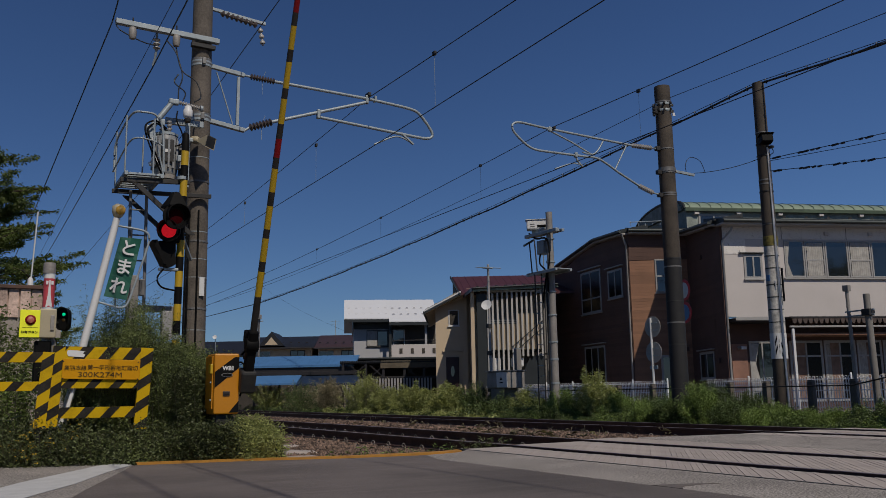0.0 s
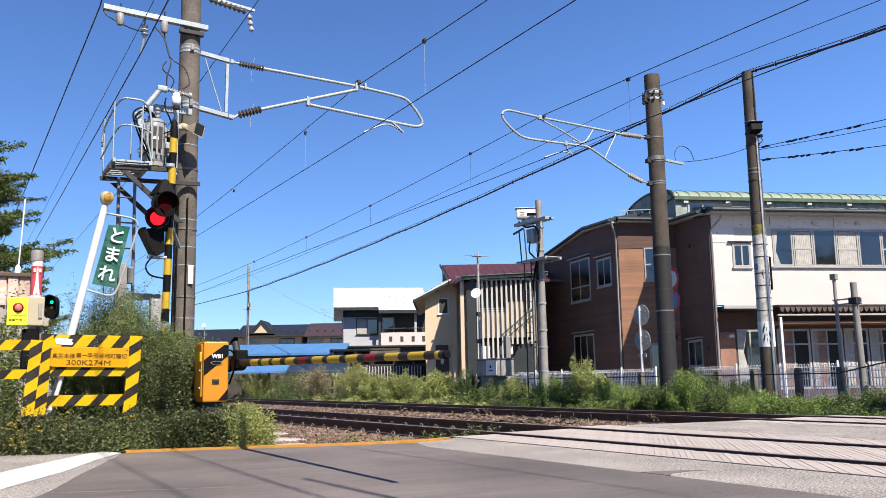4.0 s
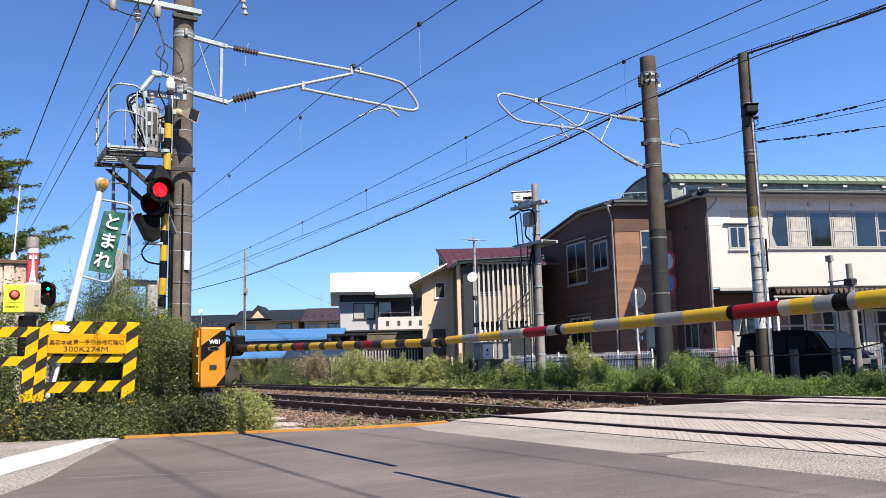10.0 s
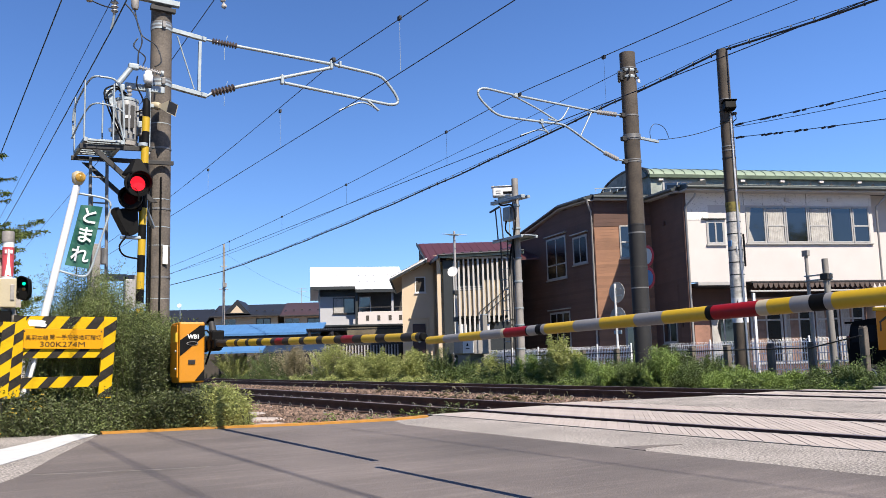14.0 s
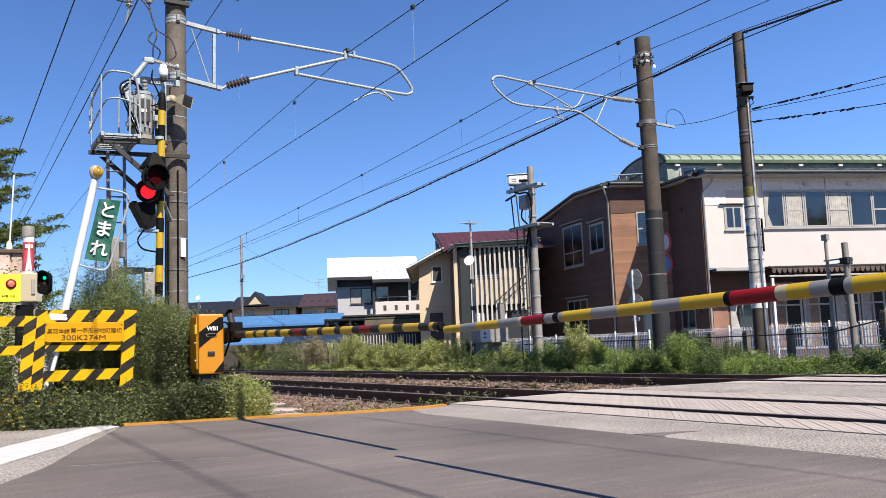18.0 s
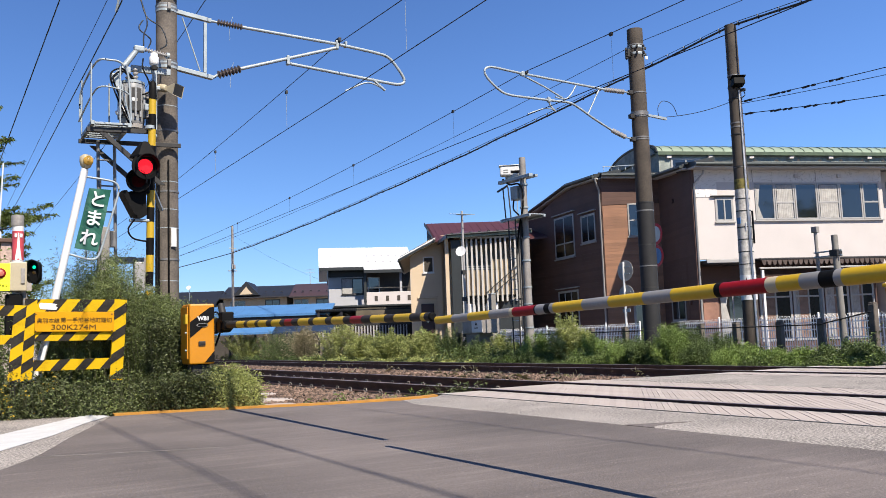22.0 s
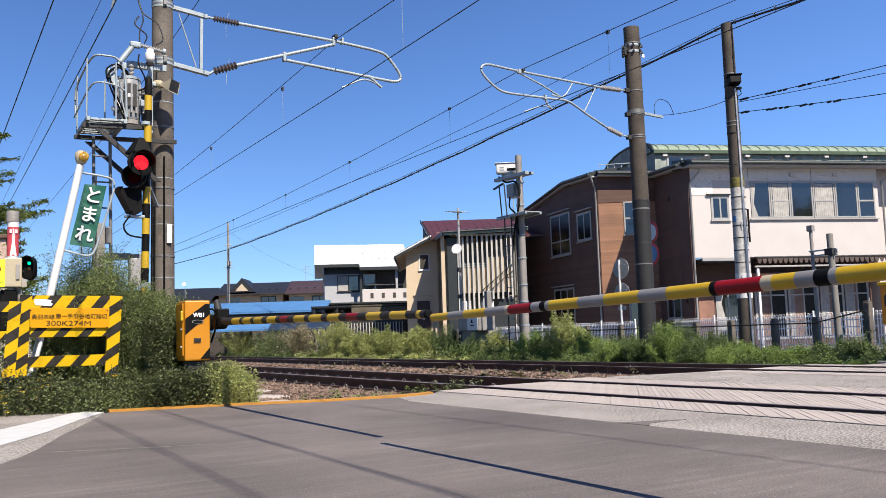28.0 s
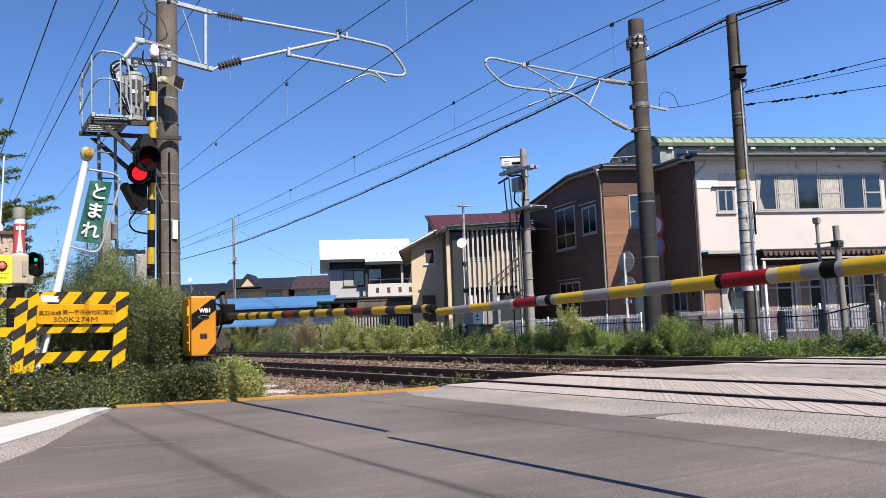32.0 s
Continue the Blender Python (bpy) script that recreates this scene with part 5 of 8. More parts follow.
drape(kg, MG, 5.32, 5.62, 0.25, 2.24, -0.02)
drape(kg, MG, 6.35, 6.66, 0.25, 2.24, -0.02)
drape(kg, MG, 3.98, 4.2, 0.25, 2.24, -0.02)
window(kg, MG, 1.08, 2.063, 0.1, 2.3, FRAME, 2, True, None, sill=False)
part("curtain", prism(B(), [MG @ Vector(p) for p in ((1.134, -0.02, 2.2), (1.461, -0.02, 2.2), (1.297, -0.02, 1.5), (1.537, -0.02, 0.5), (1.134, -0.02, 0.5))], MG.to_3x3() @ Vector((0, -0.003, 0))), CURTAIN, kg, "gathered pale curtain")
part("notice_board", box(B(), 0.4, 0.99, -0.05, 0, 0.7, 2.2, 0.01, MG), mat("reddish_brown_mottle", (0.26, 0.135, 0.095), 0.8, 0, 0.5, 1.3, 1.5), kg, "mottled reddish-brown panel by the entrance")
part("wall_lamp", box(B(), 0.62, 0.82, -0.35, -0.05, 2.0, 2.1, 0.02, MG), WHITE, kg, "white wall lamp")
downpipe(kg, MF, 7.643, -0.3, 6.25)
downpipe(kg, MF, 0.02, -0.3, 6.2)
FRONT |= set(kg.children_recursive)
# brown wings
WA, WB, WC, WD = (9.12, 30.05), (8.95, 33.7), (6.72, 33.9), (4.5, 40.8)
MA, MB, MC = frame_at(WB, WA), frame_at(WC, WB), frame_at(WD, WC)
LA, LB, LC = [(Vector(q) - Vector(p)).length for p, q in ((WB, WA), (WC, WB), (WD, WC))]
part("side_wall", prism(B(), [(WA[0], WA[1], -0.3), (WB[0], WB[1], -0.3), (WC[0], WC[1], -0.3), (WD[0], WD[1], -0.3), (9.1, 40, -0.3)], (0, 0, 6.4)), BROWN, kg, "brown side walls")
part("gable_wall", rings(B(), [[Vector((*WD, 5.9)), Vector((*WC, 5.9)), Vector((*WC, 6.85)), Vector((WC[0] * 0.5 + WD[0] * 0.5, WC[1] * 0.5 + WD[1] * 0.5, 6.75))], [Vector((WD[0] + 0.6, WD[1], 5.9)), Vector((*WC, 5.9)) + Vector((0.4, 0.2, 0)), Vector((*WC, 6.85)) + Vector((0.4, 0.2, 0)), Vector((WC[0] * 0.5 + WD[0] * 0.5 + 0.6, WC[1] * 0.5 + WD[1] * 0.5, 6.75))]]), BROWN, kg)
part("upper_wall", prism(B(), [(WB[0], WB[1], 6.1), (WC[0], WC[1], 6.1), (WC[0], WC[1], 6.8), (WB[0], WB[1], 6.7)], (0.5, 0.35, 0)), BROWN, kg)
part("upper_wall", prism(B(), [(WA[0], WA[1], 6.1), (WB[0], WB[1], 6.1), (WB[0], WB[1], 6.68), (WA[0], WA[1], 6.38)], (0.3, 0.4, 0)), BROWN, kg)
siding(kg, MC, LC, -0.3, 6.25, 6.85, 0.15, BROWN)
siding(kg, MB, LB, 5.7, 6.85, 6.75, 0.15, BROWN)
siding(kg, MB, LB, -0.3, 5.68, 5.68, 0.115, WOOD, "wood_board")
siding(kg, MA, LA, -0.3, 6.7, 6.4, 0.15, BROWN)
U = lambda s: LC - s - 0.15
MCo = MC @ Matrix.Translation((0, -0.032, 0))
MBo = MB @ Matrix.Translation((0, -0.032, 0))
MAo = MA @ Matrix.Translation((0, -0.032, 0))
window(kg, MCo, U(4.1), U(2.25), 3.92, 5.74, FRAME, 2, True, 4.55, glass=(DARK_GLASS,))
window(kg, MCo, U(1.62), U(0.4), 4.34, 5.5, FRAME, 2, False, None, glass=(DARK_GLASS,))
window(kg, MCo, U(4.0), U(2.13), 0.6, 2.52, FRAME, 3, False, None, glass=(DARK_GLASS,))
for a, b, z in ((4.2, 2.15, 5.82), (1.72, 0.3, 5.58), (4.1, 2.03, 2.6)):
    part("window_hood", box(B(), U(a), U(b), -0.12, 0, z, z + 0.04, 0.006, MCo), FRAME, kg)
window(kg, MBo, 0.97, 1.82, 4.4, 5.71, FRAME, 1, False, 5.04)
window(kg, MBo, 1.0, 1.72, -0.1, 1.97, FRAME, 2, False, None)
window(kg, MAo, LA - 2.75, LA - 1.2, 1.0, 2.0, FRAME, 2, False, None)
part("window_hood", box(B(), LA - 2.85, LA - 1.1, -0.12, 0, 2.05, 2.09, 0.006, MAo), FRAME, kg)
for mm, x, z in ((MCo, LC - 0.25, 2.75), (MAo, LA - 2.0, 5.4), (MAo, LA - 0.7, 1.55), (MBo, 1.95, 2.1)):
    part("wall_vent", box(B(), x, x + 0.14, -0.08, 0, z, z + 0.16, 0.02, mm), BROWN, kg)
downpipe(kg, MC, LC - 0.08, -0.3, 6.75)
# eaves and roofs
SOFFIT = mat("pale_soffit", (0.38, 0.365, 0.35), 0.6, 0, 0.9, 1.05, 2, 40, 0.05)
GUTTER = mat("grey_gutter", (0.05, 0.06, 0.057), 0.5, 0.1, 0.8, 1.15, 3, 40, 0.05)


def eave(pts, over=0.45, h=0.14):
    bm = B()
    loops = []
    for i, p in enumerate(pts):
        p = Vector(p)
        d = Vector(pts[min(i + 1, len(pts) - 1)]) - Vector(pts[max(i - 1, 0)])
        out = Vector((d.y, -d.x, 0)).normalized()
        loops.append([p + out * over, p + out * over + Vector((0, 0, h)), p - out * 0.9 + Vector((0, 0, h + 0.25)), p - out * 0.9])
    rings(bm, loops)
    lip = [loop[0].lerp(loop[1], 0.35) + (loop[0] - loop[3]).normalized() * 0.045 for loop in loops]
    part("gutter", tube(B(), lip, 0.055, 8), GUTTER, kg, "grey eaves gutter")
    drop = Vector((0, 0, 0.06))
    under = [[a + (b - a).normalized() * (over - 0.03) - drop, a + (b - a).normalized() * (over - 0.03) - drop * 0.05, a - drop * 0.05, a - drop] for a, b in ((Vector(p), loop[0]) for p, loop in zip(pts, loops))]
    part("soffit_board", rings(B(), under), SOFFIT, kg, "pale soffit board")
    return part("eave", bm, FASCIA, kg, "dark grey metal eave")


eave([(*WD, 6.15), (5.4, 38.5, 6.62), (5.98, 36.5, 6.9), (*WC, 6.8)], 0.3)
eave([(*WC, 6.8), (*WB, 6.7)], 0.35)
eave([(*WB, 6.66), (*WA, 6.36)], 0.3)
bar(kg, "snow_rail", (6.75, 33.6, 7.18), (8.2, 33.4, 7.18), 0.03, 0.03)
for i in range(6):
    bar(kg, "snow_rail_post", (6.8 + i * 0.28, 33.6 - 0.03 * i, 7.02), (6.8 + i * 0.28, 33.6 - 0.03 * i, 7.2), 0.02, 0.02)
SIDE = set(kg.children_recursive)
eave([(9.0, 30.0, 6.33), (16.0, 30.0, 6.33), (30.0, 30.0, 6.33)], 0.55, 0.14)
part("flat_roof", prism(B(), [(8.9, 29.9, 6.46), (30, 29.9, 6.46), (30, 36, 6.6), (10.2, 36, 6.6)], (0, 0, 0.06)), FASCIA, kg)
part("gutter", box(B(), 9.0, 30, 29.36, 29.46, 6.36, 6.42, 0.02), FASCIA, kg, "dark rain gutter")
for i in range(12):
    x = 9.6 + i * 0.85
    part("snow_guard", prism(B(), [(x, 29.6, 6.52), (x + 0.16, 29.6, 6.52), (x + 0.12, 29.6, 6.6), (x + 0.06, 29.6, 6.6)], (0, 0.02, 0)), DARK_STEEL, kg)
PALE_GREEN = mat("pale_green_wall", (0.238, 0.266, 0.238), 0.8)
# vaulted roof
arcp = [Vector((9.75, 36.5 - 2.6 * math.cos(radians(a)), 7.74 + 0.63 * math.sin(radians(a)))) for a in range(0, 181, 15)]
part("vaulted_roof", prism(B(), arcp, (15.8, 0, 0)), GREEN_ROOF, kg, "green vaulted metal roof")
part("roof_edge", tube(B(), [p + Vector((-0.03, 0, 0.02)) for p in arcp], 0.06, 6), FASCIA, kg, "dark roof verge")
part("gable_end", prism(B(), [Vector((9.74, 36.5 + (p.y - 36.5) * 0.93, 7.74 + (p.z - 7.74) * 0.93)) for p in arcp], (-0.05, 0, 0)), PALE_GREEN, kg, "pale green gable wall")
# darker copy of the roof green, the seams' shading put into colour
SEAM_GREEN = mat("painted_seam_shade", (0.085, 0.115, 0.078), 0.5)
for i in range(36):
    x = 9.95 + i * 0.45
    ribs = [Vector((x, 36.5 - 2.615 * math.cos(radians(a)), 7.74 + 0.64 * math.sin(radians(a)))) for a in (3, 18, 33, 48, 63, 78, 90)]
    part("roof_seam", rings(B(), [[p, p + Vector((0.026, 0, 0)), p + Vector((0.02, -0.012, 0.016)), p + Vector((0.006, -0.012, 0.016))] for p in ribs]), SEAM_GREEN, kg)
for i in range(9):
    part("eave_bracket", box(B(), 10.1 + i * 1.8, 10.3 + i * 1.8, 33.82, 33.94, 7.52, 7.63, 0.01), WALL_WHITE, kg, "white eave bracket")
part("roof_fascia", box(B(), 9.7, 27, 33.78, 33.89, 7.64, 7.79, 0.01), mat("dark_green_fascia", (0.0648, 0.0936, 0.054), 0.5), kg, "dark green fascia")
part("clerestory_wall", box(B(), 9.8, 27, 33.95, 39.0, 6.2, 7.73), PALE_GREEN, kg, "pale green clerestory wall")
window(kg, frame_at((9.8, 33.95), (25, 33.95)), 0.5, 1.8, 6.9, 7.55, FRAME, 2, False, None, sill=False)
# the white wing is turned from the brown ones to fit the camera's view
FRONT |= set(kg.children_recursive) - SIDE
TURNED = Matrix.Translation((9.15, 30, 0)) @ Matrix.Rotation(radians(10), 4, "Z") @ Matrix.Translation((-9.15, -30, 0))
for o in kg.children_recursive:
    o.data.transform(Matrix.Translation((0.18, 0, 0)) @ (TURNED if o in FRONT else Matrix.Identity(4)))
settle(kg, (11.18, 34, -0.28), 1.12)

# beige house with a red roof, and its slatted stair screen
MAROON_TRIM = mat("dark_red_trim", (0.045, 0.018, 0.018), 0.5)
yh = thing("house", Matrix.Identity(4), "beige two-storey house with a red metal roof", "house", "houses")
part("front_wall", box(B(), -1.0, 0.6, 44.0, 52, -0.3, 5.2), BEIGE, yh)
part("gable", prism(B(), [(-1.0, 44.0, 5.15), (0.6, 44.0, 5.15), (0.6, 44.0, 5.6), (0.1, 44.0, 5.75)], (0, 5, 0)), BEIGE, yh)
part("side_bay", box(B(), 0.604, 1.25, 44.3, 52, -0.3, 5.95), BEIGE, yh)
part("pillar", box(B(), 0.74, 0.92, 41.2, 41.4, -0.3, 5.45, 0.01), BEIGE, yh, "beige pillar under the eave")
part("wall", box(B(), 1.254, 6.5, 46, 52, -0.3, 5.6), CREAM_WALL, yh, "cream side wall behind the screen")
part("porch_recess", box(B(), -0.62, 0.3, 43.97, 44.0, 0.0, 2.72, 0.01), BEIGE, yh, "recessed porch wall")
part("porch_lintel", box(B(), -0.66, 0.34, 43.9, 44.0, 2.724, 2.8, 0.008), BEIGE, yh)
part("front_door", box(B(), -0.5, 0.15, 43.9, 43.96, 0.2, 2.45, 0.02), mat("dark_red_door", (0.0351, 0.0126, 0.0111), 0.5), yh, "dark red front door")
part("door_glass", lathe(B(), [(0.09, 0), (0.09, 0.01)], pose(-0.17, 43.89, 1.75, 90, 0, 0) @ Matrix.Diagonal((1, 3, 1, 1)), 14), GLASS, yh)
window(yh, frame_at((-1, 44), (0.6, 44)), 0.66, 1.2, 4.02, 4.84, WHITE, 1, glass=(INTERIOR_SHADE,))
part("roof_slope", prism(B(), [(-1.5, 43.4, 4.67), (-1.5, 43.4, 4.84), (0.3, 43.4, 5.75), (0.3, 43.4, 5.55)], (0, 9, 0)), FASCIA, yh, "grey metal roof slope")
part("soffit", prism(B(), [(-1.5, 43.42, 4.64), (-1.5, 43.42, 4.665), (0.3, 43.42, 5.545), (0.3, 43.42, 5.52)], (0, 8.9, 0)), BEIGE, yh, "beige soffit boards")
part("roof_verge", prism(B(), [(-1.53, 43.36, 4.73), (-1.53, 43.36, 4.8), (0.32, 43.36, 5.74), (0.32, 43.36, 5.66)], (0, 0.05, 0)), WHITE, yh, "white verge board")
part("under_verge", prism(B(), [(-1.53, 43.365, 4.62), (-1.53, 43.365, 4.728), (0.32, 43.365, 5.658), (0.32, 43.365, 5.54)], (0, 0.05, 0)), FASCIA, yh, "dark under-board of the verge")
part("gutter", box(B(), -1.6, -1.51, 43.36, 52, 4.58, 4.74, 0.02), FASCIA, yh)
part("red_roof", prism(B(), [(0.28, 43.3, 5.5), (-0.2, 47.5, 6.9), (-0.1, 47.5, 7.0), (0.4, 43.3, 5.6)], (6.5, 0, 0)), RED_ROOF, yh, "red seamed metal roof")
part("red_roof_verge", prism(B(), [(0.26, 43.28, 5.48), (-0.25, 47.5, 6.9), (-0.25, 47.6, 7.05), (0.2, 43.28, 5.64)], (0.06, 0, 0)), FASCIA, yh, "dark verge of the red roof")
part("gable_side", prism(B(), [(-0.1, 44.2, 5.2), (-0.1, 47.5, 6.85), (-0.1, 51, 5.2)], (0.3, 0, 0)), BEIGE, yh)
for i in range(16):
    x = 0.55 + i * 0.4
    part("roof_seam", prism(B(), [(x, 43.3, 5.62), (x - 0.4, 47.5, 7.0), (x - 0.39, 47.5, 7.012), (x + 0.01, 43.3, 5.632)], (0.02, 0, 0)), RED_ROOF, yh)
FL, FR, BL, BR, HIP = Vector((0.86, 40.7, 5.5)), Vector((4.9, 40.9, 5.66)), Vector((0.47, 43.5, 5.5)), Vector((4.9, 44.7, 6.12)), Vector((1.7, 44.7, 6.12))
part("stair_roof", prism(B(), [FL, FR, BR, HIP], (0, 0, 0.05)), RED_ROOF, yh, "red metal roof over the stairs")
part("stair_roof_hip", prism(B(), [FL + Vector((-0.004, 0, 0)), HIP + Vector((-0.004, 0, 0)), BL], (0, 0, 0.05)), RED_ROOF, yh, "red metal hip")
TRIM = mat("pale_green_trim", (0.18, 0.225, 0.171), 0.5)
part("eave_trim", prism(B(), [FL + Vector((0, -0.05, -0.12)), FR + Vector((0, -0.05, -0.12)), FR + Vector((0, -0.05, 0.02)), FL + Vector((0, -0.05, 0.02))], (0, 0.05, 0)), TRIM, yh, "pale green eave trim")
part("gutter", tube(B(), [FL + Vector((-0.02, -0.1, 0.02)), FR + Vector((0, -0.1, 0.02))], 0.045, 8), FASCIA, yh, "dark rain gutter")
part("eave_trim", prism(B(), [FL + Vector((-0.05, -0.05, -0.12)), BL + Vector((-0.05, 0, -0.12)), BL + Vector((-0.05, 0, 0.06)), FL + Vector((-0.05, -0.05, 0.06))], (0.05, 0, 0)), MAROON_TRIM, yh, "dark red verge board")
for i in range(9):
    p = FL.lerp(FR, 0.06 + i * 0.11) + Vector((0, 0.5, 0.12))
    part("snow_guard", box(B(), p.x - 0.07, p.x + 0.07, p.y, p.y + 0.03, p.z - 0.02, p.z + 0.06), DARK_FRAME, yh)
part("stair_wall", box(B(), 1.26, 4.8, 43.2, 45.99, 4.9, 5.75), CREAM_WALL, yh)
part("downpipe", rod(B(), (0.93, 43.85, -0.3), (0.86, 43.85, 5.4), 0.05), WHITE, yh)
settle(yh, (2, 47, -0.28), 1.0)

scr = thing("slatted_screen", Matrix.Identity(4), "pale vertical slats screening an outside staircase", "screen")
part("corner_post", box(B(), 0.95, 1.37, 38.0, 38.3, -0.3, 4.98, 0.02), FASCIA, scr, "dark grey corner wall")
# grey lining added behind the slats in place of the stairwell's shade
part("back_wall", box(B(), 1.4, 4.3, 39.8, 40.2, -0.3, 5.0), STEEL_GREY, scr, "grey lining added for the stairwell's shade")
part("balustrade", box(B(), 1.38, 3.8, 38.14, 38.24, 2.5, 3.62, 0.01), CREAM_WALL, scr, "cream balustrade panel behind the slats")
part("balustrade", box(B(), 2.74, 3.48, 38.14, 38.24, 3.624, 4.07, 0.01), CREAM_WALL, scr, "cream balustrade panel behind the slats")
part("landing", box(B(), 1.38, 3.8, 38.245, 39.75, 2.4, 2.52, 0.01), DARK_STEEL, scr, "steel landing")
part("ceiling_board", box(B(), 1.4, 4.3, 38.3, 39.79, 5.1, 5.16, 0.01), FASCIA, scr)
for i in range(12):
    x = 1.4 + i * 0.213
    part("slat", box(B(), x, x + 0.085, 38.0, 38.1, (0.3 if i % 2 else 0.0) if i < 7 else 2.2, 4.97 + i * 0.014, 0.01), SLAT, scr)
for i in range(3):
    part("dark_slat", box(B(), 3.94 + i * 0.12, 3.99 + i * 0.12, 38.0, 38.06, -0.2, 5.1, 0.01), DARK_STEEL, scr)
for z in (3.66, 3.76):
    part("rail", box(B(), 1.38, 2.72, 38.14, 38.2, z, z + 0.05, 0.01), SLAT, scr)
part("rail", box(B(), 1.38, 4.3, 38.0, 38.16, 5.02, 5.1, 0.01), SLAT, scr)
for k in (0, 0.3):
    bar(scr, "stair_rail", (2.45, 37.95, 2.6 - k), (3.85, 37.95, 3.75 - k), 0.035, 0.035, DARK_STEEL)
for i in range(9):
    part("stair_tread", box(B(), 2.3 + i * 0.2, 2.6 + i * 0.2, 38.4, 39.4, 0.3 + i * 0.25, 0.35 + i * 0.25, 0.01), DARK_STEEL, scr)
part("sheet_cover", box(B(), 1.38, 1.95, 38.12, 38.3, 1.5, 2.15, 0.05), WHITE, scr, "white sheet")
part("sheet_cover", box(B(), 2.4, 2.95, 38.12, 38.3, 1.75, 2.15, 0.05), WHITE, scr, "white sheet")
# dark sheet added to darken the shaded space under the stair
part("stair_side", prism(B(), [(2.1, 38.12, -0.2), (3.85, 38.12, -0.2), (3.85, 38.12, 2.38), (3.2, 38.12, 2.1)], (0, 0.05, 0)), FASCIA, scr, "dark sheet for the shade under the outside stair")
settle(scr, (2.6, 39, -0.28), 1.08)

# white house
wh = thing("house", Matrix.Identity(4), "pale grey house with a white metal roof and balcony", "house", "houses")
part("wall", box(B(), -6.7, -1.0, 58.2, 66, -0.3, 5.5), GREY_WALL, wh)
part("lower_wall", box(B(), -6.72, -1.0, 58.16, 58.2, -0.3, 3.1), FASCIA, wh, "dark lower wall")
part("dark_upper_band", box(B(), -6.72, -4.35, 58.14, 58.2, 5.0, 5.5), FASCIA, wh)
# dark sheet stuck on the wall for the balcony's shade
part("recess", box(B(), -4.3, -1.2, 58.1, 58.2, 3.75, 5.35), INTERIOR_SHADE, wh, "dark sheet painted as the balcony's shade")
part("balcony", box(B(), -4.3, -1.2, 57.3, 57.42, 3.05, 3.9, 0.02), WALL_WHITE, wh, "white balcony parapet")
# the holes are flat plates in the same shade colour
for x in (-3.7, -2.95, -2.2, -1.5):
    part("parapet_hole", box(B(), x, x + 0.2, 57.28, 57.3, 3.3, 3.64), INTERIOR_SHADE, wh)
part("balcony_rail", box(B(), -4.3, -1.2, 57.3, 57.36, 4.15, 4.2, 0.01), DARK_FRAME, wh)
part("balcony_post", box(B(), -4.4, -4.22, 57.3, 57.5, 3.0, 5.4, 0.01), FASCIA, wh)
part("balcony_post", box(B(), -2.0, -1.85, 57.3, 57.45, 3.9, 5.4, 0.01), GREY_WALL, wh)
part("floor_band", box(B(), -6.75, -1.0, 57.25, 58.2, 2.95, 3.06, 0.01), FASCIA, wh)
window(wh, frame_at((-6.7, 58.2), (-1, 58.2)), 0.85, 2.32, 3.82, 4.92, DARK_FRAME, 2)
part("blind", box(B(), -5.8, -5.15, 58.17, 58.18, 3.88, 4.86), CURTAIN, wh)
window(wh, frame_at((-4.3, 58.1), (-1.2, 58.1)), 0.2, 1.0, 3.6, 4.95, WHITE, 1)
part("roof", prism(B(), [(-7.35, 57.3, 5.55), (-7.35, 61.5, 7.25), (-7.35, 61.6, 7.35), (-7.35, 57.3, 5.68)], (2.95, 0, 0)), WHITE_ROOF, wh, "white seamed metal roof")
part("roof", prism(B(), [(-4.39, 56.9, 5.3), (-4.39, 61.5, 7.24), (-4.39, 61.6, 7.34), (-4.39, 56.9, 5.44)], (3.4, 0, 0)), WHITE_ROOF, wh, "white seamed metal roof")
part("roof_back", prism(B(), [(-7.35, 61.5, 7.2), (-7.35, 66.5, 5.3), (-7.35, 66.5, 5.4), (-7.35, 61.6, 7.32)], (6.3, 0, 0)), WHITE_ROOF, wh)
part("fascia", box(B(), -7.35, -4.4, 57.26, 57.3, 5.4, 5.6), FASCIA, wh)
part("fascia", box(B(), -4.4, -1.0, 56.86, 56.9, 5.15, 5.36), FASCIA, wh)
for i in range(12):
    for y, z in ((58.2, 6.0), (59.5, 6.53)):
        part("snow_stop", box(B(), -7.1 + i * 0.5, -6.95 + i * 0.5, y, y + 0.04, z, z + 0.05), GREY_WALL, wh)
part("side_gable", prism(B(), [(-6.75, 57.6, 5.0), (-6.75, 57.6, 5.55), (-6.75, 61.5, 7.1), (-6.75, 65.5, 5.5), (-6.75, 65.5, 5.0)], (0.06, 0, 0)), FASCIA, wh)
ASKEW = Matrix.Translation((-7.35, 57.3, 0)) @ Matrix.Rotation(radians(7.3), 4, "Z") @ Matrix.Translation((7.35, -57.3, 0))
for o in wh.children_recursive:
    o.data.transform(ASKEW)
settle(wh, (-4, 62, -0.28), 1.0)

# carport and sheds
cp = thing("carport", Matrix.Identity(4), "low wooden carport with a corrugated brown roof", "carport")
part("roof", box(B(), -6.6, -0.9, 49.6, 53, 2.4, 2.5, 0.02), DARK_ROOF, cp)
for i in range(44):
    part("corrugation", rod(B(), (-6.55 + i * 0.13, 49.5, 2.52), (-6.55 + i * 0.13, 53, 2.54), 0.05, None, 6), DARK_ROOF if i < 18 else SOIL, cp)
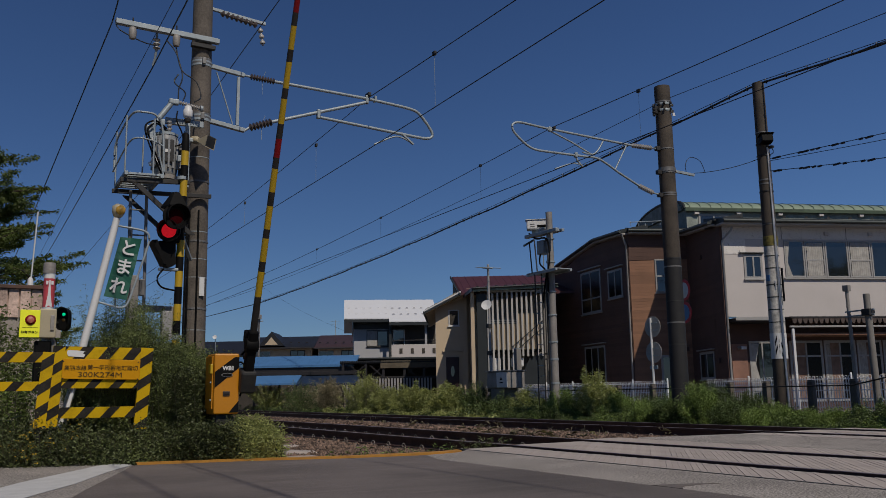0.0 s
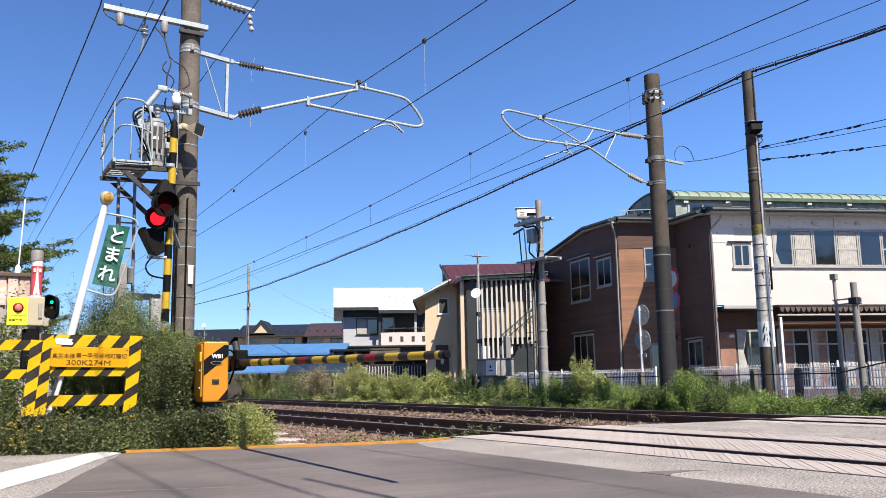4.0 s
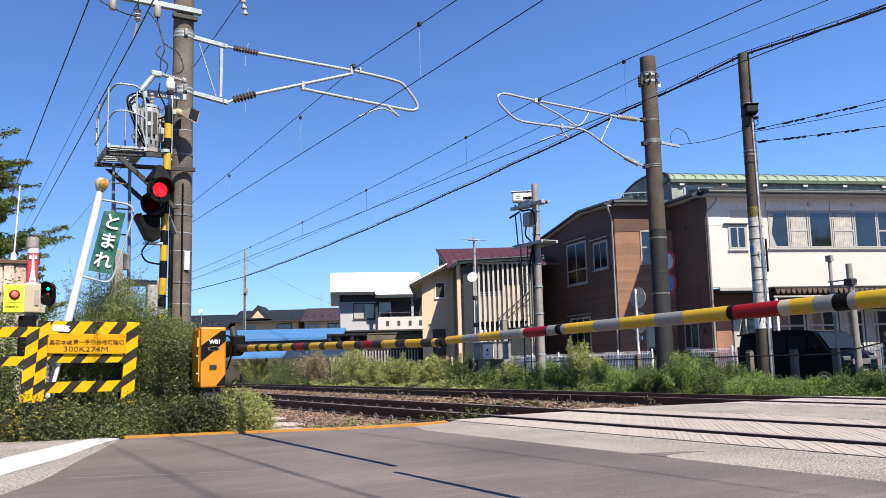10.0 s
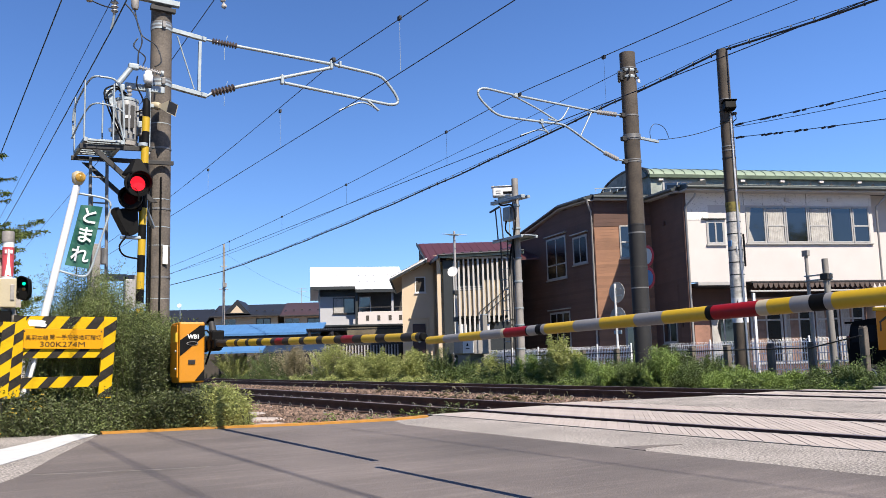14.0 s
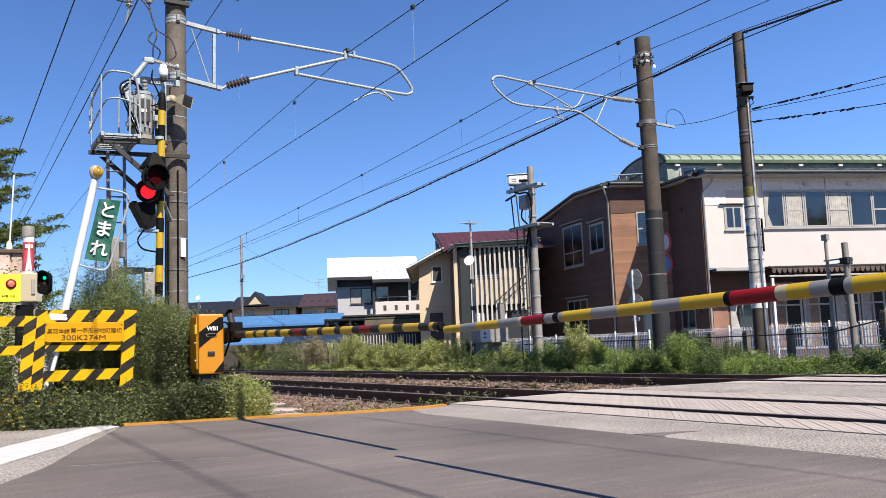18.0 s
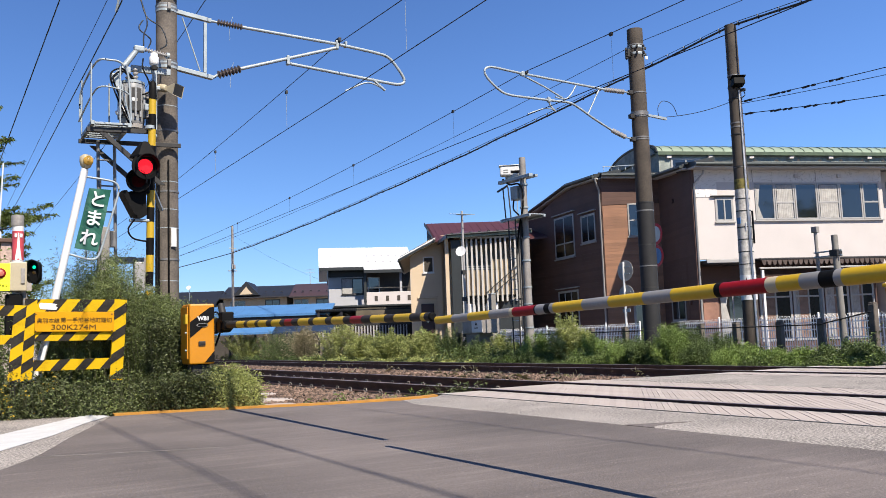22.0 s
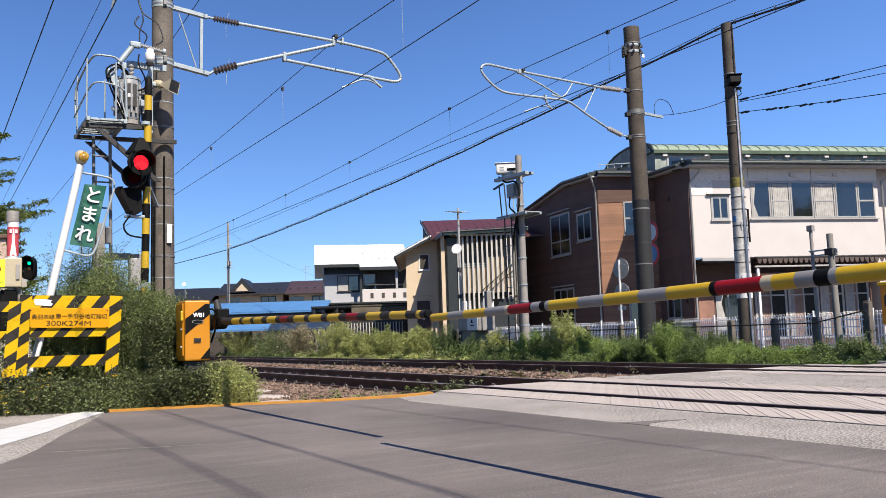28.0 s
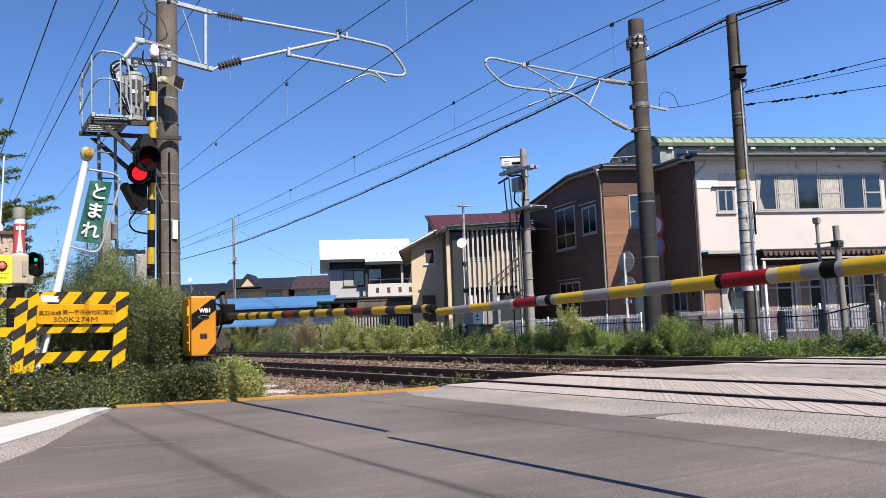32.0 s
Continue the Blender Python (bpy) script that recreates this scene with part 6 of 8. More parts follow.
part("fascia_board", box(B(), -4.3, -0.95, 49.52, 49.58, 2.12, 2.42, 0.01), mat("weathered_plywood", (0.111, 0.09, 0.0603), 0.85), cp, "weathered plywood board")
# wall coloured dark for the shade under the carport roof
part("back_wall", box(B(), -6.5, -1.0, 52.6, 52.9, -0.3, 2.4), INTERIOR_SHADE, cp)
for x in (-6.5, -5.2, -4.2, -3.0, -1.9, -1.1):
    part("post", box(B(), x, x + 0.14, 49.6, 49.74, -0.3, 2.4, 0.01), DARK_FRAME, cp)
for i in range(30):
    part("picket", box(B(), -6.4 + i * 0.17, -6.33 + i * 0.17, 49.55, 49.59, -0.2, 1.55, 0.004), GREY_WALL if i % 3 else SLAT, cp)
for x in (-5.6, -4.5, -2.6):
    for s in (-1, 1):
        bar(cp, "cross_brace", (x - 0.4 * s, 49.62, 1.6), (x + 0.4 * s, 49.62, 2.3), 0.07, 0.05, DARK_FRAME)
part("sill_beam", box(B(), -6.5, -1.0, 49.58, 49.62, 1.55, 1.66, 0.008), DARK_FRAME, cp)
settle(cp, (-3.7, 51, -0.28), 1.0)
sh = thing("shed", Matrix.Identity(4), "long dark shed under blue sheet roofs", "shed")
part("roof", prism(B(), [(-13.2, 50.2, 2.28), (-13.2, 53, 2.95), (-13.2, 53, 3.05), (-13.2, 50.2, 2.4)], (7.35, 0, 0)), BLUE, sh, "blue metal sheet roof")
part("lower_roof", prism(B(), [(-12.8, 47.0, 1.25), (-12.8, 48.6, 1.72), (-12.8, 48.6, 1.8), (-12.8, 47.0, 1.35)], (4.2, 0, 0)), BLUE, sh, "lower blue sheet roof")
part("lower_roof", prism(B(), [(-8.56, 47.0, 1.2), (-8.56, 48.6, 1.66), (-8.56, 48.6, 1.74), (-8.56, 47.0, 1.3)], (3.2, 0, 0)), mat("dark_blue_sheet", (0.015, 0.0301, 0.0603), 0.4), sh, "dark blue sheet roof")
for i in range(26):
    part("roof_rib", prism(B(), [(-13.1 + i * 0.28, 50.18, 2.4), (-13.1 + i * 0.28, 53, 3.05), (-13.1 + i * 0.28, 53, 3.062), (-13.1 + i * 0.28, 50.18, 2.412)], (0.03, 0, 0)), BLUE, sh)
# dark strip put in as the shadow below the eave
part("eave_shadow_board", box(B(), -13.2, -5.9, 50.3, 50.4, 1.9, 2.3), DARK_FRAME, sh)
# the shed wall's shade under the roof is put into its colour
part("wall", box(B(), -13.0, -6.0, 50.5, 53, -0.3, 2.3), INTERIOR_SHADE, sh)
part("beam", box(B(), -12.8, -5.5, 48.6, 48.7, 1.8, 2.0, 0.01), DARK_FRAME, sh)
for i in range(6):
    part("post", box(B(), -12.7 + i * 1.4, -12.58 + i * 1.4, 48.6, 48.72, -0.3, 1.85, 0.01), DARK_FRAME, sh)
settle(sh, (-9.5, 50, -0.28), 1.0)

# far row of houses
def far_house(x0, x1, y, ridge, eaves, roof, wall, label, dormer=None):
    h = thing("house", Matrix.Identity(4), label, "house", "far houses")
    part("wall", box(B(), x0 + 0.3, x1 - 0.3, y, y + 7, -0.3, eaves), wall, h)
    part("roof", prism(B(), [(x0, y - 0.6, eaves - 0.15), (x0, y + 3.5, ridge), (x0, y + 7.6, eaves - 0.15), (x0, y + 7.6, eaves - 0.3), (x0, y + 3.5, ridge - 0.18), (x0, y - 0.6, eaves - 0.3)], (x1 - x0, 0, 0)), roof, h)
    part("gutter", box(B(), x0, x1, y - 0.72, y - 0.6, eaves - 0.3, eaves - 0.18, 0.02), DARK_FRAME, h)
    n = max(2, int((x1 - x0) / 2.6))
    for i in range(n):
        c = x0 + (i + 0.5) * (x1 - x0) / n
        window(h, frame_at((x0, y), (x1, y)), c - x0 - 0.75, c - x0 + 0.75, eaves - 1.35, eaves - 0.45, DARK_FRAME if i % 2 else FRAME, 2)
        window(h, frame_at((x0, y), (x1, y)), c - x0 - 0.75, c - x0 + 0.75, eaves - 4.2, eaves - 2.6, FRAME, 2)
    if dormer:
        part("dormer", prism(B(), [(dormer - 1.3, y - 0.7, eaves), (dormer, y - 0.7, ridge + 0.25), (dormer + 1.3, y - 0.7, eaves)], (0, 4.2, 0)), roof, h, "dark gabled dormer")
        part("dormer_face", prism(B(), [(dormer - 0.65, y - 0.74, eaves + 0.1), (dormer, y - 0.74, ridge - 0.3), (dormer + 0.65, y - 0.74, eaves + 0.1)], (0, 0.04, 0)), CREAM_WALL, h)
    for i in range(int((x1 - x0) / 0.8)):
        part("snow_stop", box(B(), x0 + 0.3 + i * 0.8, x0 + 0.5 + i * 0.8, y + 0.5, y + 0.6, eaves + (ridge - eaves) * 0.27, eaves + (ridge - eaves) * 0.27 + 0.1), DARK_FRAME, h)
    settle(h, ((x0 + x1) / 2, y + 3.5, -0.28), 1.0)
    return h


MAROON = mat("maroon_roof", (0.0427, 0.0225, 0.0225), 0.55, 0, 0.85, 1.15, 1.5, 40, 0.1)
far_house(-20.9, -14.0, 86.5, 6.7, 5.55, DARK_ROOF, CREAM_WALL, "far cream house with a dark roof and dormer", -18.2)
far_house(-13.95, -9.5, 86.2, 6.75, 5.45, MAROON, BEIGE, "far beige house with a maroon roof")
far_house(-31.0, -21.6, 87.5, 6.4, 4.9, DARK_ROOF, GREY_WALL, "far grey house with a dark roof")
far_house(-44.0, -32.0, 96, 6.6, 5.0, DARK_ROOF, WALL_WHITE, "far pale house with a dark roof")
antenna = thing("roof_antenna", pose(0, 0, 0, 0, 0, TURN) @ Matrix.Translation((-12.4, 89.7, 6.5)), "thin television aerial on a maroon roof", "antenna")
part("mast", rod(B(), (0, 0, 0), (0, 0, 1.8), 0.03), GALV, antenna)
for z in (1.4, 1.7):
    part("element", rod(B(), (-0.5, 0, z), (0.5, 0, z), 0.02), GALV, antenna)
dish = thing("satellite_dish", pose(0, 0, 0, 0, 0, TURN) @ Matrix.Translation((-23.8, 86.0, 5.6)), "small white satellite dish on a roof edge", "dish")
part("bowl", lathe(B(), [(0.02, 0), (0.14, 0.02), (0.21, 0.05), (0.21, 0.06), (0.02, 0.02)], pose(0, -0.3, 0.9, 70, 0, 0), 18), WHITE, dish)
part("mast", rod(B(), (0, 0, -0.4), (0, 0, 0.9), 0.03), GALV, dish)

# weathered store at the road's left
st = thing("store_building", pose(-3.2, 17.5, -0.28), "weathered pale store with rusty sheet trim", "building")
PALE_BLOCK = mat("pale_block_wall", (0.331, 0.291, 0.251), 0.9, 0, 0.75, 1.1, 2, 30, 0.3, rnd=0.08)
RUST_SHEET = mat("rusty_sheet", (0.48, 0.35, 0.29), 0.75, 0, 0.5, 1.35, 3, 25, 0.2, rnd=0.15)
part("wall", box(B(), -3, 4.5, 0, 2.2, 0, 2.6), PALE_BLOCK, st)
part("upper_wall", box(B(), -3, 4.5, -0.01, 2.2, 2.604, 2.98), RUST_SHEET, st, "rusty sheet upper wall")
for i in range(40):
    part("sheet_rib", box(B(), -3 + i * 0.19, -2.83 + i * 0.19, -0.06 - 0.02 * (i % 2), -0.02, 2.46, 2.98, 0.008), RUST_SHEET, st)
part("roof", box(B(), -3.1, 4.62, -0.12, 2.3, 2.98, 3.05, 0.01), mat("brown_coping", (0.0806, 0.0401, 0.0251), 0.7), st)
for i in range(8):
    for k in range(6):
        part("block", box(B(), -1.5 + i * 0.76 + (k % 2) * 0.2, -0.78 + i * 0.76 + (k % 2) * 0.2, -0.02, 0.0, 0.2 + k * 0.38, 0.56 + k * 0.38, 0.005), PALE_BLOCK, st)
part("aerial", rod(B(), (4.2, 0.3, 3.0), (4.26, 0.3, 4.5), 0.014), WHITE, st, "thin white aerial")
part("aerial_foot", lathe(B(), [(0.05, 3.03), (0.05, 3.2), (0.02, 3.25)], pose(4.2, 0.3, 0), 10), WHITE, st)


# ---- far side of the tracks: poles, cabinets, fences ----
cpole = thing("detector_pole", pose(15.3, 21.05, 0), "grey steel pole carrying a white detector camera", "pole")
part("pole", rod(B(), (0, 0, -0.3), (0, 0, 6.05), 0.125, 0.1, 16), STEEL_GREY, cpole)
for z in (0.9, 1.6, 2.1, 2.9, 3.6, 4.5, 5.2):
    part("band", lathe(B(), [(0.135, z), (0.135, z + 0.04)], None, 16), GALV, cpole)
HM = pose(0.02, 0.62, 0, 0, 0, 55)
hd = part("detector_head", box(B(), -0.17, 0.17, -0.35, 0.35, 5.6, 5.9, 0.045, HM), WHITE, cpole, "white detector housing")
part("bracket", box(B(), -0.08, 0.14, 0.42, 0.82, 5.46, 5.61, 0.01), GALV, cpole)
part("sun_roof", box(B(), -0.2, 0.19, -0.38, 0.38, 5.9, 5.92, 0.01, HM), WHITE, hd)
part("dark_port", box(B(), -0.178, -0.17, -0.27, 0.02, 5.66, 5.74, 0, HM), BLACK, hd, "dark lens port")
for z in (5.68, 5.75):
    part("port_mark", box(B(), -0.176, -0.17, 0.1, 0.24, z, z + 0.025, 0, HM), BAND, hd)
bar(cpole, "arm", (-0.1, 1.1, 5.45), (-0.1, -0.55, 5.42), 0.14, 0.1)
bar(cpole, "arm", (0.1, 0.9, 5.45), (0.1, -0.55, 5.42), 0.1, 0.08)
part("junction_box", box(B(), -0.14, 0.14, 0.15, 0.5, 4.8, 5.22, 0.02), GALV, cpole)
for x in (-0.28, 0.25):
    bar(cpole, "platform_beam", (x, 0.85, 4.18), (x, -0.66, 4.2), 0.07, 0.06)
part("platform", box(B(), -0.32, 0.3, -0.66, 0.85, 4.22, 4.25, 0.01), GALV, cpole)
for y in (0.28, 0.55):
    part("rail_post", tube(B(), [(-0.3, y, 4.2), (-0.3, y + 0.1, 5.2)], 0.022), DARK_STEEL, cpole)
bar(cpole, "top_handle", (-0.3, 0.4, 5.24), (-0.3, 0.95, 5.14), 0.05, 0.05, DARK_STEEL)
part("rail_post", tube(B(), [(0.25, 0.75, 4.2), (0.25, 0.65, 5.25)], 0.018), GALV, cpole)
for y in (0.07, 0.42):
    part("ladder_rail", tube(B(), [(-0.3, y, -0.2), (-0.3, y, 4.2)], 0.022), DARK_STEEL, cpole)
for i in range(13):
    part("rung", rod(B(), (-0.3, 0.07, 0.2 + i * 0.31), (-0.3, 0.42, 0.2 + i * 0.31), 0.012, None, 6), GALV, cpole)
part("cable", tube(B(), smooth_path([(-0.05, 1.0, 5.55), (-0.15, 0.5, 5.3), (-0.15, 0.05, 5.25), (-0.16, -0.15, 5.0), (-0.16, -0.15, 4.5), (-0.15, 0.1, 3.9), (-0.14, 0.25, 3.3)], 6), 0.03), BLACK, cpole, "black cable")
part("cable", tube(B(), smooth_path([(-0.15, 0.3, 4.8), (-0.18, 0.3, 4.5), (-0.16, 0.0, 4.2), (-0.15, -0.05, 3.6)], 6), 0.025), BLACK, cpole, "black cable")
sp2 = thing("steel_post", pose(15.55, 21.6, -0.3), "slim dark steel post beside the detector pole", "pole")
part("post", rod(B(), (0, 0, 0), (0, 0, 4.4), 0.06), DARK_STEEL, sp2)
part("cap", lathe(B(), [(0.065, 4.4), (0.03, 4.44)], None, 10), DARK_STEEL, sp2)

cab = thing("relay_cabinet", pose(15.1, 23.75, 0), "grey relay cabinet on a concrete plinth", "cabinet")
part("body", box(B(), -0.25, 0.4, -0.84, 0.37, 0.8, 1.32, 0.02), STEEL_GREY, cab)
part("door", box(B(), -0.268, -0.25, -0.82, -0.2, 0.83, 1.3, 0.008), WHITE, cab, "white cabinet door")
# the cabinet's shaded side, put in as a grey panel on the front
part("door", box(B(), -0.268, -0.25, -0.18, 0.35, 0.83, 1.3, 0.008), STEEL_GREY, cab, "grey panel painted for the cabinet's shaded side")
part("roof", box(B(), -0.3, 0.45, -0.87, 0.4, 1.32, 1.36, 0.01), BAND, cab)
part("warning_label", prism(B(), [(-0.272, -0.55, 1.06), (-0.272, -0.41, 1.06), (-0.272, -0.48, 1.17)], (0.003, 0, 0)), BLACK, cab, "small black label")
part("door_mark", box(B(), -0.272, -0.268, -0.6, -0.38, 0.96, 0.99), BLACK, cab)
part("plinth", box(B(), -0.2, 0.35, -0.5, 0.25, -0.3, 0.8, 0.02), CONCRETE, cab)
wood_post = thing("sleeper_post", pose(15.68, 23.57, -0.3), "weathered grey wooden post by the cabinet", "post")
part("post", box(B(), -0.09, 0.09, -0.09, 0.09, 0, 2.35, 0.02), CONCRETE, wood_post)
part("cap", box(B(), -0.1, 0.1, -0.1, 0.1, 2.35, 2.38, 0.01), GALV, wood_post)

am = thing("antenna_pole", pose(15.35, 24.7, -0.3), "thin white aerial pole with a satellite dish", "antenna")
part("pole", rod(B(), (0, 0, 0), (0, 0, 5.25), 0.04), GREY_INSUL, am)
part("dish", lathe(B(), [(0.02, 0), (0.1, 0.01), (0.17, 0.05), (0.18, 0.06), (0.02, 0.02)], pose(-0.12, -0.06, 3.85, 70, 0, -50), 20), WHITE, am, "white satellite dish")
part("boom", rod(B(), (-0.1, -0.45, 5.05), (0.1, 0.5, 5.2), 0.02), GALV, am)
for i in range(5):
    part("element", rod(B(), (-0.25, -0.4 + i * 0.2, 5.08 + i * 0.03), (0.25, -0.4 + i * 0.2, 5.08 + i * 0.03), 0.012), GALV, am)
for z in (1.0, 2.2, 3.1):
    part("clamp_box", box(B(), -0.09, 0.05, -0.08, 0.08, z, z + 0.14, 0.01), DARK_STEEL, am)

# pole F: lamp, painted base, climbing straps
fl2 = thing("flood_lamp", pose(17.0, 14.35, 6.6), "small black flood lamp on a pole", "lamp")
part("body", box(B(), -0.14, 0.14, -0.38, -0.16, -0.08, 0.12, 0.02, pose(0, 0, 0, -12, 0, -30)), BLACK, fl2)
part("visor", box(B(), -0.17, 0.17, -0.42, -0.16, 0.122, 0.137, 0.004, pose(0, 0, 0, -12, 0, -30)), BLACK, fl2)
part("lead", tube(B(), smooth_path([(0.05, -0.2, -0.08), (0.1, -0.22, -0.22), (0.0, -0.17, -0.3)], 4), 0.012), BLACK, fl2, "black lamp lead")
part("bracket", box(B(), -0.05, 0.05, -0.3, 0.0, -0.14, -0.08, 0.01), DARK_STEEL, fl2)
pd = thing("pole_dressing", pose(17.0, 14.35, 0), "white and dark bands round a concrete pole", "pole wrap")
part("white_coat", lathe(B(), [(0.186, 1.62), (0.168, 4.05)], None, 20), mat("peeling_white_paint", (0.517, 0.497, 0.464), 0.8, 0, 0.45, 1.05, 6, 22, 0.3), pd, "peeling white paint")
part("yellow_moss", lathe(B(), [(0.17, 4.06), (0.172, 4.3)], None, 20), mat("yellow_lichen", (0.15, 0.125, 0.0301), 0.9, 0, 0.3, 1.3, 12, 40, 0.4), pd, "yellow lichen band")
part("notice_sheet", lathe(B(), [(0.189, 1.35), (0.189, 1.95)], None, 20), WHITE, pd, "white notice sheet")
for k in range(3):
    part("mark_bar", box(B(), -0.142, -0.136, -0.142, -0.136, 1.47 + k * 0.13, 1.55 + k * 0.13, 0, None), BLACK, pd)
for a0, a1 in ((196, 212), (238, 254)):
    tilt = 0.16 if a0 < 220 else -0.16
    for z in (1.42, 1.64):
        ring_pts = [[Vector((0.1905 * math.cos(radians(a)), 0.1905 * math.sin(radians(a)), z + dz + tilt * (a - a0) / (a1 - a0))) for a in (a0, (a0 + a1) / 2, a1)] for dz in (0, 0.11)]
        part("slanted_mark", rings(B(), ring_pts, close=False), BLACK, pd, "black slanted mark")
part("number_plate", box(B(), -0.14, -0.128, -0.14, -0.05, 3.0, 3.2, 0.002, pose(0, 0, 0, 0, 0, 8)), WHITE, pd, "small white plate")
part("plate_bar", box(B(), -0.146, -0.141, -0.11, -0.08, 3.06, 3.14, 0, pose(0, 0, 0, 0, 0, 8)), BLACK, pd)
part("small_plate", box(B(), -0.19, -0.175, -0.05, 0.05, 3.2, 3.35), BLUE, pd, "small blue plate")
for z in (2.2, 2.5, 2.8, 3.1, 3.5, 3.8, 4.6, 5.4, 6.3, 6.6):
    part("strap", lathe(B(), [(0.192 - z * 0.004, z), (0.192 - z * 0.004, z + 0.025)], None, 18), DARK_STEEL, pd)
part("conduit", tube(B(), [(-0.06, -0.21, -0.2), (-0.05, -0.19, 2.5), (-0.04, -0.17, 6.5)], 0.028), WHITE, pd, "pale conduit pipe")
part("cable_guard", box(B(), 0.02, 0.06, -0.25, -0.21, 2.7, 3.5, 0.01), BLACK, pd)

# dark sheets and bands round the lower part of the trackside mast
slv = thing("pole_sleeve", pose(14.4, 15.0, 0), "dark banded sheets round the lower part of a mast", "pole wrap")
SLEEVE = mat("matte_dark_grey", (0.018, 0.018, 0.0189), 0.7, 0, 0.8, 1.25, 3, 40, 0.2, spec=0.3)
for k in range(4):
    za, zb = -0.29 + k * 1.0, 0.7 + k * 1.0
    ra, rb = (0.2 - 0.013 * (z + 0.3) / 8.2 + 0.005 for z in (za, zb))
    part("sleeve_sheet", lathe(B(), [(ra, za), (rb, zb)], None, 28), SLEEVE, slv)
    part("sleeve_band", lathe(B(), [(rb + 0.004, zb - 0.02), (rb + 0.004, zb + 0.008)], None, 28), DARK_STEEL, slv)

# two slim posts joined by a bar
tp = thing("twin_posts", pose(16.2, 11.6, -0.3), "two slim grey steel posts joined by a bar", "post")
part("post", rod(B(), (0, 0.2, 0), (0, 0.22, 2.95), 0.04, 0.036, 12), STEEL_GREY, tp)
part("post", rod(B(), (0, -0.27, 0), (0, -0.22, 2.85), 0.072, 0.065, 14), CONCRETE, tp)
part("cap", box(B(), -0.05, 0.05, 0.15, 0.29, 2.95, 3.08, 0.01), STEEL_GREY, tp)
for z in (2.42, 2.52):
    bar(tp, "bar", (-0.02, 0.28, z), (-0.02, -0.38, z), 0.03, 0.03)
part("clamp", box(B(), -0.09, 0.09, -0.32, -0.13, 2.4, 2.54, 0.01), DARK_STEEL, tp)

# round road signs
ss = thing("road_sign", pose(17.2, 18.95, -0.3), "two round grey road signs seen from behind on a white post", "road sign", "road signs")
SIGN_BACK = mat("weathered_sign_back", (0.331, 0.317, 0.295), 0.7, 0.1, 0.85, 1.1, 5, 50, 0.05)
part("post", rod(B(), (0, 0, 0), (0, 0, 3.0), 0.035, None, 10), WHITE, ss)
for z in (2.75, 2.03):
    d = part("disc", lathe(B(), [(0.3, 0), (0.3, 0.012)], pose(0.03, -0.05, z, 0, -90, 4), 28), SIGN_BACK, ss, "grey back of a round sign")
    for k in (-0.1, 0.1):
        bar(ss, "fixing_rail", (0.0, -0.25, z + k), (0.0, 0.15, z + k), 0.02, 0.03)
part("small_plate", box(B(), -0.01, 0.01, -0.2, 0.12, 1.55, 1.65, 0.004), GALV, ss)
SIGN_RED = mat("red_sign_sheet", (0.5, 0.012, 0.02), 0.45, 0, 0.85, 1.1, 5, 60, 0.04)
s3 = thing("road_sign", pose(17.02, 17.48, -0.3), "round no-parking signs with red rims on a grey post", "road sign", "road signs")
part("post", rod(B(), (0, 0.08, 0), (0, 0.08, 4.2), 0.035, None, 10), GREY_INSUL, s3)
for z, inner in ((3.62, WHITE), (3.02, BLUE)):
    mm = pose(0, -0.1, z, 0, -90, -8)
    part("disc", lathe(B(), [(0.3, 0), (0.3, 0.012)], mm, 28), SIGN_RED, s3, "red-rimmed round sign")
    part("sign_face", lathe(B(), [(0.22, 0.013), (0.22, 0.016)], mm, 28), inner, s3)
    part("sign_face", lathe(B(), [(0.22, -0.004), (0.22, -0.001)], mm, 28), inner, s3)

# concrete boundary posts with sagging cables
cpst = thing("boundary_post", pose(16.2, 15.2, -0.3), "short weathered concrete boundary post", "post", "boundary posts")
part("post", box(B(), -0.07, 0.07, -0.07, 0.07, 0, 1.1, 0.02), POLE_PALE, cpst)
part("cap", box(B(), -0.06, 0.06, -0.06, 0.06, 1.1, 1.13, 0.015), POLE_PALE, cpst)
for y in (14.12, 12.9, 11.85, 16.5, 17.9, 19.3, 20.7, 22.2, 25.5, 27, 28.5, 30, 32, 34, 36, 38):
    copy_thing(cpst, pose(16.2 if y < 24 else 15.6, y, -0.3))
copy_thing(cpst, pose(16.2, 10.65, -0.02))
bc = thing("boundary_cable", pose(16.12, 0, 0), "dark pipe rail along the boundary posts", "rail")
part("pipe", tube(B(), [(0, 23, 0.7), (0, 11.85, 0.7), (0, 10.65, 0.92)], 0.016), SLEEVE, bc)

# white mesh fence, one panel an object
FENCE_X = 21.5
WHITE_FENCE = mat("white_fence_paint", (0.76, 0.75, 0.74), 0.5, 0, 0.88, 1.03, 5, 50, 0.05)
fp = thing("mesh_fence_panel", pose(FENCE_X, 14, -0.28), "white welded mesh fence panel with looped top", "fence", "fence panels")
bm = B()
for i in range(21):
    rod(bm, (0, i * 0.084, 0.06), (0, i * 0.084, 1.2), 0.017, None, 4)
part("mesh_panel", bm, WHITE_FENCE, fp)
for z in (0.12, 0.38, 0.62, 0.85, 1.04, 1.16):
    part("mesh_rail", rod(B(), (0, 0, z), (0, 1.77, z), 0.013, None, 5), WHITE_FENCE, fp)
bm = B()
tube(bm, [(0, i * 0.118 + dy, dz) for i in range(15) for dy, dz in ((0, 1.16), (0.015, 1.25), (0.075, 1.25), (0.09, 1.17))], 0.008, 4)
part("looped_top", bm, WHITE_FENCE, fp)
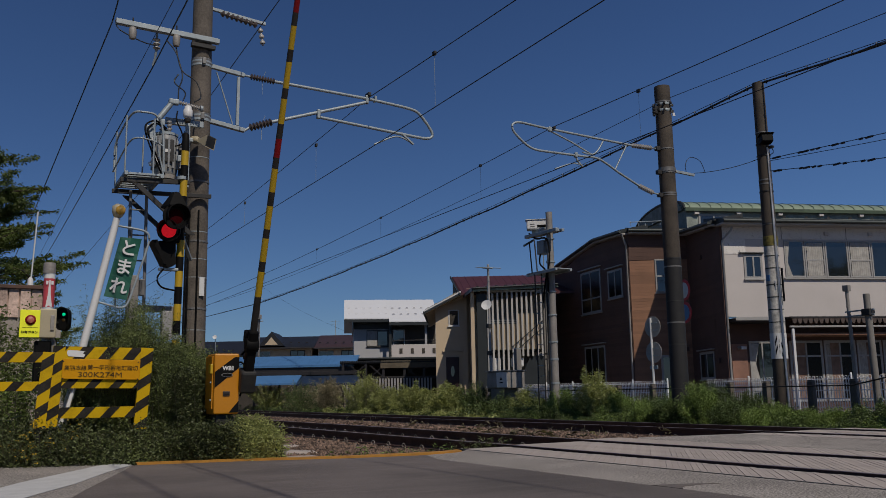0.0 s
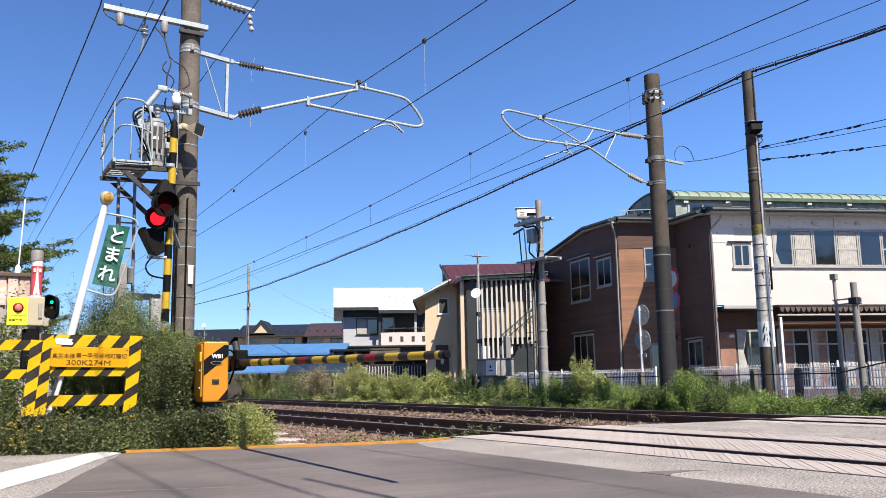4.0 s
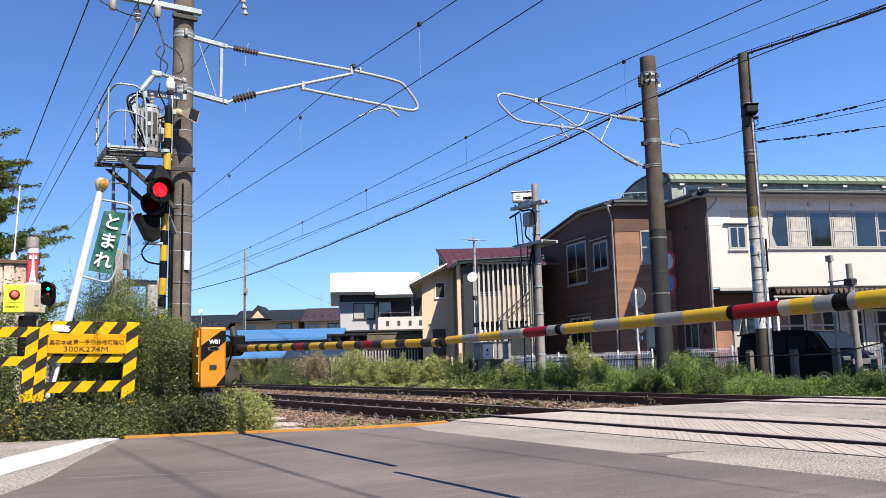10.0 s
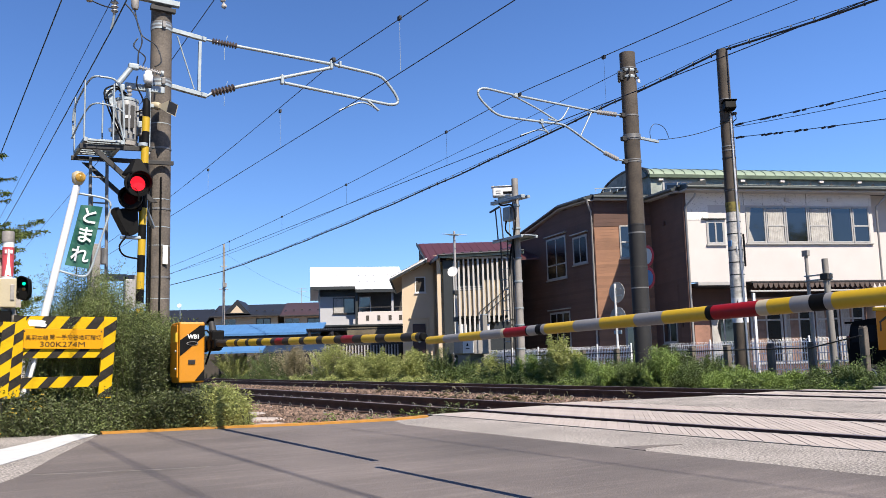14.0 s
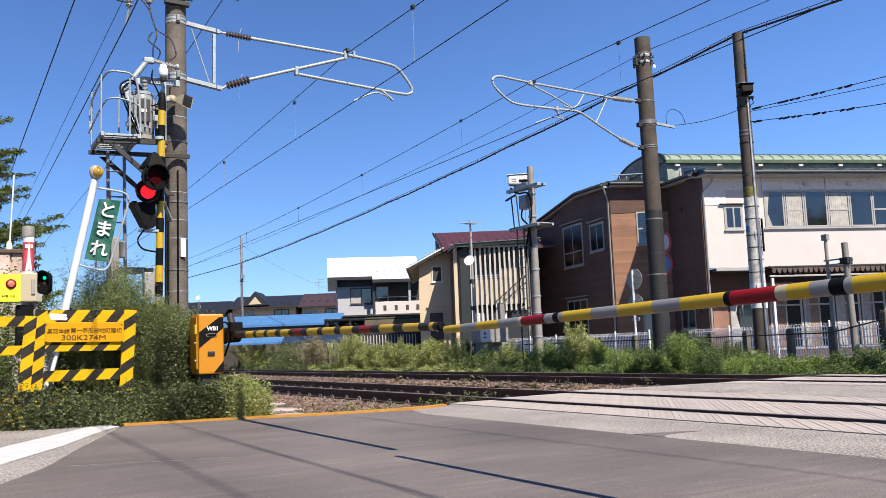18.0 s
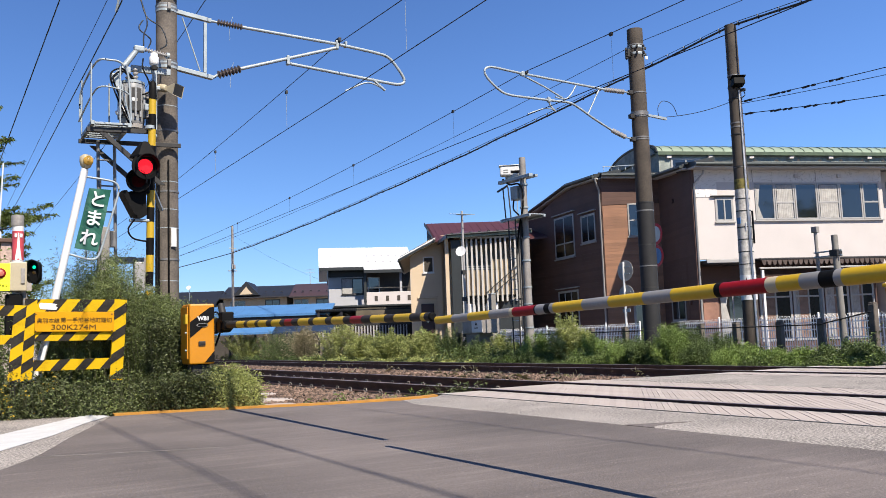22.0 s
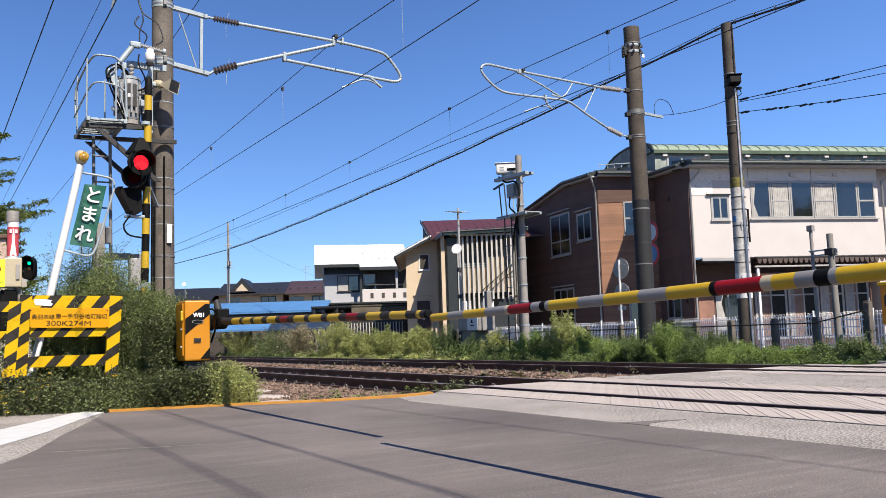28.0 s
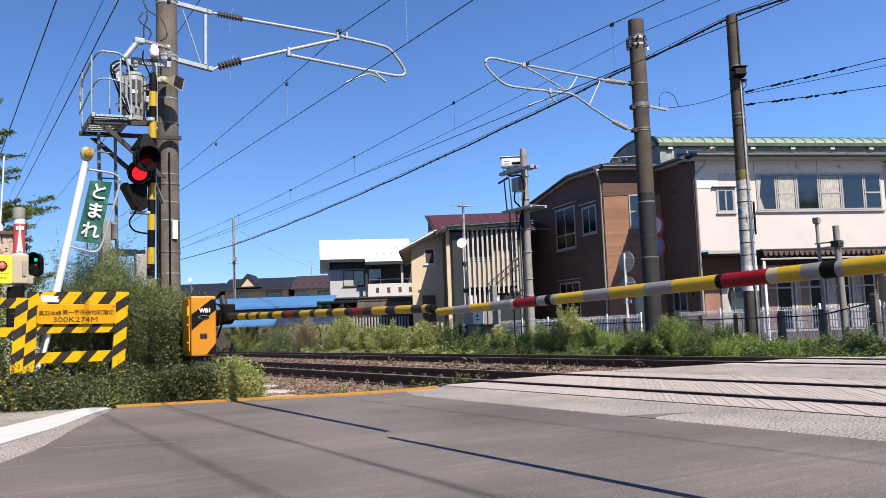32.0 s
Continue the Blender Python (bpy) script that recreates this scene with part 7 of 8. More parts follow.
part("post", rod(B(), (0, 0, -0.1), (0, 0, 1.3), 0.03, None, 10), WHITE_FENCE, fp, "white round fence post")
part("post_cap", lathe(B(), [(0.034, 1.3), (0.02, 1.33)], None, 10), WHITE_FENCE, fp)
y = 12.2
while y < 34:
    if not 21.2 < y < 22.6:
        copy_thing(fp, pose(FENCE_X, y, -0.28))
    y += 1.8
fp.matrix_basis = pose(FENCE_X, 10.4, -0.28)
fw = thing("fence_kerb", pose(FENCE_X, 0, 0), "low concrete kerb under the fence", "kerb")
part("kerb", box(B(), -0.1, 0.1, 8.7, 35, -0.4, -0.18, 0.02), CONCRETE, fw)

# far barrier machine and its striped guard
fmach = thing("barrier_machine", pose(14.35, 8.72, 0), "yellow barrier machine with red chevrons beyond the tracks", "barrier machine", "barrier machines")
part("case", box(B(), -0.3, 0.3, -0.3, 0.27, 0.63, 1.3, 0.02), ORANGE_YELLOW, fmach)
part("lid", box(B(), -0.33, 0.33, -0.33, 0.3, 1.3, 1.36, 0.015), YELLOW, fmach)
for s in (-1, 1):
    part("chevron", prism(B(), [(-0.302, s * 0.02 - 0.01, 1.25), (-0.302, s * 0.2, 1.12), (-0.302, s * 0.2, 0.95), (-0.302, s * 0.17, 0.95), (-0.302, s * 0.17, 1.1), (-0.302, s * 0.02 - 0.01, 1.2)], (-0.003, 0, 0)), DARK_STEEL, fmach)
part("pedestal", box(B(), -0.18, 0.18, -0.2, 0.2, 0.0, 0.62, 0.01), DARK_STEEL, fmach)
for y in (-0.1, 0.1):
    part("red_strip", box(B(), -0.184, -0.18, y - 0.015, y + 0.015, 0.05, 0.6), RED, fmach)
part("foundation", box(B(), -0.4, 0.4, -0.4, 0.4, -0.3, 0.02, 0.02), CONCRETE, fmach)

# distant pole
fp2 = thing("utility_pole", pose(17, 56.3, -0.3), "distant slim grey utility pole", "pole", "poles along the railway")
part("shaft", rod(B(), (0, 0, 0), (0, 0, 8.9), 0.1, 0.08, 12), STEEL_GREY, fp2)
for z, w in ((7.4, 0.22), (5.9, 0.3)):
    bar(fp2, "crossarm", (-w, 0, z), (w, 0, z), 0.07, 0.07)
part("box", box(B(), -0.12, 0.12, -0.26, -0.08, 6.0, 6.3, 0.02), STEEL_GREY, fp2)

# ---- dark van ----
VAN = mat("dark_navy_car_paint", (0.0022, 0.0023, 0.003), 0.25, 0.0, 0.9, 1.1, 2, 40, 0, coat=0.0, spec=0.04)
TINT = mat("tinted_glass", (0.003, 0.003, 0.0035), 0.05, 0, 0.8, 1.1, 1, 8, 0.0, spec=0.07)
WSHIELD = mat("windscreen_glass", (0.012, 0.014, 0.016), 0.06, 0, 0.9, 1.1, 1, 8, 0.0, spec=0.3)
TYRE = mat("tyre_rubber", (0.00999, 0.00999, 0.00999), 0.85, 0, 0.8, 1.3, 8, 60, 0.2)
HEAD = mat("headlight_lens", (0.11, 0.115, 0.12), 0.1, 0.2, 0.9, 1.05, 8, 40, 0.0)
van = thing("van", pose(20.5, 60, -0.27), "dark navy one-box van with tinted windows", "car")
prof = [(1.66, 0.32), (1.7, 0.7), (1.69, 1.05), (1.62, 1.6), (1.52, 1.72), (1.0, 1.78), (0.0, 1.79), (-0.6, 1.76), (-0.85, 1.68), (-1.28, 1.1), (-1.58, 0.98), (-1.67, 0.85), (-1.7, 0.5), (-1.64, 0.3)]
bm = B()
rings(bm, [[Vector((s * (w - 0.11 * max(0.0, z - 0.95)), y * k, z)) for y, z in prof] for s, w, k in ((-1, 0.73, 0.985), (-1, 0.68, 1.0), (1, 0.68, 1.0), (1, 0.73, 0.985))])
part("body", bm, VAN, van)
side_x = lambda z, o: 0.73 - 0.11 * max(0.0, z - 0.95) + o
for s in (-1, 1):
    for y0, y1 in ((0.85, 1.55), (0.02, 0.79), (-0.62, -0.04)):
        part("side_window", prism(B(), [Vector((s * side_x(z, 0.008), y, z)) for y, z in ((y0, 1.1), (y1, 1.1), (y1, 1.58), (y0, 1.58))], (s * 0.006, 0, 0)), TINT, van, "tinted side window")
    part("quarter_window", prism(B(), [Vector((s * side_x(z, 0.008), y, z)) for y, z in ((-0.67, 1.12), (-0.67, 1.58), (-0.82, 1.58), (-1.14, 1.14))], (s * 0.006, 0, 0)), TINT, van)
    for y in (0.72, -0.12):
        part("door_handle", box(B(), s * 0.742 - 0.012, s * 0.742 + 0.012, y - 0.08, y + 0.08, 0.98, 1.01, 0.004), VAN, van)
    part("mirror", box(B(), s * 0.8 - 0.08, s * 0.8 + 0.08, -0.98, -0.87, 1.12, 1.27, 0.03), VAN, van)
    part("headlight", box(B(), s * 0.52 - 0.14, s * 0.52 + 0.14, -1.69, -1.5, 0.8, 0.92, 0.03), HEAD, van, "clear headlight")
    part("tail_light", box(B(), s * 0.66 - 0.05, s * 0.66 + 0.05, 1.62, 1.71, 0.8, 1.3, 0.02), mat("dark_tail_lens", (0.036, 0.0045, 0.0045), 0.3), van)
    part("door_seam", prism(B(), [Vector((s * side_x(z, 0.001), -0.01 + dy, z)) for dy, z in ((0, 0.42), (0.012, 0.42), (0.012, 1.08), (0, 1.08))], (s * 0.003, 0, 0)), BLACK, van)
    for y in (-1.12, 1.1):
        w = part("wheel", lathe(B(), [(0.17, -0.08), (0.26, -0.08), (0.28, -0.05), (0.28, 0.05), (0.26, 0.08), (0.17, 0.08)], pose(s * 0.66, y, 0.28, 0, 90, 0), 22), TYRE, van)
        part("rim", lathe(B(), [(0.17, -0.07), (0.16, -0.085), (0.05, -0.07), (0.03, 0.07), (0.16, 0.085), (0.17, 0.07)], pose(s * 0.66, y, 0.28, 0, 90, 0), 18), GALV, w)
part("windscreen", prism(B(), [(-0.58, -0.9, 1.64), (0.58, -0.9, 1.64), (0.64, -1.27, 1.14), (-0.64, -1.27, 1.14)], (0, -0.03, 0.022)), WSHIELD, van)
part("rear_window", prism(B(), [(-0.56, 1.63, 1.58), (0.56, 1.63, 1.58), (0.6, 1.7, 1.1), (-0.6, 1.7, 1.1)], (0, 0.02, 0)), TINT, van)
part("rear_spoiler", box(B(), -0.55, 0.55, 1.48, 1.84, 1.66, 1.72, 0.02), VAN, van)
part("grille", box(B(), -0.36, 0.36, -1.72, -1.66, 0.7, 0.84, 0.01), BAND, van, "bright grille bars")
part("bumper", box(B(), -0.7, 0.7, -1.75, -1.6, 0.3, 0.6, 0.06), VAN, van)
part("plate", box(B(), -0.17, 0.17, -1.765, -1.745, 0.42, 0.58, 0.004), GREY_TAPE, van, "plain plate")
part("plate_bar", box(B(), -0.12, 0.12, -1.769, -1.765, 0.46, 0.53), BLACK, van)

# a low roof: the glass and the roof sit closer to the waistline
for o in van.children_recursive:
    for v in o.data.vertices:
        v.co.z = min(v.co.z, 0.95) + max(0.0, v.co.z - 0.95) * 0.84

# ---- track details ----
CLIP = mat("pale_rail_clip", (0.324, 0.288, 0.252), 0.6, 0.2, 0.8, 1.1, 8, 60, 0.1, rnd=0.2)
sl0 = thing("sleeper", pose(7.02, 10.3, -0.165), "pale concrete sleeper in crushed stone", "sleeper", "sleepers")
part("block", box(B(), -1.2, 1.2, -0.12, 0.12, -0.15, 0.0, 0.02), CONCRETE, sl0)
cm = B()
tube(cm, smooth_path([(0, -0.07, 0.0), (0, -0.06, 0.06), (0, -0.015, 0.085), (0, 0.03, 0.06), (0, 0.02, 0.02), (0, -0.03, 0.015), (0, -0.09, 0.0)], 3), 0.0075, 5)
for v in cm.verts:
    v.co *= 0.82
clip0 = part("rail_clip", cm, CLIP, sl0, "curled steel rail clip")
clip0.matrix_basis = pose(-0.79, 0, 0.012, 0, 0, 12)
for x in (0.645, -0.65, 0.79):
    c = new("rail_clip", clip0.data)
    c.parent = sl0
    c.matrix_basis = pose(x, 0, 0.012, 0, 0, 12)
    tagged(c, "curled steel rail clip")
for i in range(1, 55):
    copy_thing(sl0, pose(7.02 + random.uniform(-0.03, 0.03), 10.3 + i * 0.6, -0.165))
for i in range(45):
    copy_thing(sl0, pose(11.77, 10.4 + i * 0.62, -0.175))
slab = thing("concrete_cover", pose(3.95, 11.3, -0.13), "broken pale concrete slabs on the ballast", "slab", "loose slabs")
part("block", box(B(), -0.32, 0.32, -0.25, 0.25, -0.1, 0.02, 0.02), PANEL, slab)
part("chip", box(B(), 0.34, 0.5, -0.1, 0.12, -0.08, 0.0, 0.015), PANEL, slab)
copy_thing(slab, pose(4.95, 14.2, -0.14, 2, 2, 20))
copy_thing(slab, pose(4.45, 12.8, -0.14, 0, 3, -15))


def stones(name, count, region, size, z, material, label, seed):
    rng = np.random.default_rng(seed)
    x0, x1, y0, y1 = region
    base = np.array([(1, 0, 0), (-1, 0, 0), (0, 1, 0), (0, -1, 0), (0, 0, 1), (0, 0, -1)], float)
    faces = np.array([(0, 2, 4), (2, 1, 4), (1, 3, 4), (3, 0, 4), (2, 0, 5), (1, 2, 5), (3, 1, 5), (0, 3, 5)])
    u = rng.random(count)
    px = x0 + (x1 - x0) * rng.random(count)
    py = y0 + (y1 - y0) * u ** 1.7
    s = size * rng.uniform(0.55, 1.35, count)
    v = base[None] * rng.uniform(0.6, 1.2, (count, 6, 1)) * s[:, None, None]
    v += rng.normal(0, 0.18, (count, 6, 3)) * s[:, None, None]
    a = rng.uniform(0, 6.28, count)
    c, si = np.cos(a)[:, None], np.sin(a)[:, None]
    vx, vy = v[:, :, 0] * c - v[:, :, 1] * si, v[:, :, 0] * si + v[:, :, 1] * c
    v = np.stack([vx + px[:, None], vy + py[:, None], v[:, :, 2] * 0.8 + z(px, py)[:, None]], -1)
    me = bpy.data.meshes.new(name)
    f = (faces[None] + 6 * np.arange(count)[:, None, None]).reshape(-1, 3)
    me.from_pydata(v.reshape(-1, 3).tolist(), [], f.tolist())
    me.materials.append(material)
    return tagged(new(name, me), label, "ballast", "", "stuff")


zb = lambda x, y: -0.165 + 0.0 * x
stones("ballast_stones", 15000, (3.2, 6.2, 9.45, 32), 0.034, lambda x, y: -0.17 + 0.05 * np.exp(-((x - 5.2) / 0.5) ** 2), BALLAST, "brown crushed ballast stones by the rails", 3)
stones("ballast_stones", 6000, (6.4, 7.65, 9.9, 26), 0.034, zb, BALLAST, "brown crushed ballast stones between rails", 4)
stones("ballast_stones", 12000, (7.85, 11.0, 9.9, 40), 0.036, lambda x, y: -0.15 + 0.1 * np.exp(-((x - 9.4) / 0.8) ** 2), BALLAST, "brown crushed ballast stones between tracks", 5)
stones("ballast_stones", 4000, (11.2, 14.0, 9.6, 36), 0.036, zb, BALLAST, "brown crushed ballast stones by the rails", 6)

# crossing panels: slanted concrete blocks
def panels(x0, x1, y_end, step=0.082, gap=0.007):
    w = x1 - x0
    me = bpy.data.meshes.new("panel_block")
    bm = B()
    prism(bm, [(0, 0, -0.06), (w, w * 1.12, -0.06), (w, w * 1.12 + step - gap, -0.06), (0, step - gap, -0.06)], (0, 0, 0.06))
    bmesh.ops.recalc_face_normals(bm, faces=bm.faces)
    bm.to_mesh(me)
    bm.free()
    me.materials.append(PANEL)
    bed = part("crossing_panels", box(B(), x0, x1, -14, y_end, -0.26, -0.0065), PANEL, None, "pale slanted concrete crossing blocks", kind="structure")
    n = int((y_end - w - 0.5) / step)
    for i in range(n):
        o = new("panel_block", me)
        o.parent = bed
        o.matrix_basis = pose(x0, y_end - w * 1.12 - (i + 1) * step, -0.003 + random.uniform(-0.002, 0.002))
    tip = part("end_block", prism(B(), [(x0, y_end - w * 1.12, -0.06), (x1, y_end, -0.06), (x0, y_end, -0.06)], (0, 0, 0.056)), PANEL, bed)
    return bed


panels(5.54, 6.21, 9.7)
panels(6.41, 7.64, 9.95)
panels(7.83, 8.6, 10.3)
panels(10.52, 11.04, 9.75)
panels(11.21, 12.33, 9.75)
panels(12.5, 13.13, 9.75)
part("panel_edge", box(B(), 5.5, 5.535, -14, 9.7, -0.2, 0.004, 0.004), DARK_STEEL, None, "dark steel edge of the crossing panels", kind="structure")


# ---- weeds and trees ----
def leaf_mat(name, base, light, warm=0.25):
    m = mat(name, base, 0.55, 0, 0.7, light, 1.5, 30, 0.0, island=0.55)
    b = m.node_tree.nodes["Principled BSDF"]
    b.inputs["Subsurface Weight"].default_value = 0.0
    b.inputs["Specular IOR Level"].default_value = 0.35
    t = m.node_tree.nodes.new("ShaderNodeBsdfTranslucent")
    t.inputs["Color"].default_value = (base[0] * 1.35, base[1] * 1.5, base[2] * 0.9, 1)
    mx = m.node_tree.nodes.new("ShaderNodeMixShader")
    mx.inputs[0].default_value = warm
    out = m.node_tree.nodes["Material Output"]
    m.node_tree.links.new(b.outputs[0], mx.inputs[1])
    m.node_tree.links.new(t.outputs[0], mx.inputs[2])
    m.node_tree.links.new(mx.outputs[0], out.inputs[0])
    return m


LEAF_DARK = leaf_mat("weed_leaf", (0.055, 0.068, 0.0225), 1.6, 0.08)
LEAF_FEATHER = leaf_mat("feathery_weed", (0.115, 0.143, 0.046), 1.45, 0.1)
LEAF_BRIGHT = leaf_mat("bright_weed", (0.165, 0.23, 0.056), 1.35, 0.17)
LEAF_PALE = leaf_mat("pale_feathery_weed", (0.31, 0.33, 0.12), 1.35, 0.2)
LEAF_MID = leaf_mat("knotweed_leaf", (0.101, 0.14, 0.0324), 1.5, 0.13)
LEAF_TREE = leaf_mat("tree_leaf", (0.085, 0.11, 0.028), 1.3, 0.35)
GRASS_DRY = leaf_mat("dry_grass", (0.302, 0.259, 0.173), 1.2)
LEAF_DEEP = leaf_mat("deep_green_weed", (0.07, 0.1, 0.028), 1.5, 0.1)
STEM = mat("weed_stem", (0.0502, 0.0502, 0.0225), 0.8, 0, 0.7, 1.2, 4, 40, 0.1)
BARK = mat("bark", (0.0502, 0.0376, 0.0275), 0.9, 0, 0.6, 1.3, 4, 30, 0.6, 0.01)


def leaves_mesh(name, pos, length, width, material, seed, droop=0.35, up=0.5, out=None):
    """Many small pointed leaves, folded along their middle, at the given places."""
    rng = np.random.default_rng(seed)
    n = len(pos)
    a = rng.uniform(0, 2 * np.pi, n)
    el = rng.normal(up, 0.45, n)
    d = np.stack([np.cos(a) * np.cos(el), np.sin(a) * np.cos(el), np.sin(el)], -1)
    side = np.cross(d, rng.normal(0, 1, (n, 3)))
    side /= np.linalg.norm(side, axis=1, keepdims=True) + 1e-9
    nrm = np.cross(d, side)
    L = (length * rng.uniform(0.55, 1.3, n))[:, None]
    Wd = (width * rng.uniform(0.7, 1.25, n))[:, None]
    p0 = pos
    mid = pos + d * L * 0.45
    l = mid + side * Wd * 0.5 + nrm * Wd * 0.18
    r = mid - side * Wd * 0.5 + nrm * Wd * 0.18
    tip = pos + d * L + np.array([0, 0, -1.0]) * L * droop
    v = np.stack([p0, l, tip, r], 1).reshape(-1, 3)
    k = 4 * np.arange(n)[:, None]
    f = np.concatenate([k + np.array([[0, 1, 2]]), k + np.array([[0, 2, 3]])], 1).reshape(-1, 3)
    me = bpy.data.meshes.new(name)
    me.vertices.add(len(v))
    me.vertices.foreach_set("co", v.astype(np.float32).ravel())
    me.loops.add(f.size)
    me.loops.foreach_set("vertex_index", f.astype(np.int32).ravel())
    me.polygons.add(len(f))
    me.polygons.foreach_set("loop_start", np.arange(0, f.size, 3, dtype=np.int32))
    me.update(calc_edges=True)
    me.validate()
    me.materials.append(material)
    return me


def weed_patch(name, stems, height, spread, per_stem, length, width, material, label, seed, up=0.5, droop=0.3, ground=-0.25, low=0.05, top_bias=0.8):
    """Stems that rise from the ground and lean, with leaves all along them."""
    rng = np.random.default_rng(seed)
    stems = np.asarray(stems, float)
    n = len(stems)
    h = np.array([height(x, y) for x, y in stems]) * rng.uniform(0.7, 1.12, n)
    lean = np.clip(rng.normal(0, spread, (n, 2)), -1.5 * spread, 1.5 * spread) * h[:, None]
    t = low + (1 - low) * rng.random((n, per_stem)) ** top_bias
    x = stems[:, None, 0] + lean[:, None, 0] * t ** 1.6 + rng.normal(0, 0.03, t.shape)
    y = stems[:, None, 1] + lean[:, None, 1] * t ** 1.6 + rng.normal(0, 0.03, t.shape)
    z = ground + h[:, None] * t
    pos = np.stack([x, y, z], -1).reshape(-1, 3)
    ob = tagged(new(name, leaves_mesh(name, pos, length, width, material, seed + 1, droop, up)), label, "weeds", "", "stuff")
    bm = B()
    for i in range(0, n, 2):
        sx, sy = stems[i]
        p = [(sx + lean[i, 0] * q ** 1.6, sy + lean[i, 1] * q ** 1.6, ground + h[i] * q) for q in (0, 0.5, 0.95)]
        rings(bm, [[Vector(c) + Vector(e) * (0.006 * (1.2 - k * 0.45)) for e in ((1, 0, 0), (-0.5, 0.8, 0), (-0.5, -0.8, 0))] for k, c in enumerate(p)], caps=False)
    part("stems", bm, STEM, ob)
    return ob


rng = np.random.default_rng(11)


def scatter(n, x0, x1, y0, y1, keep=None):
    pts = np.stack([rng.uniform(x0, x1, n), rng.uniform(y0, y1, n)], -1)
    if keep is not None:
        pts = pts[[bool(keep(x, y)) for x, y in pts]]
    return pts


def lump(x, y, s=1.0):
    return 1 + 0.28 * noise.noise((x * s, y * s, 3.1)) + 0.16 * noise.noise((x * s * 3.1, y * s * 3.1, 1.7))


edge_y = lambda x: 9.87 + (1.66 - x) * 0.38 if x < 1.66 else (9.87 - 0.22 * (x - 1.66) if x < 3.0 else 9.58)
# low dark mat in front of the guard frames
clear = lambda x, y: not (2.3 < x < 3.0 and 9.95 < y < 10.35)
mat_keep = lambda x, y: y > edge_y(x) + 0.12 and x < 2.62 + 0.08 * math.sin(y * 9) and clear(x, y)
mat_high = lambda x, y: (0.68 + 0.06 * math.sin(x * 2.1) - 0.08 * math.exp(-((x - 1.5) / 0.5) ** 2)) * lump(x, y, 1.5) * min(1.0, 0.5 + (y - edge_y(x)) * 1.3)
weed_patch("ground_weeds", scatter(5200, -2.5, 3.1, 9.6, 11.2, mat_keep), mat_high, 0.2, 38, 0.036, 0.019, LEAF_DARK, "dense dark green weeds along the road edge", 21, 0.3, 0.3)
weed_patch("ground_weeds", scatter(700, -2.5, 3.1, 9.6, 10.6, mat_keep), lambda x, y: mat_high(x, y) * 1.05, 0.22, 26, 0.05, 0.008, LEAF_FEATHER, "pale narrow-leaved weeds along the road edge", 20, 0.6, 0.3)
weed_patch("ground_weeds", scatter(900, 2.2, 2.78, 9.65, 9.98, lambda x, y: y > edge_y(x) + 0.1), lambda x, y: 0.6 * lump(x, y, 2), 0.2, 36, 0.036, 0.019, LEAF_DARK, "dark green weeds round the barrier machine", 22, 0.3, 0.3)
# tall feathery weeds
soft = lambda x, y: 1 + 0.6 * (lump(x, y, 1.6) - 1)
weed_patch("feathery_weeds", scatter(1500, 1.2, 2.6, 11.0, 12.0), lambda x, y: (1.3 + 0.7 * math.exp(-((x - 1.78) / 0.36) ** 2)) * soft(x, y), 0.13, 230, 0.042, 0.007, LEAF_FEATHER, "tall feathery grey-green weeds behind the frame", 23, 0.75, 0.2)
weed_patch("feathery_weeds", scatter(1000, 2.15, 2.85, 10.8, 11.4), lambda x, y: 1.42 * soft(x, y), 0.12, 210, 0.042, 0.007, LEAF_FEATHER, "tall feathery weeds behind the barrier machine", 24, 0.75, 0.2)
weed_patch("feathery_weeds", scatter(700, 2.26, 2.52, 10.4, 11.0), lambda x, y: 1.15 * soft(x, y), 0.07, 90, 0.045, 0.014, LEAF_DARK, "mid-green weeds beside the barrier machine", 25, 0.6, 0.25)
weed_patch("feathery_weeds", scatter(620, 2.72, 3.2, 9.62, 10.4), lambda x, y: 0.62 * lump(x, y, 2.0) * (1.0 - 0.5 * max(0.0, x - 2.9)), 0.2, 70, 0.06, 0.006, LEAF_PALE, "pale feathery weeds at the ballast's edge", 26, 0.6, 0.3)
weed_patch("feathery_weeds", scatter(500, -2.5, 0.8, 11.2, 12.4), lambda x, y: 1.25 * lump(x, y, 1.3), 0.2, 50, 0.055, 0.014, LEAF_MID, "weeds behind the striped guard frames", 27, 0.5, 0.3)
weed_patch("climbing_shrub", scatter(330, -2.0, 0.85, 12.5, 14.5), lambda x, y: 2.1 * lump(x, y, 1.3), 0.16, 80, 0.06, 0.028, LEAF_TREE, "thin leafy shrub before the pale store", 28, 0.4, 0.4)
weed_patch("yellow_flowers", scatter(16, 0.1, 1.2, 10.2, 10.6), lambda x, y: 0.72 * lump(x, y, 1.3), 0.2, 14, 0.03, 0.02, mat("yellow_petals", (0.311, 0.211, 0.00999), 0.6, island=0.2), "small yellow weed flowers by the frame", 29, 0.4, 0.2, top_bias=0.3)
# small plants on the ballast
weed_patch("ballast_weeds", scatter(26, 3.9, 5.6, 9.6, 10.4), lambda x, y: 0.2 * lump(x, y, 3), 0.5, 16, 0.06, 0.014, LEAF_MID, "low weeds growing through the ballast", 30, 0.5, 0.3, ground=-0.17)
weed_patch("ballast_weeds", scatter(24, 5.7, 6.4, 9.75, 10.4), lambda x, y: 0.26 * lump(x, y, 3), 0.5, 16, 0.06, 0.016, LEAF_DARK, "low weeds beside the near rail", 31, 0.5, 0.3, ground=-0.17)
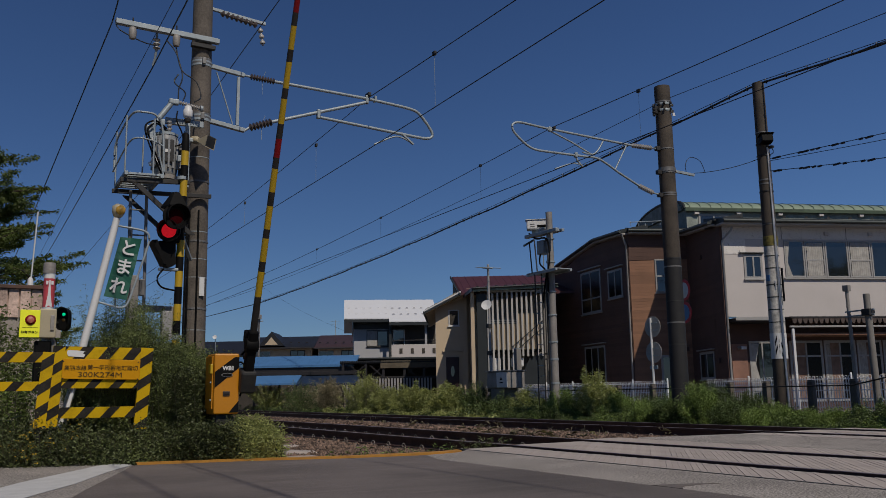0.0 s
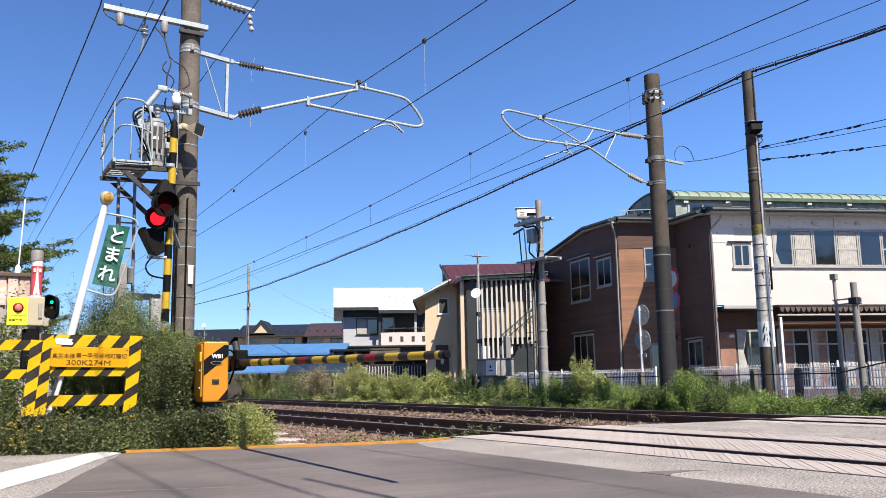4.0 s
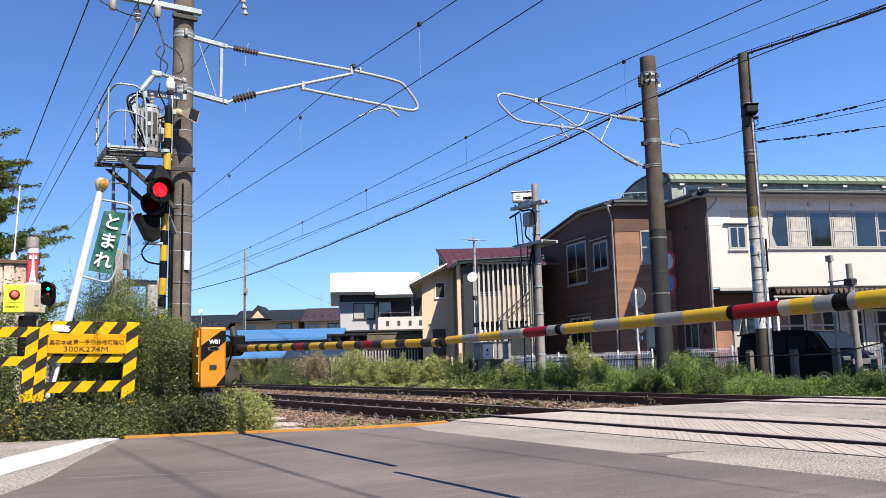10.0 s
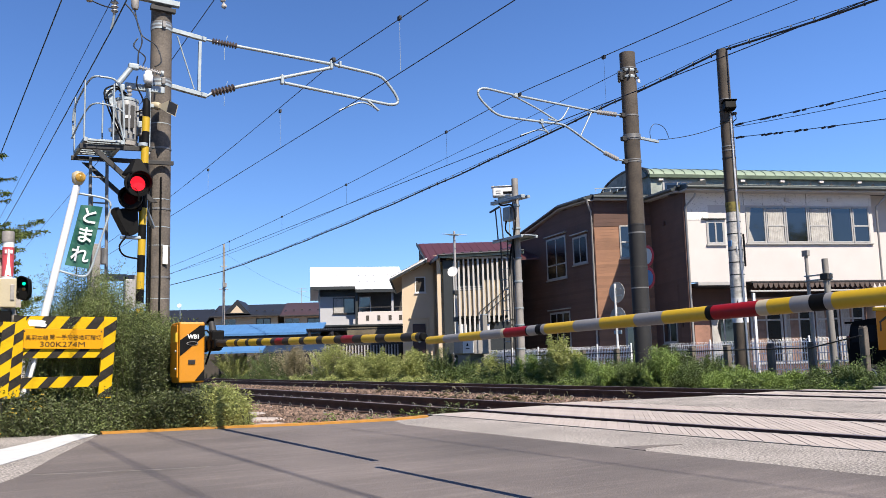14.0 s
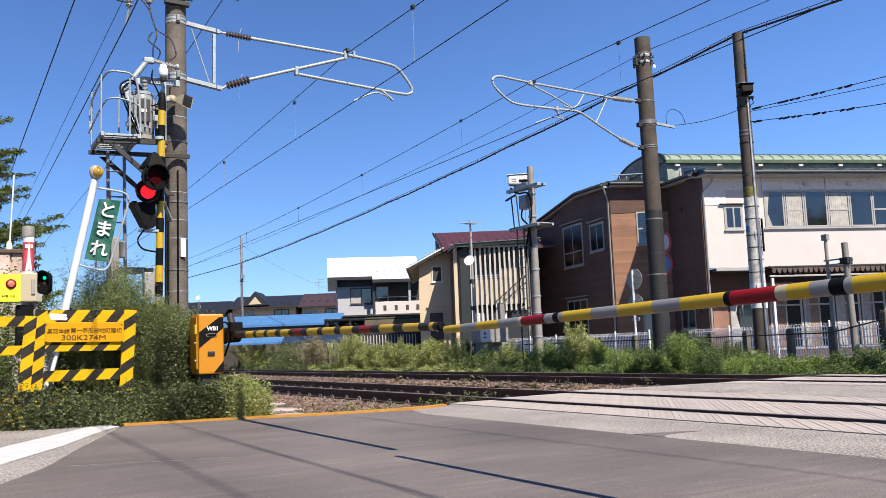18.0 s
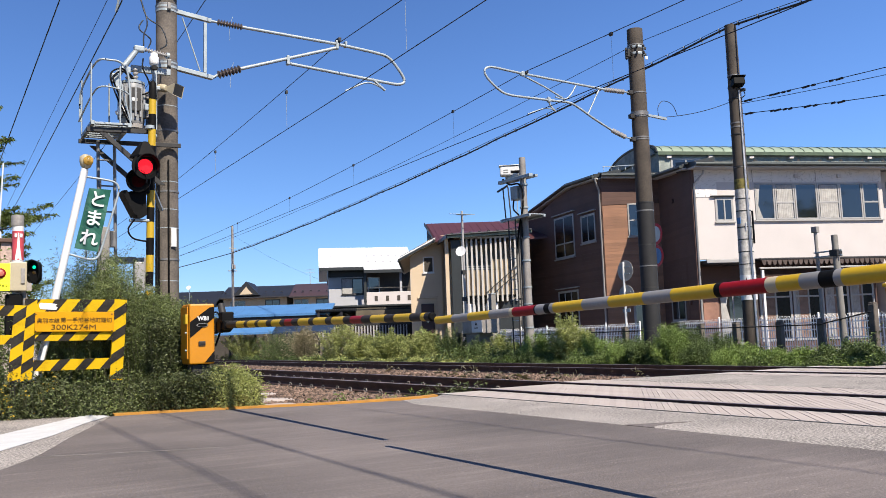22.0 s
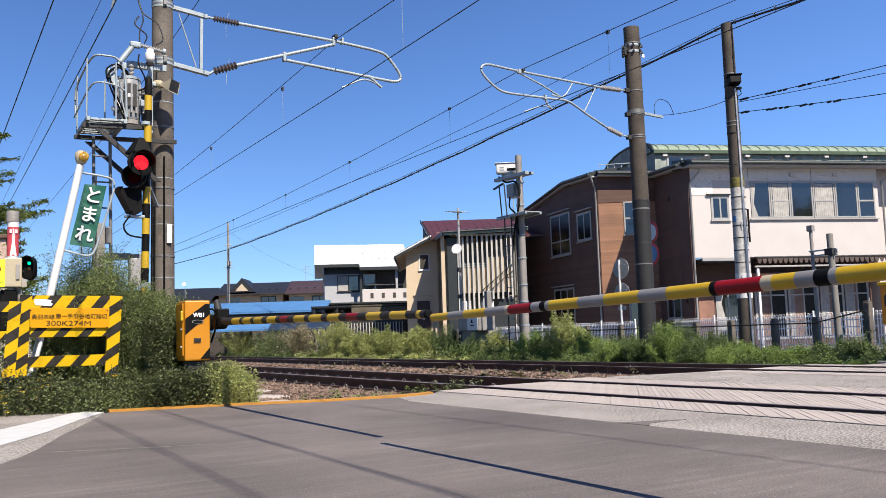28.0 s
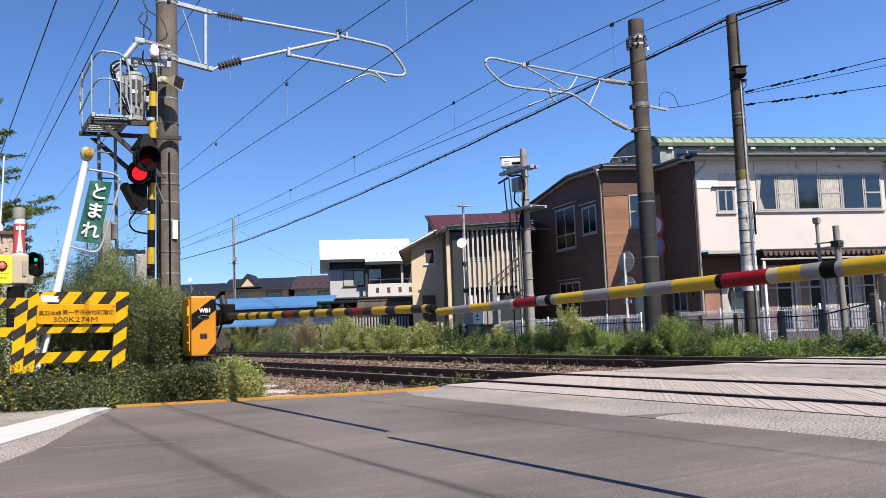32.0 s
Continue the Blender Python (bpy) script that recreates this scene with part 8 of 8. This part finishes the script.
weed_patch("dry_grass", scatter(26, 8.3, 10.0, 10.2, 15), lambda x, y: 0.2 * lump(x, y, 3), 0.55, 7, 0.2, 0.005, GRASS_DRY, "dry straw-coloured grass between the tracks", 32, 0.9, 0.5, ground=-0.16)
weed_patch("dry_grass", scatter(14, 9.0, 10.0, 15, 26), lambda x, y: 0.2 * lump(x, y, 3), 0.55, 7, 0.2, 0.006, GRASS_DRY, "dry straw-coloured grass between the tracks", 33, 0.9, 0.5, ground=-0.16)

# strip beyond the far track
left_edge = lambda y: 13.75 + 0.25 * noise.noise((y * 0.7, 0, 5))
def tall(x, y):
    base = 0.55 + 0.45 * math.exp(-((y - 14.9) / 0.9) ** 2) + 0.5 * math.exp(-((y - 19.6) / 1.0) ** 2) + 0.25 * math.exp(-((y - 17.2) / 0.7) ** 2)
    if y > 22:
        base = 0.85 + 0.3 * noise.noise((y * 0.35, 0, 1))
    if y < 12:
        base = 0.6 + 0.28 * math.exp(-((y - 9.9) / 0.45) ** 2) + 0.15 * math.sin(y * 5)
    return 0.68 * base * (0.66 + 0.18 * (x - 13.8)) * (1 + 0.75 * noise.noise((x * 1.1, y * 1.1, 7))) * lump(x, y, 1.4)


weed_patch("trackside_weeds", scatter(2300, 13.6, 16.3, 9.1, 22, lambda x, y: x > left_edge(y)), tall, 0.24, 48, 0.045, 0.022, LEAF_DEEP, "lush green weeds beyond the tracks", 41, 0.35, 0.3)
weed_patch("trackside_weeds", scatter(2600, 13.75, 16.4, 9.1, 22, lambda x, y: x > left_edge(y) and noise.noise((x * 1.3, y * 1.3, 2.0)) > 0.02), lambda x, y: tall(x, y) * 0.86, 0.24, 46, 0.042, 0.02, LEAF_BRIGHT, "mid-green weeds beyond the tracks", 42, 0.35, 0.3)
weed_patch("trackside_weeds", scatter(1500, 13.7, 17.0, 22, 36, lambda x, y: x > left_edge(y)), lambda x, y: tall(x, y) * 0.72, 0.2, 34, 0.12, 0.02, LEAF_PALE, "pale yellow-green feathery weeds beyond the tracks", 43, 0.7, 0.3)
weed_patch("trackside_weeds", scatter(1300, 13.7, 17.0, 22, 62, lambda x, y: x > left_edge(y)), lambda x, y: tall(x, y) * 0.75, 0.2, 30, 0.13, 0.03, LEAF_DEEP, "mid-green weeds along the far track", 44, 0.6, 0.3)
weed_patch("trackside_weeds", scatter(450, 14.0, 17.0, 20.5, 24.5), lambda x, y: 0.6 * lump(x, y, 1.2), 0.2, 28, 0.1, 0.03, LEAF_DEEP, "dark weeds round the detector pole", 45, 0.4, 0.3)
weed_patch("dry_weeds", scatter(160, 14.5, 16.0, 33, 44), lambda x, y: 1.45 * lump(x, y, 1.2), 0.2, 30, 0.13, 0.02, GRASS_DRY, "dry brown weed stalks beyond the tracks", 46, 0.7, 0.3)


# ---- shrubs on the strip ----
def bush(x, y, r, h, count, leaf, material, label, seed, spiky=0.0):
    """A rounded shrub: stems that spread from one foot, leafy in their outer half."""
    rng = np.random.default_rng(seed)
    n = 64
    a, u = rng.uniform(0, 2 * np.pi, n), np.sqrt(rng.random(n))
    end = np.stack([np.cos(a) * u * r, np.sin(a) * u * r, h * (np.sqrt(1.02 - 0.8 * u ** 2) * rng.uniform(0.82, 1.06, n) + spiky * rng.random(n) ** 4)], -1)
    foot = end * np.array([0.3, 0.3, 0.0])
    k = rng.integers(0, n, count)
    t = (0.12 + 0.88 * rng.random(count) ** 0.6)[:, None]
    pos = foot[k] + (end[k] - foot[k]) * np.concatenate([t ** 1.3, t ** 1.3, t ** 0.85], 1) + rng.normal(0, 0.036, (count, 3))
    ob = tagged(new("shrub", leaves_mesh("shrub", pos, leaf[0], leaf[1], material, seed + 1, 0.3, 0.45)), label, "shrub", "shrubs beyond the tracks")
    ob.matrix_basis = pose(x, y, -0.28)
    bm = B()
    for i in range(0, n, 2):
        p = [foot[i] + (end[i] - foot[i]) * np.array([q ** 1.3, q ** 1.3, q ** 0.85]) for q in (0, 0.5, 0.97)]
        rings(bm, [[Vector(c) + Vector(e) * (0.007 * (1.2 - j * 0.45)) for e in ((1, 0, 0), (-0.5, 0.8, 0), (-0.5, -0.8, 0))] for j, c in enumerate(p)], caps=False)
    part("woody_base", bm, STEM, ob)
    return ob


BUSHES = [
    (15.3, 60.5, 1.9, 1.6, 'fine'),
    (15.0, 53.5, 1.8, 1.6, 'dark'),
    (14.75, 46.75, 1.47, 1.51, 'fine'),
    (14.75, 40.92, 1.47, 1.6, 'dark'),
    (14.75, 37.91, 0.67, 1.67, 'dry'),
    (14.75, 33.91, 1.05, 1.58, 'fine'),
    (14.75, 31.36, 0.78, 1.19, 'pale'),
    (14.75, 29.19, 1.03, 1.26, 'pale'),
    (14.75, 26.28, 0.95, 1.3, 'pale'),
    (14.75, 24.69, 0.65, 1.32, 'dark'),
    (14.75, 23.05, 0.57, 0.89, 'dark'),
    (15.05, 22.09, 0.6, 0.92, 'fine'),
    (14.75, 19.96, 0.6, 1.01, 'broad'),
    (14.95, 18.71, 0.68, 1.28, 'fine'),
    (14.75, 17.54, 0.69, 0.91, 'broad'),
    (15.05, 16.72, 0.61, 0.78, 'dark'),
    (15.15, 15.74, 0.56, 1.01, 'broad'),
    (15.05, 14.72, 0.63, 1.09, 'dark'),
    (14.95, 13.71, 0.55, 0.86, 'dark'),
    (14.75, 12.76, 0.53, 0.66, 'broad'),
    (14.65, 11.84, 0.42, 0.53, 'broad'),
    (14.75, 11.26, 0.39, 0.5, 'broad'),
    (14.75, 10.47, 0.51, 0.65, 'dark'),
    (14.85, 10.03, 0.4, 0.61, 'dark'),
    (13.98, 15.0, 0.42, 0.82, 'dark'),
    (14.05, 14.1, 0.46, 1.12, 'broad'),
    (13.95, 15.75, 0.42, 0.7, 'broad'),
    (14.0, 13.3, 0.4, 0.68, 'dark'),
    (14.0, 12.6, 0.36, 0.5, 'broad'),
]
for i, (x, y, r, h, kind) in enumerate(BUSHES):
    material, leaf, words, spiky = {
        "broad": (LEAF_BRIGHT, (0.036, 0.02), "bright green broad-leaved shrub beyond the tracks", 0.1),
        "dark": (LEAF_DEEP, (0.036, 0.02), "dark green leafy shrub beyond the tracks", 0.15),
        "fine": (LEAF_PALE, (0.09, 0.014), "grey-green feathery shrub beyond the tracks", 0.35),
        "pale": (LEAF_PALE, (0.1, 0.013), "pale yellow-green feathery shrub beyond the tracks", 0.15),
        "dry": (GRASS_DRY, (0.1, 0.012), "dry reddish-brown seeding shrub beyond the tracks", 0.3)}[kind]
    bush(x, y, r, h, int(min(18000, 10000 + 6000 * r * r)), leaf, material, words, 300 + i * 3, spiky)


# ---- tree beside the store ----
def tree(name, base, height, crown, label, seed, leaf=0.14, count=9000, trunk=0.16):
    r = random.Random(seed)
    root = thing(name, pose(*base), label, "tree")
    bm = B()
    trunk_pts = [Vector((0.12 * math.sin(i * 1.3), 0.1 * math.cos(i * 1.7), height * i / 6)) for i in range(7)]
    rings(bm, [circle(p, (0, 0, 1), trunk * (1 - 0.75 * i / 6), 9) for i, p in enumerate(trunk_pts)])
    part("trunk", bm, BARK, root)
    pts = []
    bm = B()
    for k in range(46):
        t = 0.25 + 0.75 * k / 45
        a = k * 2.4 + r.uniform(-0.3, 0.3)
        p = trunk_pts[0].lerp(trunk_pts[-1], t)
        reach = crown * (1.12 - 0.75 * max(0.0, t - 0.55)) * r.uniform(0.78, 1.15)
        tip = p + Vector((math.cos(a) * reach, math.sin(a) * reach, reach * r.uniform(0.1, 0.42)))
        mid = p.lerp(tip, 0.5) + Vector((0, 0, 0.1 * reach))
        rings(bm, [circle(q, tip - p, rad, 5) for q, rad in ((p, trunk * 0.35), (mid, trunk * 0.2), (tip, 0.01))])
        side = Vector((-math.sin(a), math.cos(a), 0))
        # leafy sprays that narrow to the tip, along the bough and its side twigs
        twigs = [(0.0, 0.0)] + [(r.uniform(0.25, 0.8), r.choice((-1, 1)) * r.uniform(0.2, 0.42) * reach) for _ in range(6)]
        for u0, out in twigs:
            for j in range(count // 46 // len(twigs)):
                v = r.random() ** 0.8
                if out:
                    base_q = p.lerp(mid, u0 * 2) if u0 < 0.5 else mid.lerp(tip, u0 * 2 - 1)
                    q = base_q + side * out * v + (tip - p).normalized() * abs(out) * 0.8 * v + Vector((0, 0, 0.12 * abs(out) * v))
                    s = 0.02 + 0.09 * crown / 2 * (1 - v) ** 0.7
                else:
                    u = 0.15 + 0.88 * v
                    q = p.lerp(mid, u * 2) if u < 0.5 else mid.lerp(tip, u * 2 - 1)
                    s = 0.02 + 0.12 * crown / 2 * (1.03 - u) ** 0.7
                pts.append((q.x + r.gauss(0, s), q.y + r.gauss(0, s), q.z + r.gauss(0, s * 0.6)))
    part("branchwork", bm, BARK, root)
    me = leaves_mesh("crown", np.array(pts), leaf, leaf * 0.45, LEAF_TREE, seed, 0.35, 0.0)
    c = new("crown", me)
    c.parent = root
    return root


tree("roadside_tree", (-0.45, 22.0, -0.3), 5.7, 2.15, "leafy green tree behind the pale store", 5, 0.08, 80000)
tree("roadside_tree", (-2.6, 22.5, -0.3), 6.4, 2.2, "broad leafy tree behind the pale store", 6, 0.09, 40000)
tree("young_tree", (1.05, 20.2, -0.3), 3.75, 0.75, "slender young tree beside the store", 7, 0.07, 9000, 0.06)
# trees across the road, mirrored in the window panes
tree("roadside_tree", (34.0, -22.0, -0.3), 9.5, 3.6, "broad leafy tree across the road", 8, 0.3, 9000, 0.22)
tree("roadside_tree", (41.0, -20.0, -0.3), 10.5, 4.0, "broad leafy tree across the road", 9, 0.3, 9000, 0.24)


# ---- what moves ----
def motions():
    down1 = ((0, 66), (0.5, 60), (1, 49.5), (1.5, 40.5), (2.0, 31), (2.5, 21), (3.0, 11.7), (3.4, 5.1), (3.8, 0.2), (4.2, -1.1), (32, -1.1))
    walk(near_boom, [(t, pose(2.9, 10.14, 1.162, a, 0, 178.63)) for t, a in down1])
    down2 = ((0, 85), (2.6, 85), (3.2, 81), (6.0, 41), (7.0, 27), (8.0, 13.2), (8.5, 6.3), (9.0, 0.2), (9.4, -0.5), (10.0, -0.7), (11, -1.0), (32, -1.0))
    walk(far_boom, [(t, pose(2.62, -1.93, 0.92, a, -2, 0)) for t, a in down2])
    # the van drives along the side street, waits, and goes on
    drive = ((0, 76), (3, 55), (5, 40.5), (6.4, 29.9), (7.2, 25.4), (7.5, 24.2), (8.0, 22.1), (8.5, 19.6), (9.0, 18.0), (9.5, 16.7), (10.0, 15.8), (11.0, 14.6), (12.0, 14.1), (13.0, 13.5), (13.5, 12.5), (14.0, 11.6), (14.5, 9.6), (16, -1), (19, -22), (32, -110))
    walk(van, [(t, pose(20.5, y + 0.18, -0.27)) for t, y in drive])
    # the glowing disc changes between the upper and the lower lamp
    rows, k = [], -6
    state = MLOW
    rows.append((0.0, MLOW))
    while True:
        t0 = 6.36 + 1.194 * k + (0.05 if k < 0 else 0.0)
        for t, m in ((t0, MUP), (t0 + 0.597, MLOW)):
            if 0.1 < t < 31.9:
                rows += [(t - 0.034, state), (t, m)]
            state = m
        k += 1
        if t0 > 31:
            break
    rows.append((32.0, state))
    walk(lit, rows)


motions()
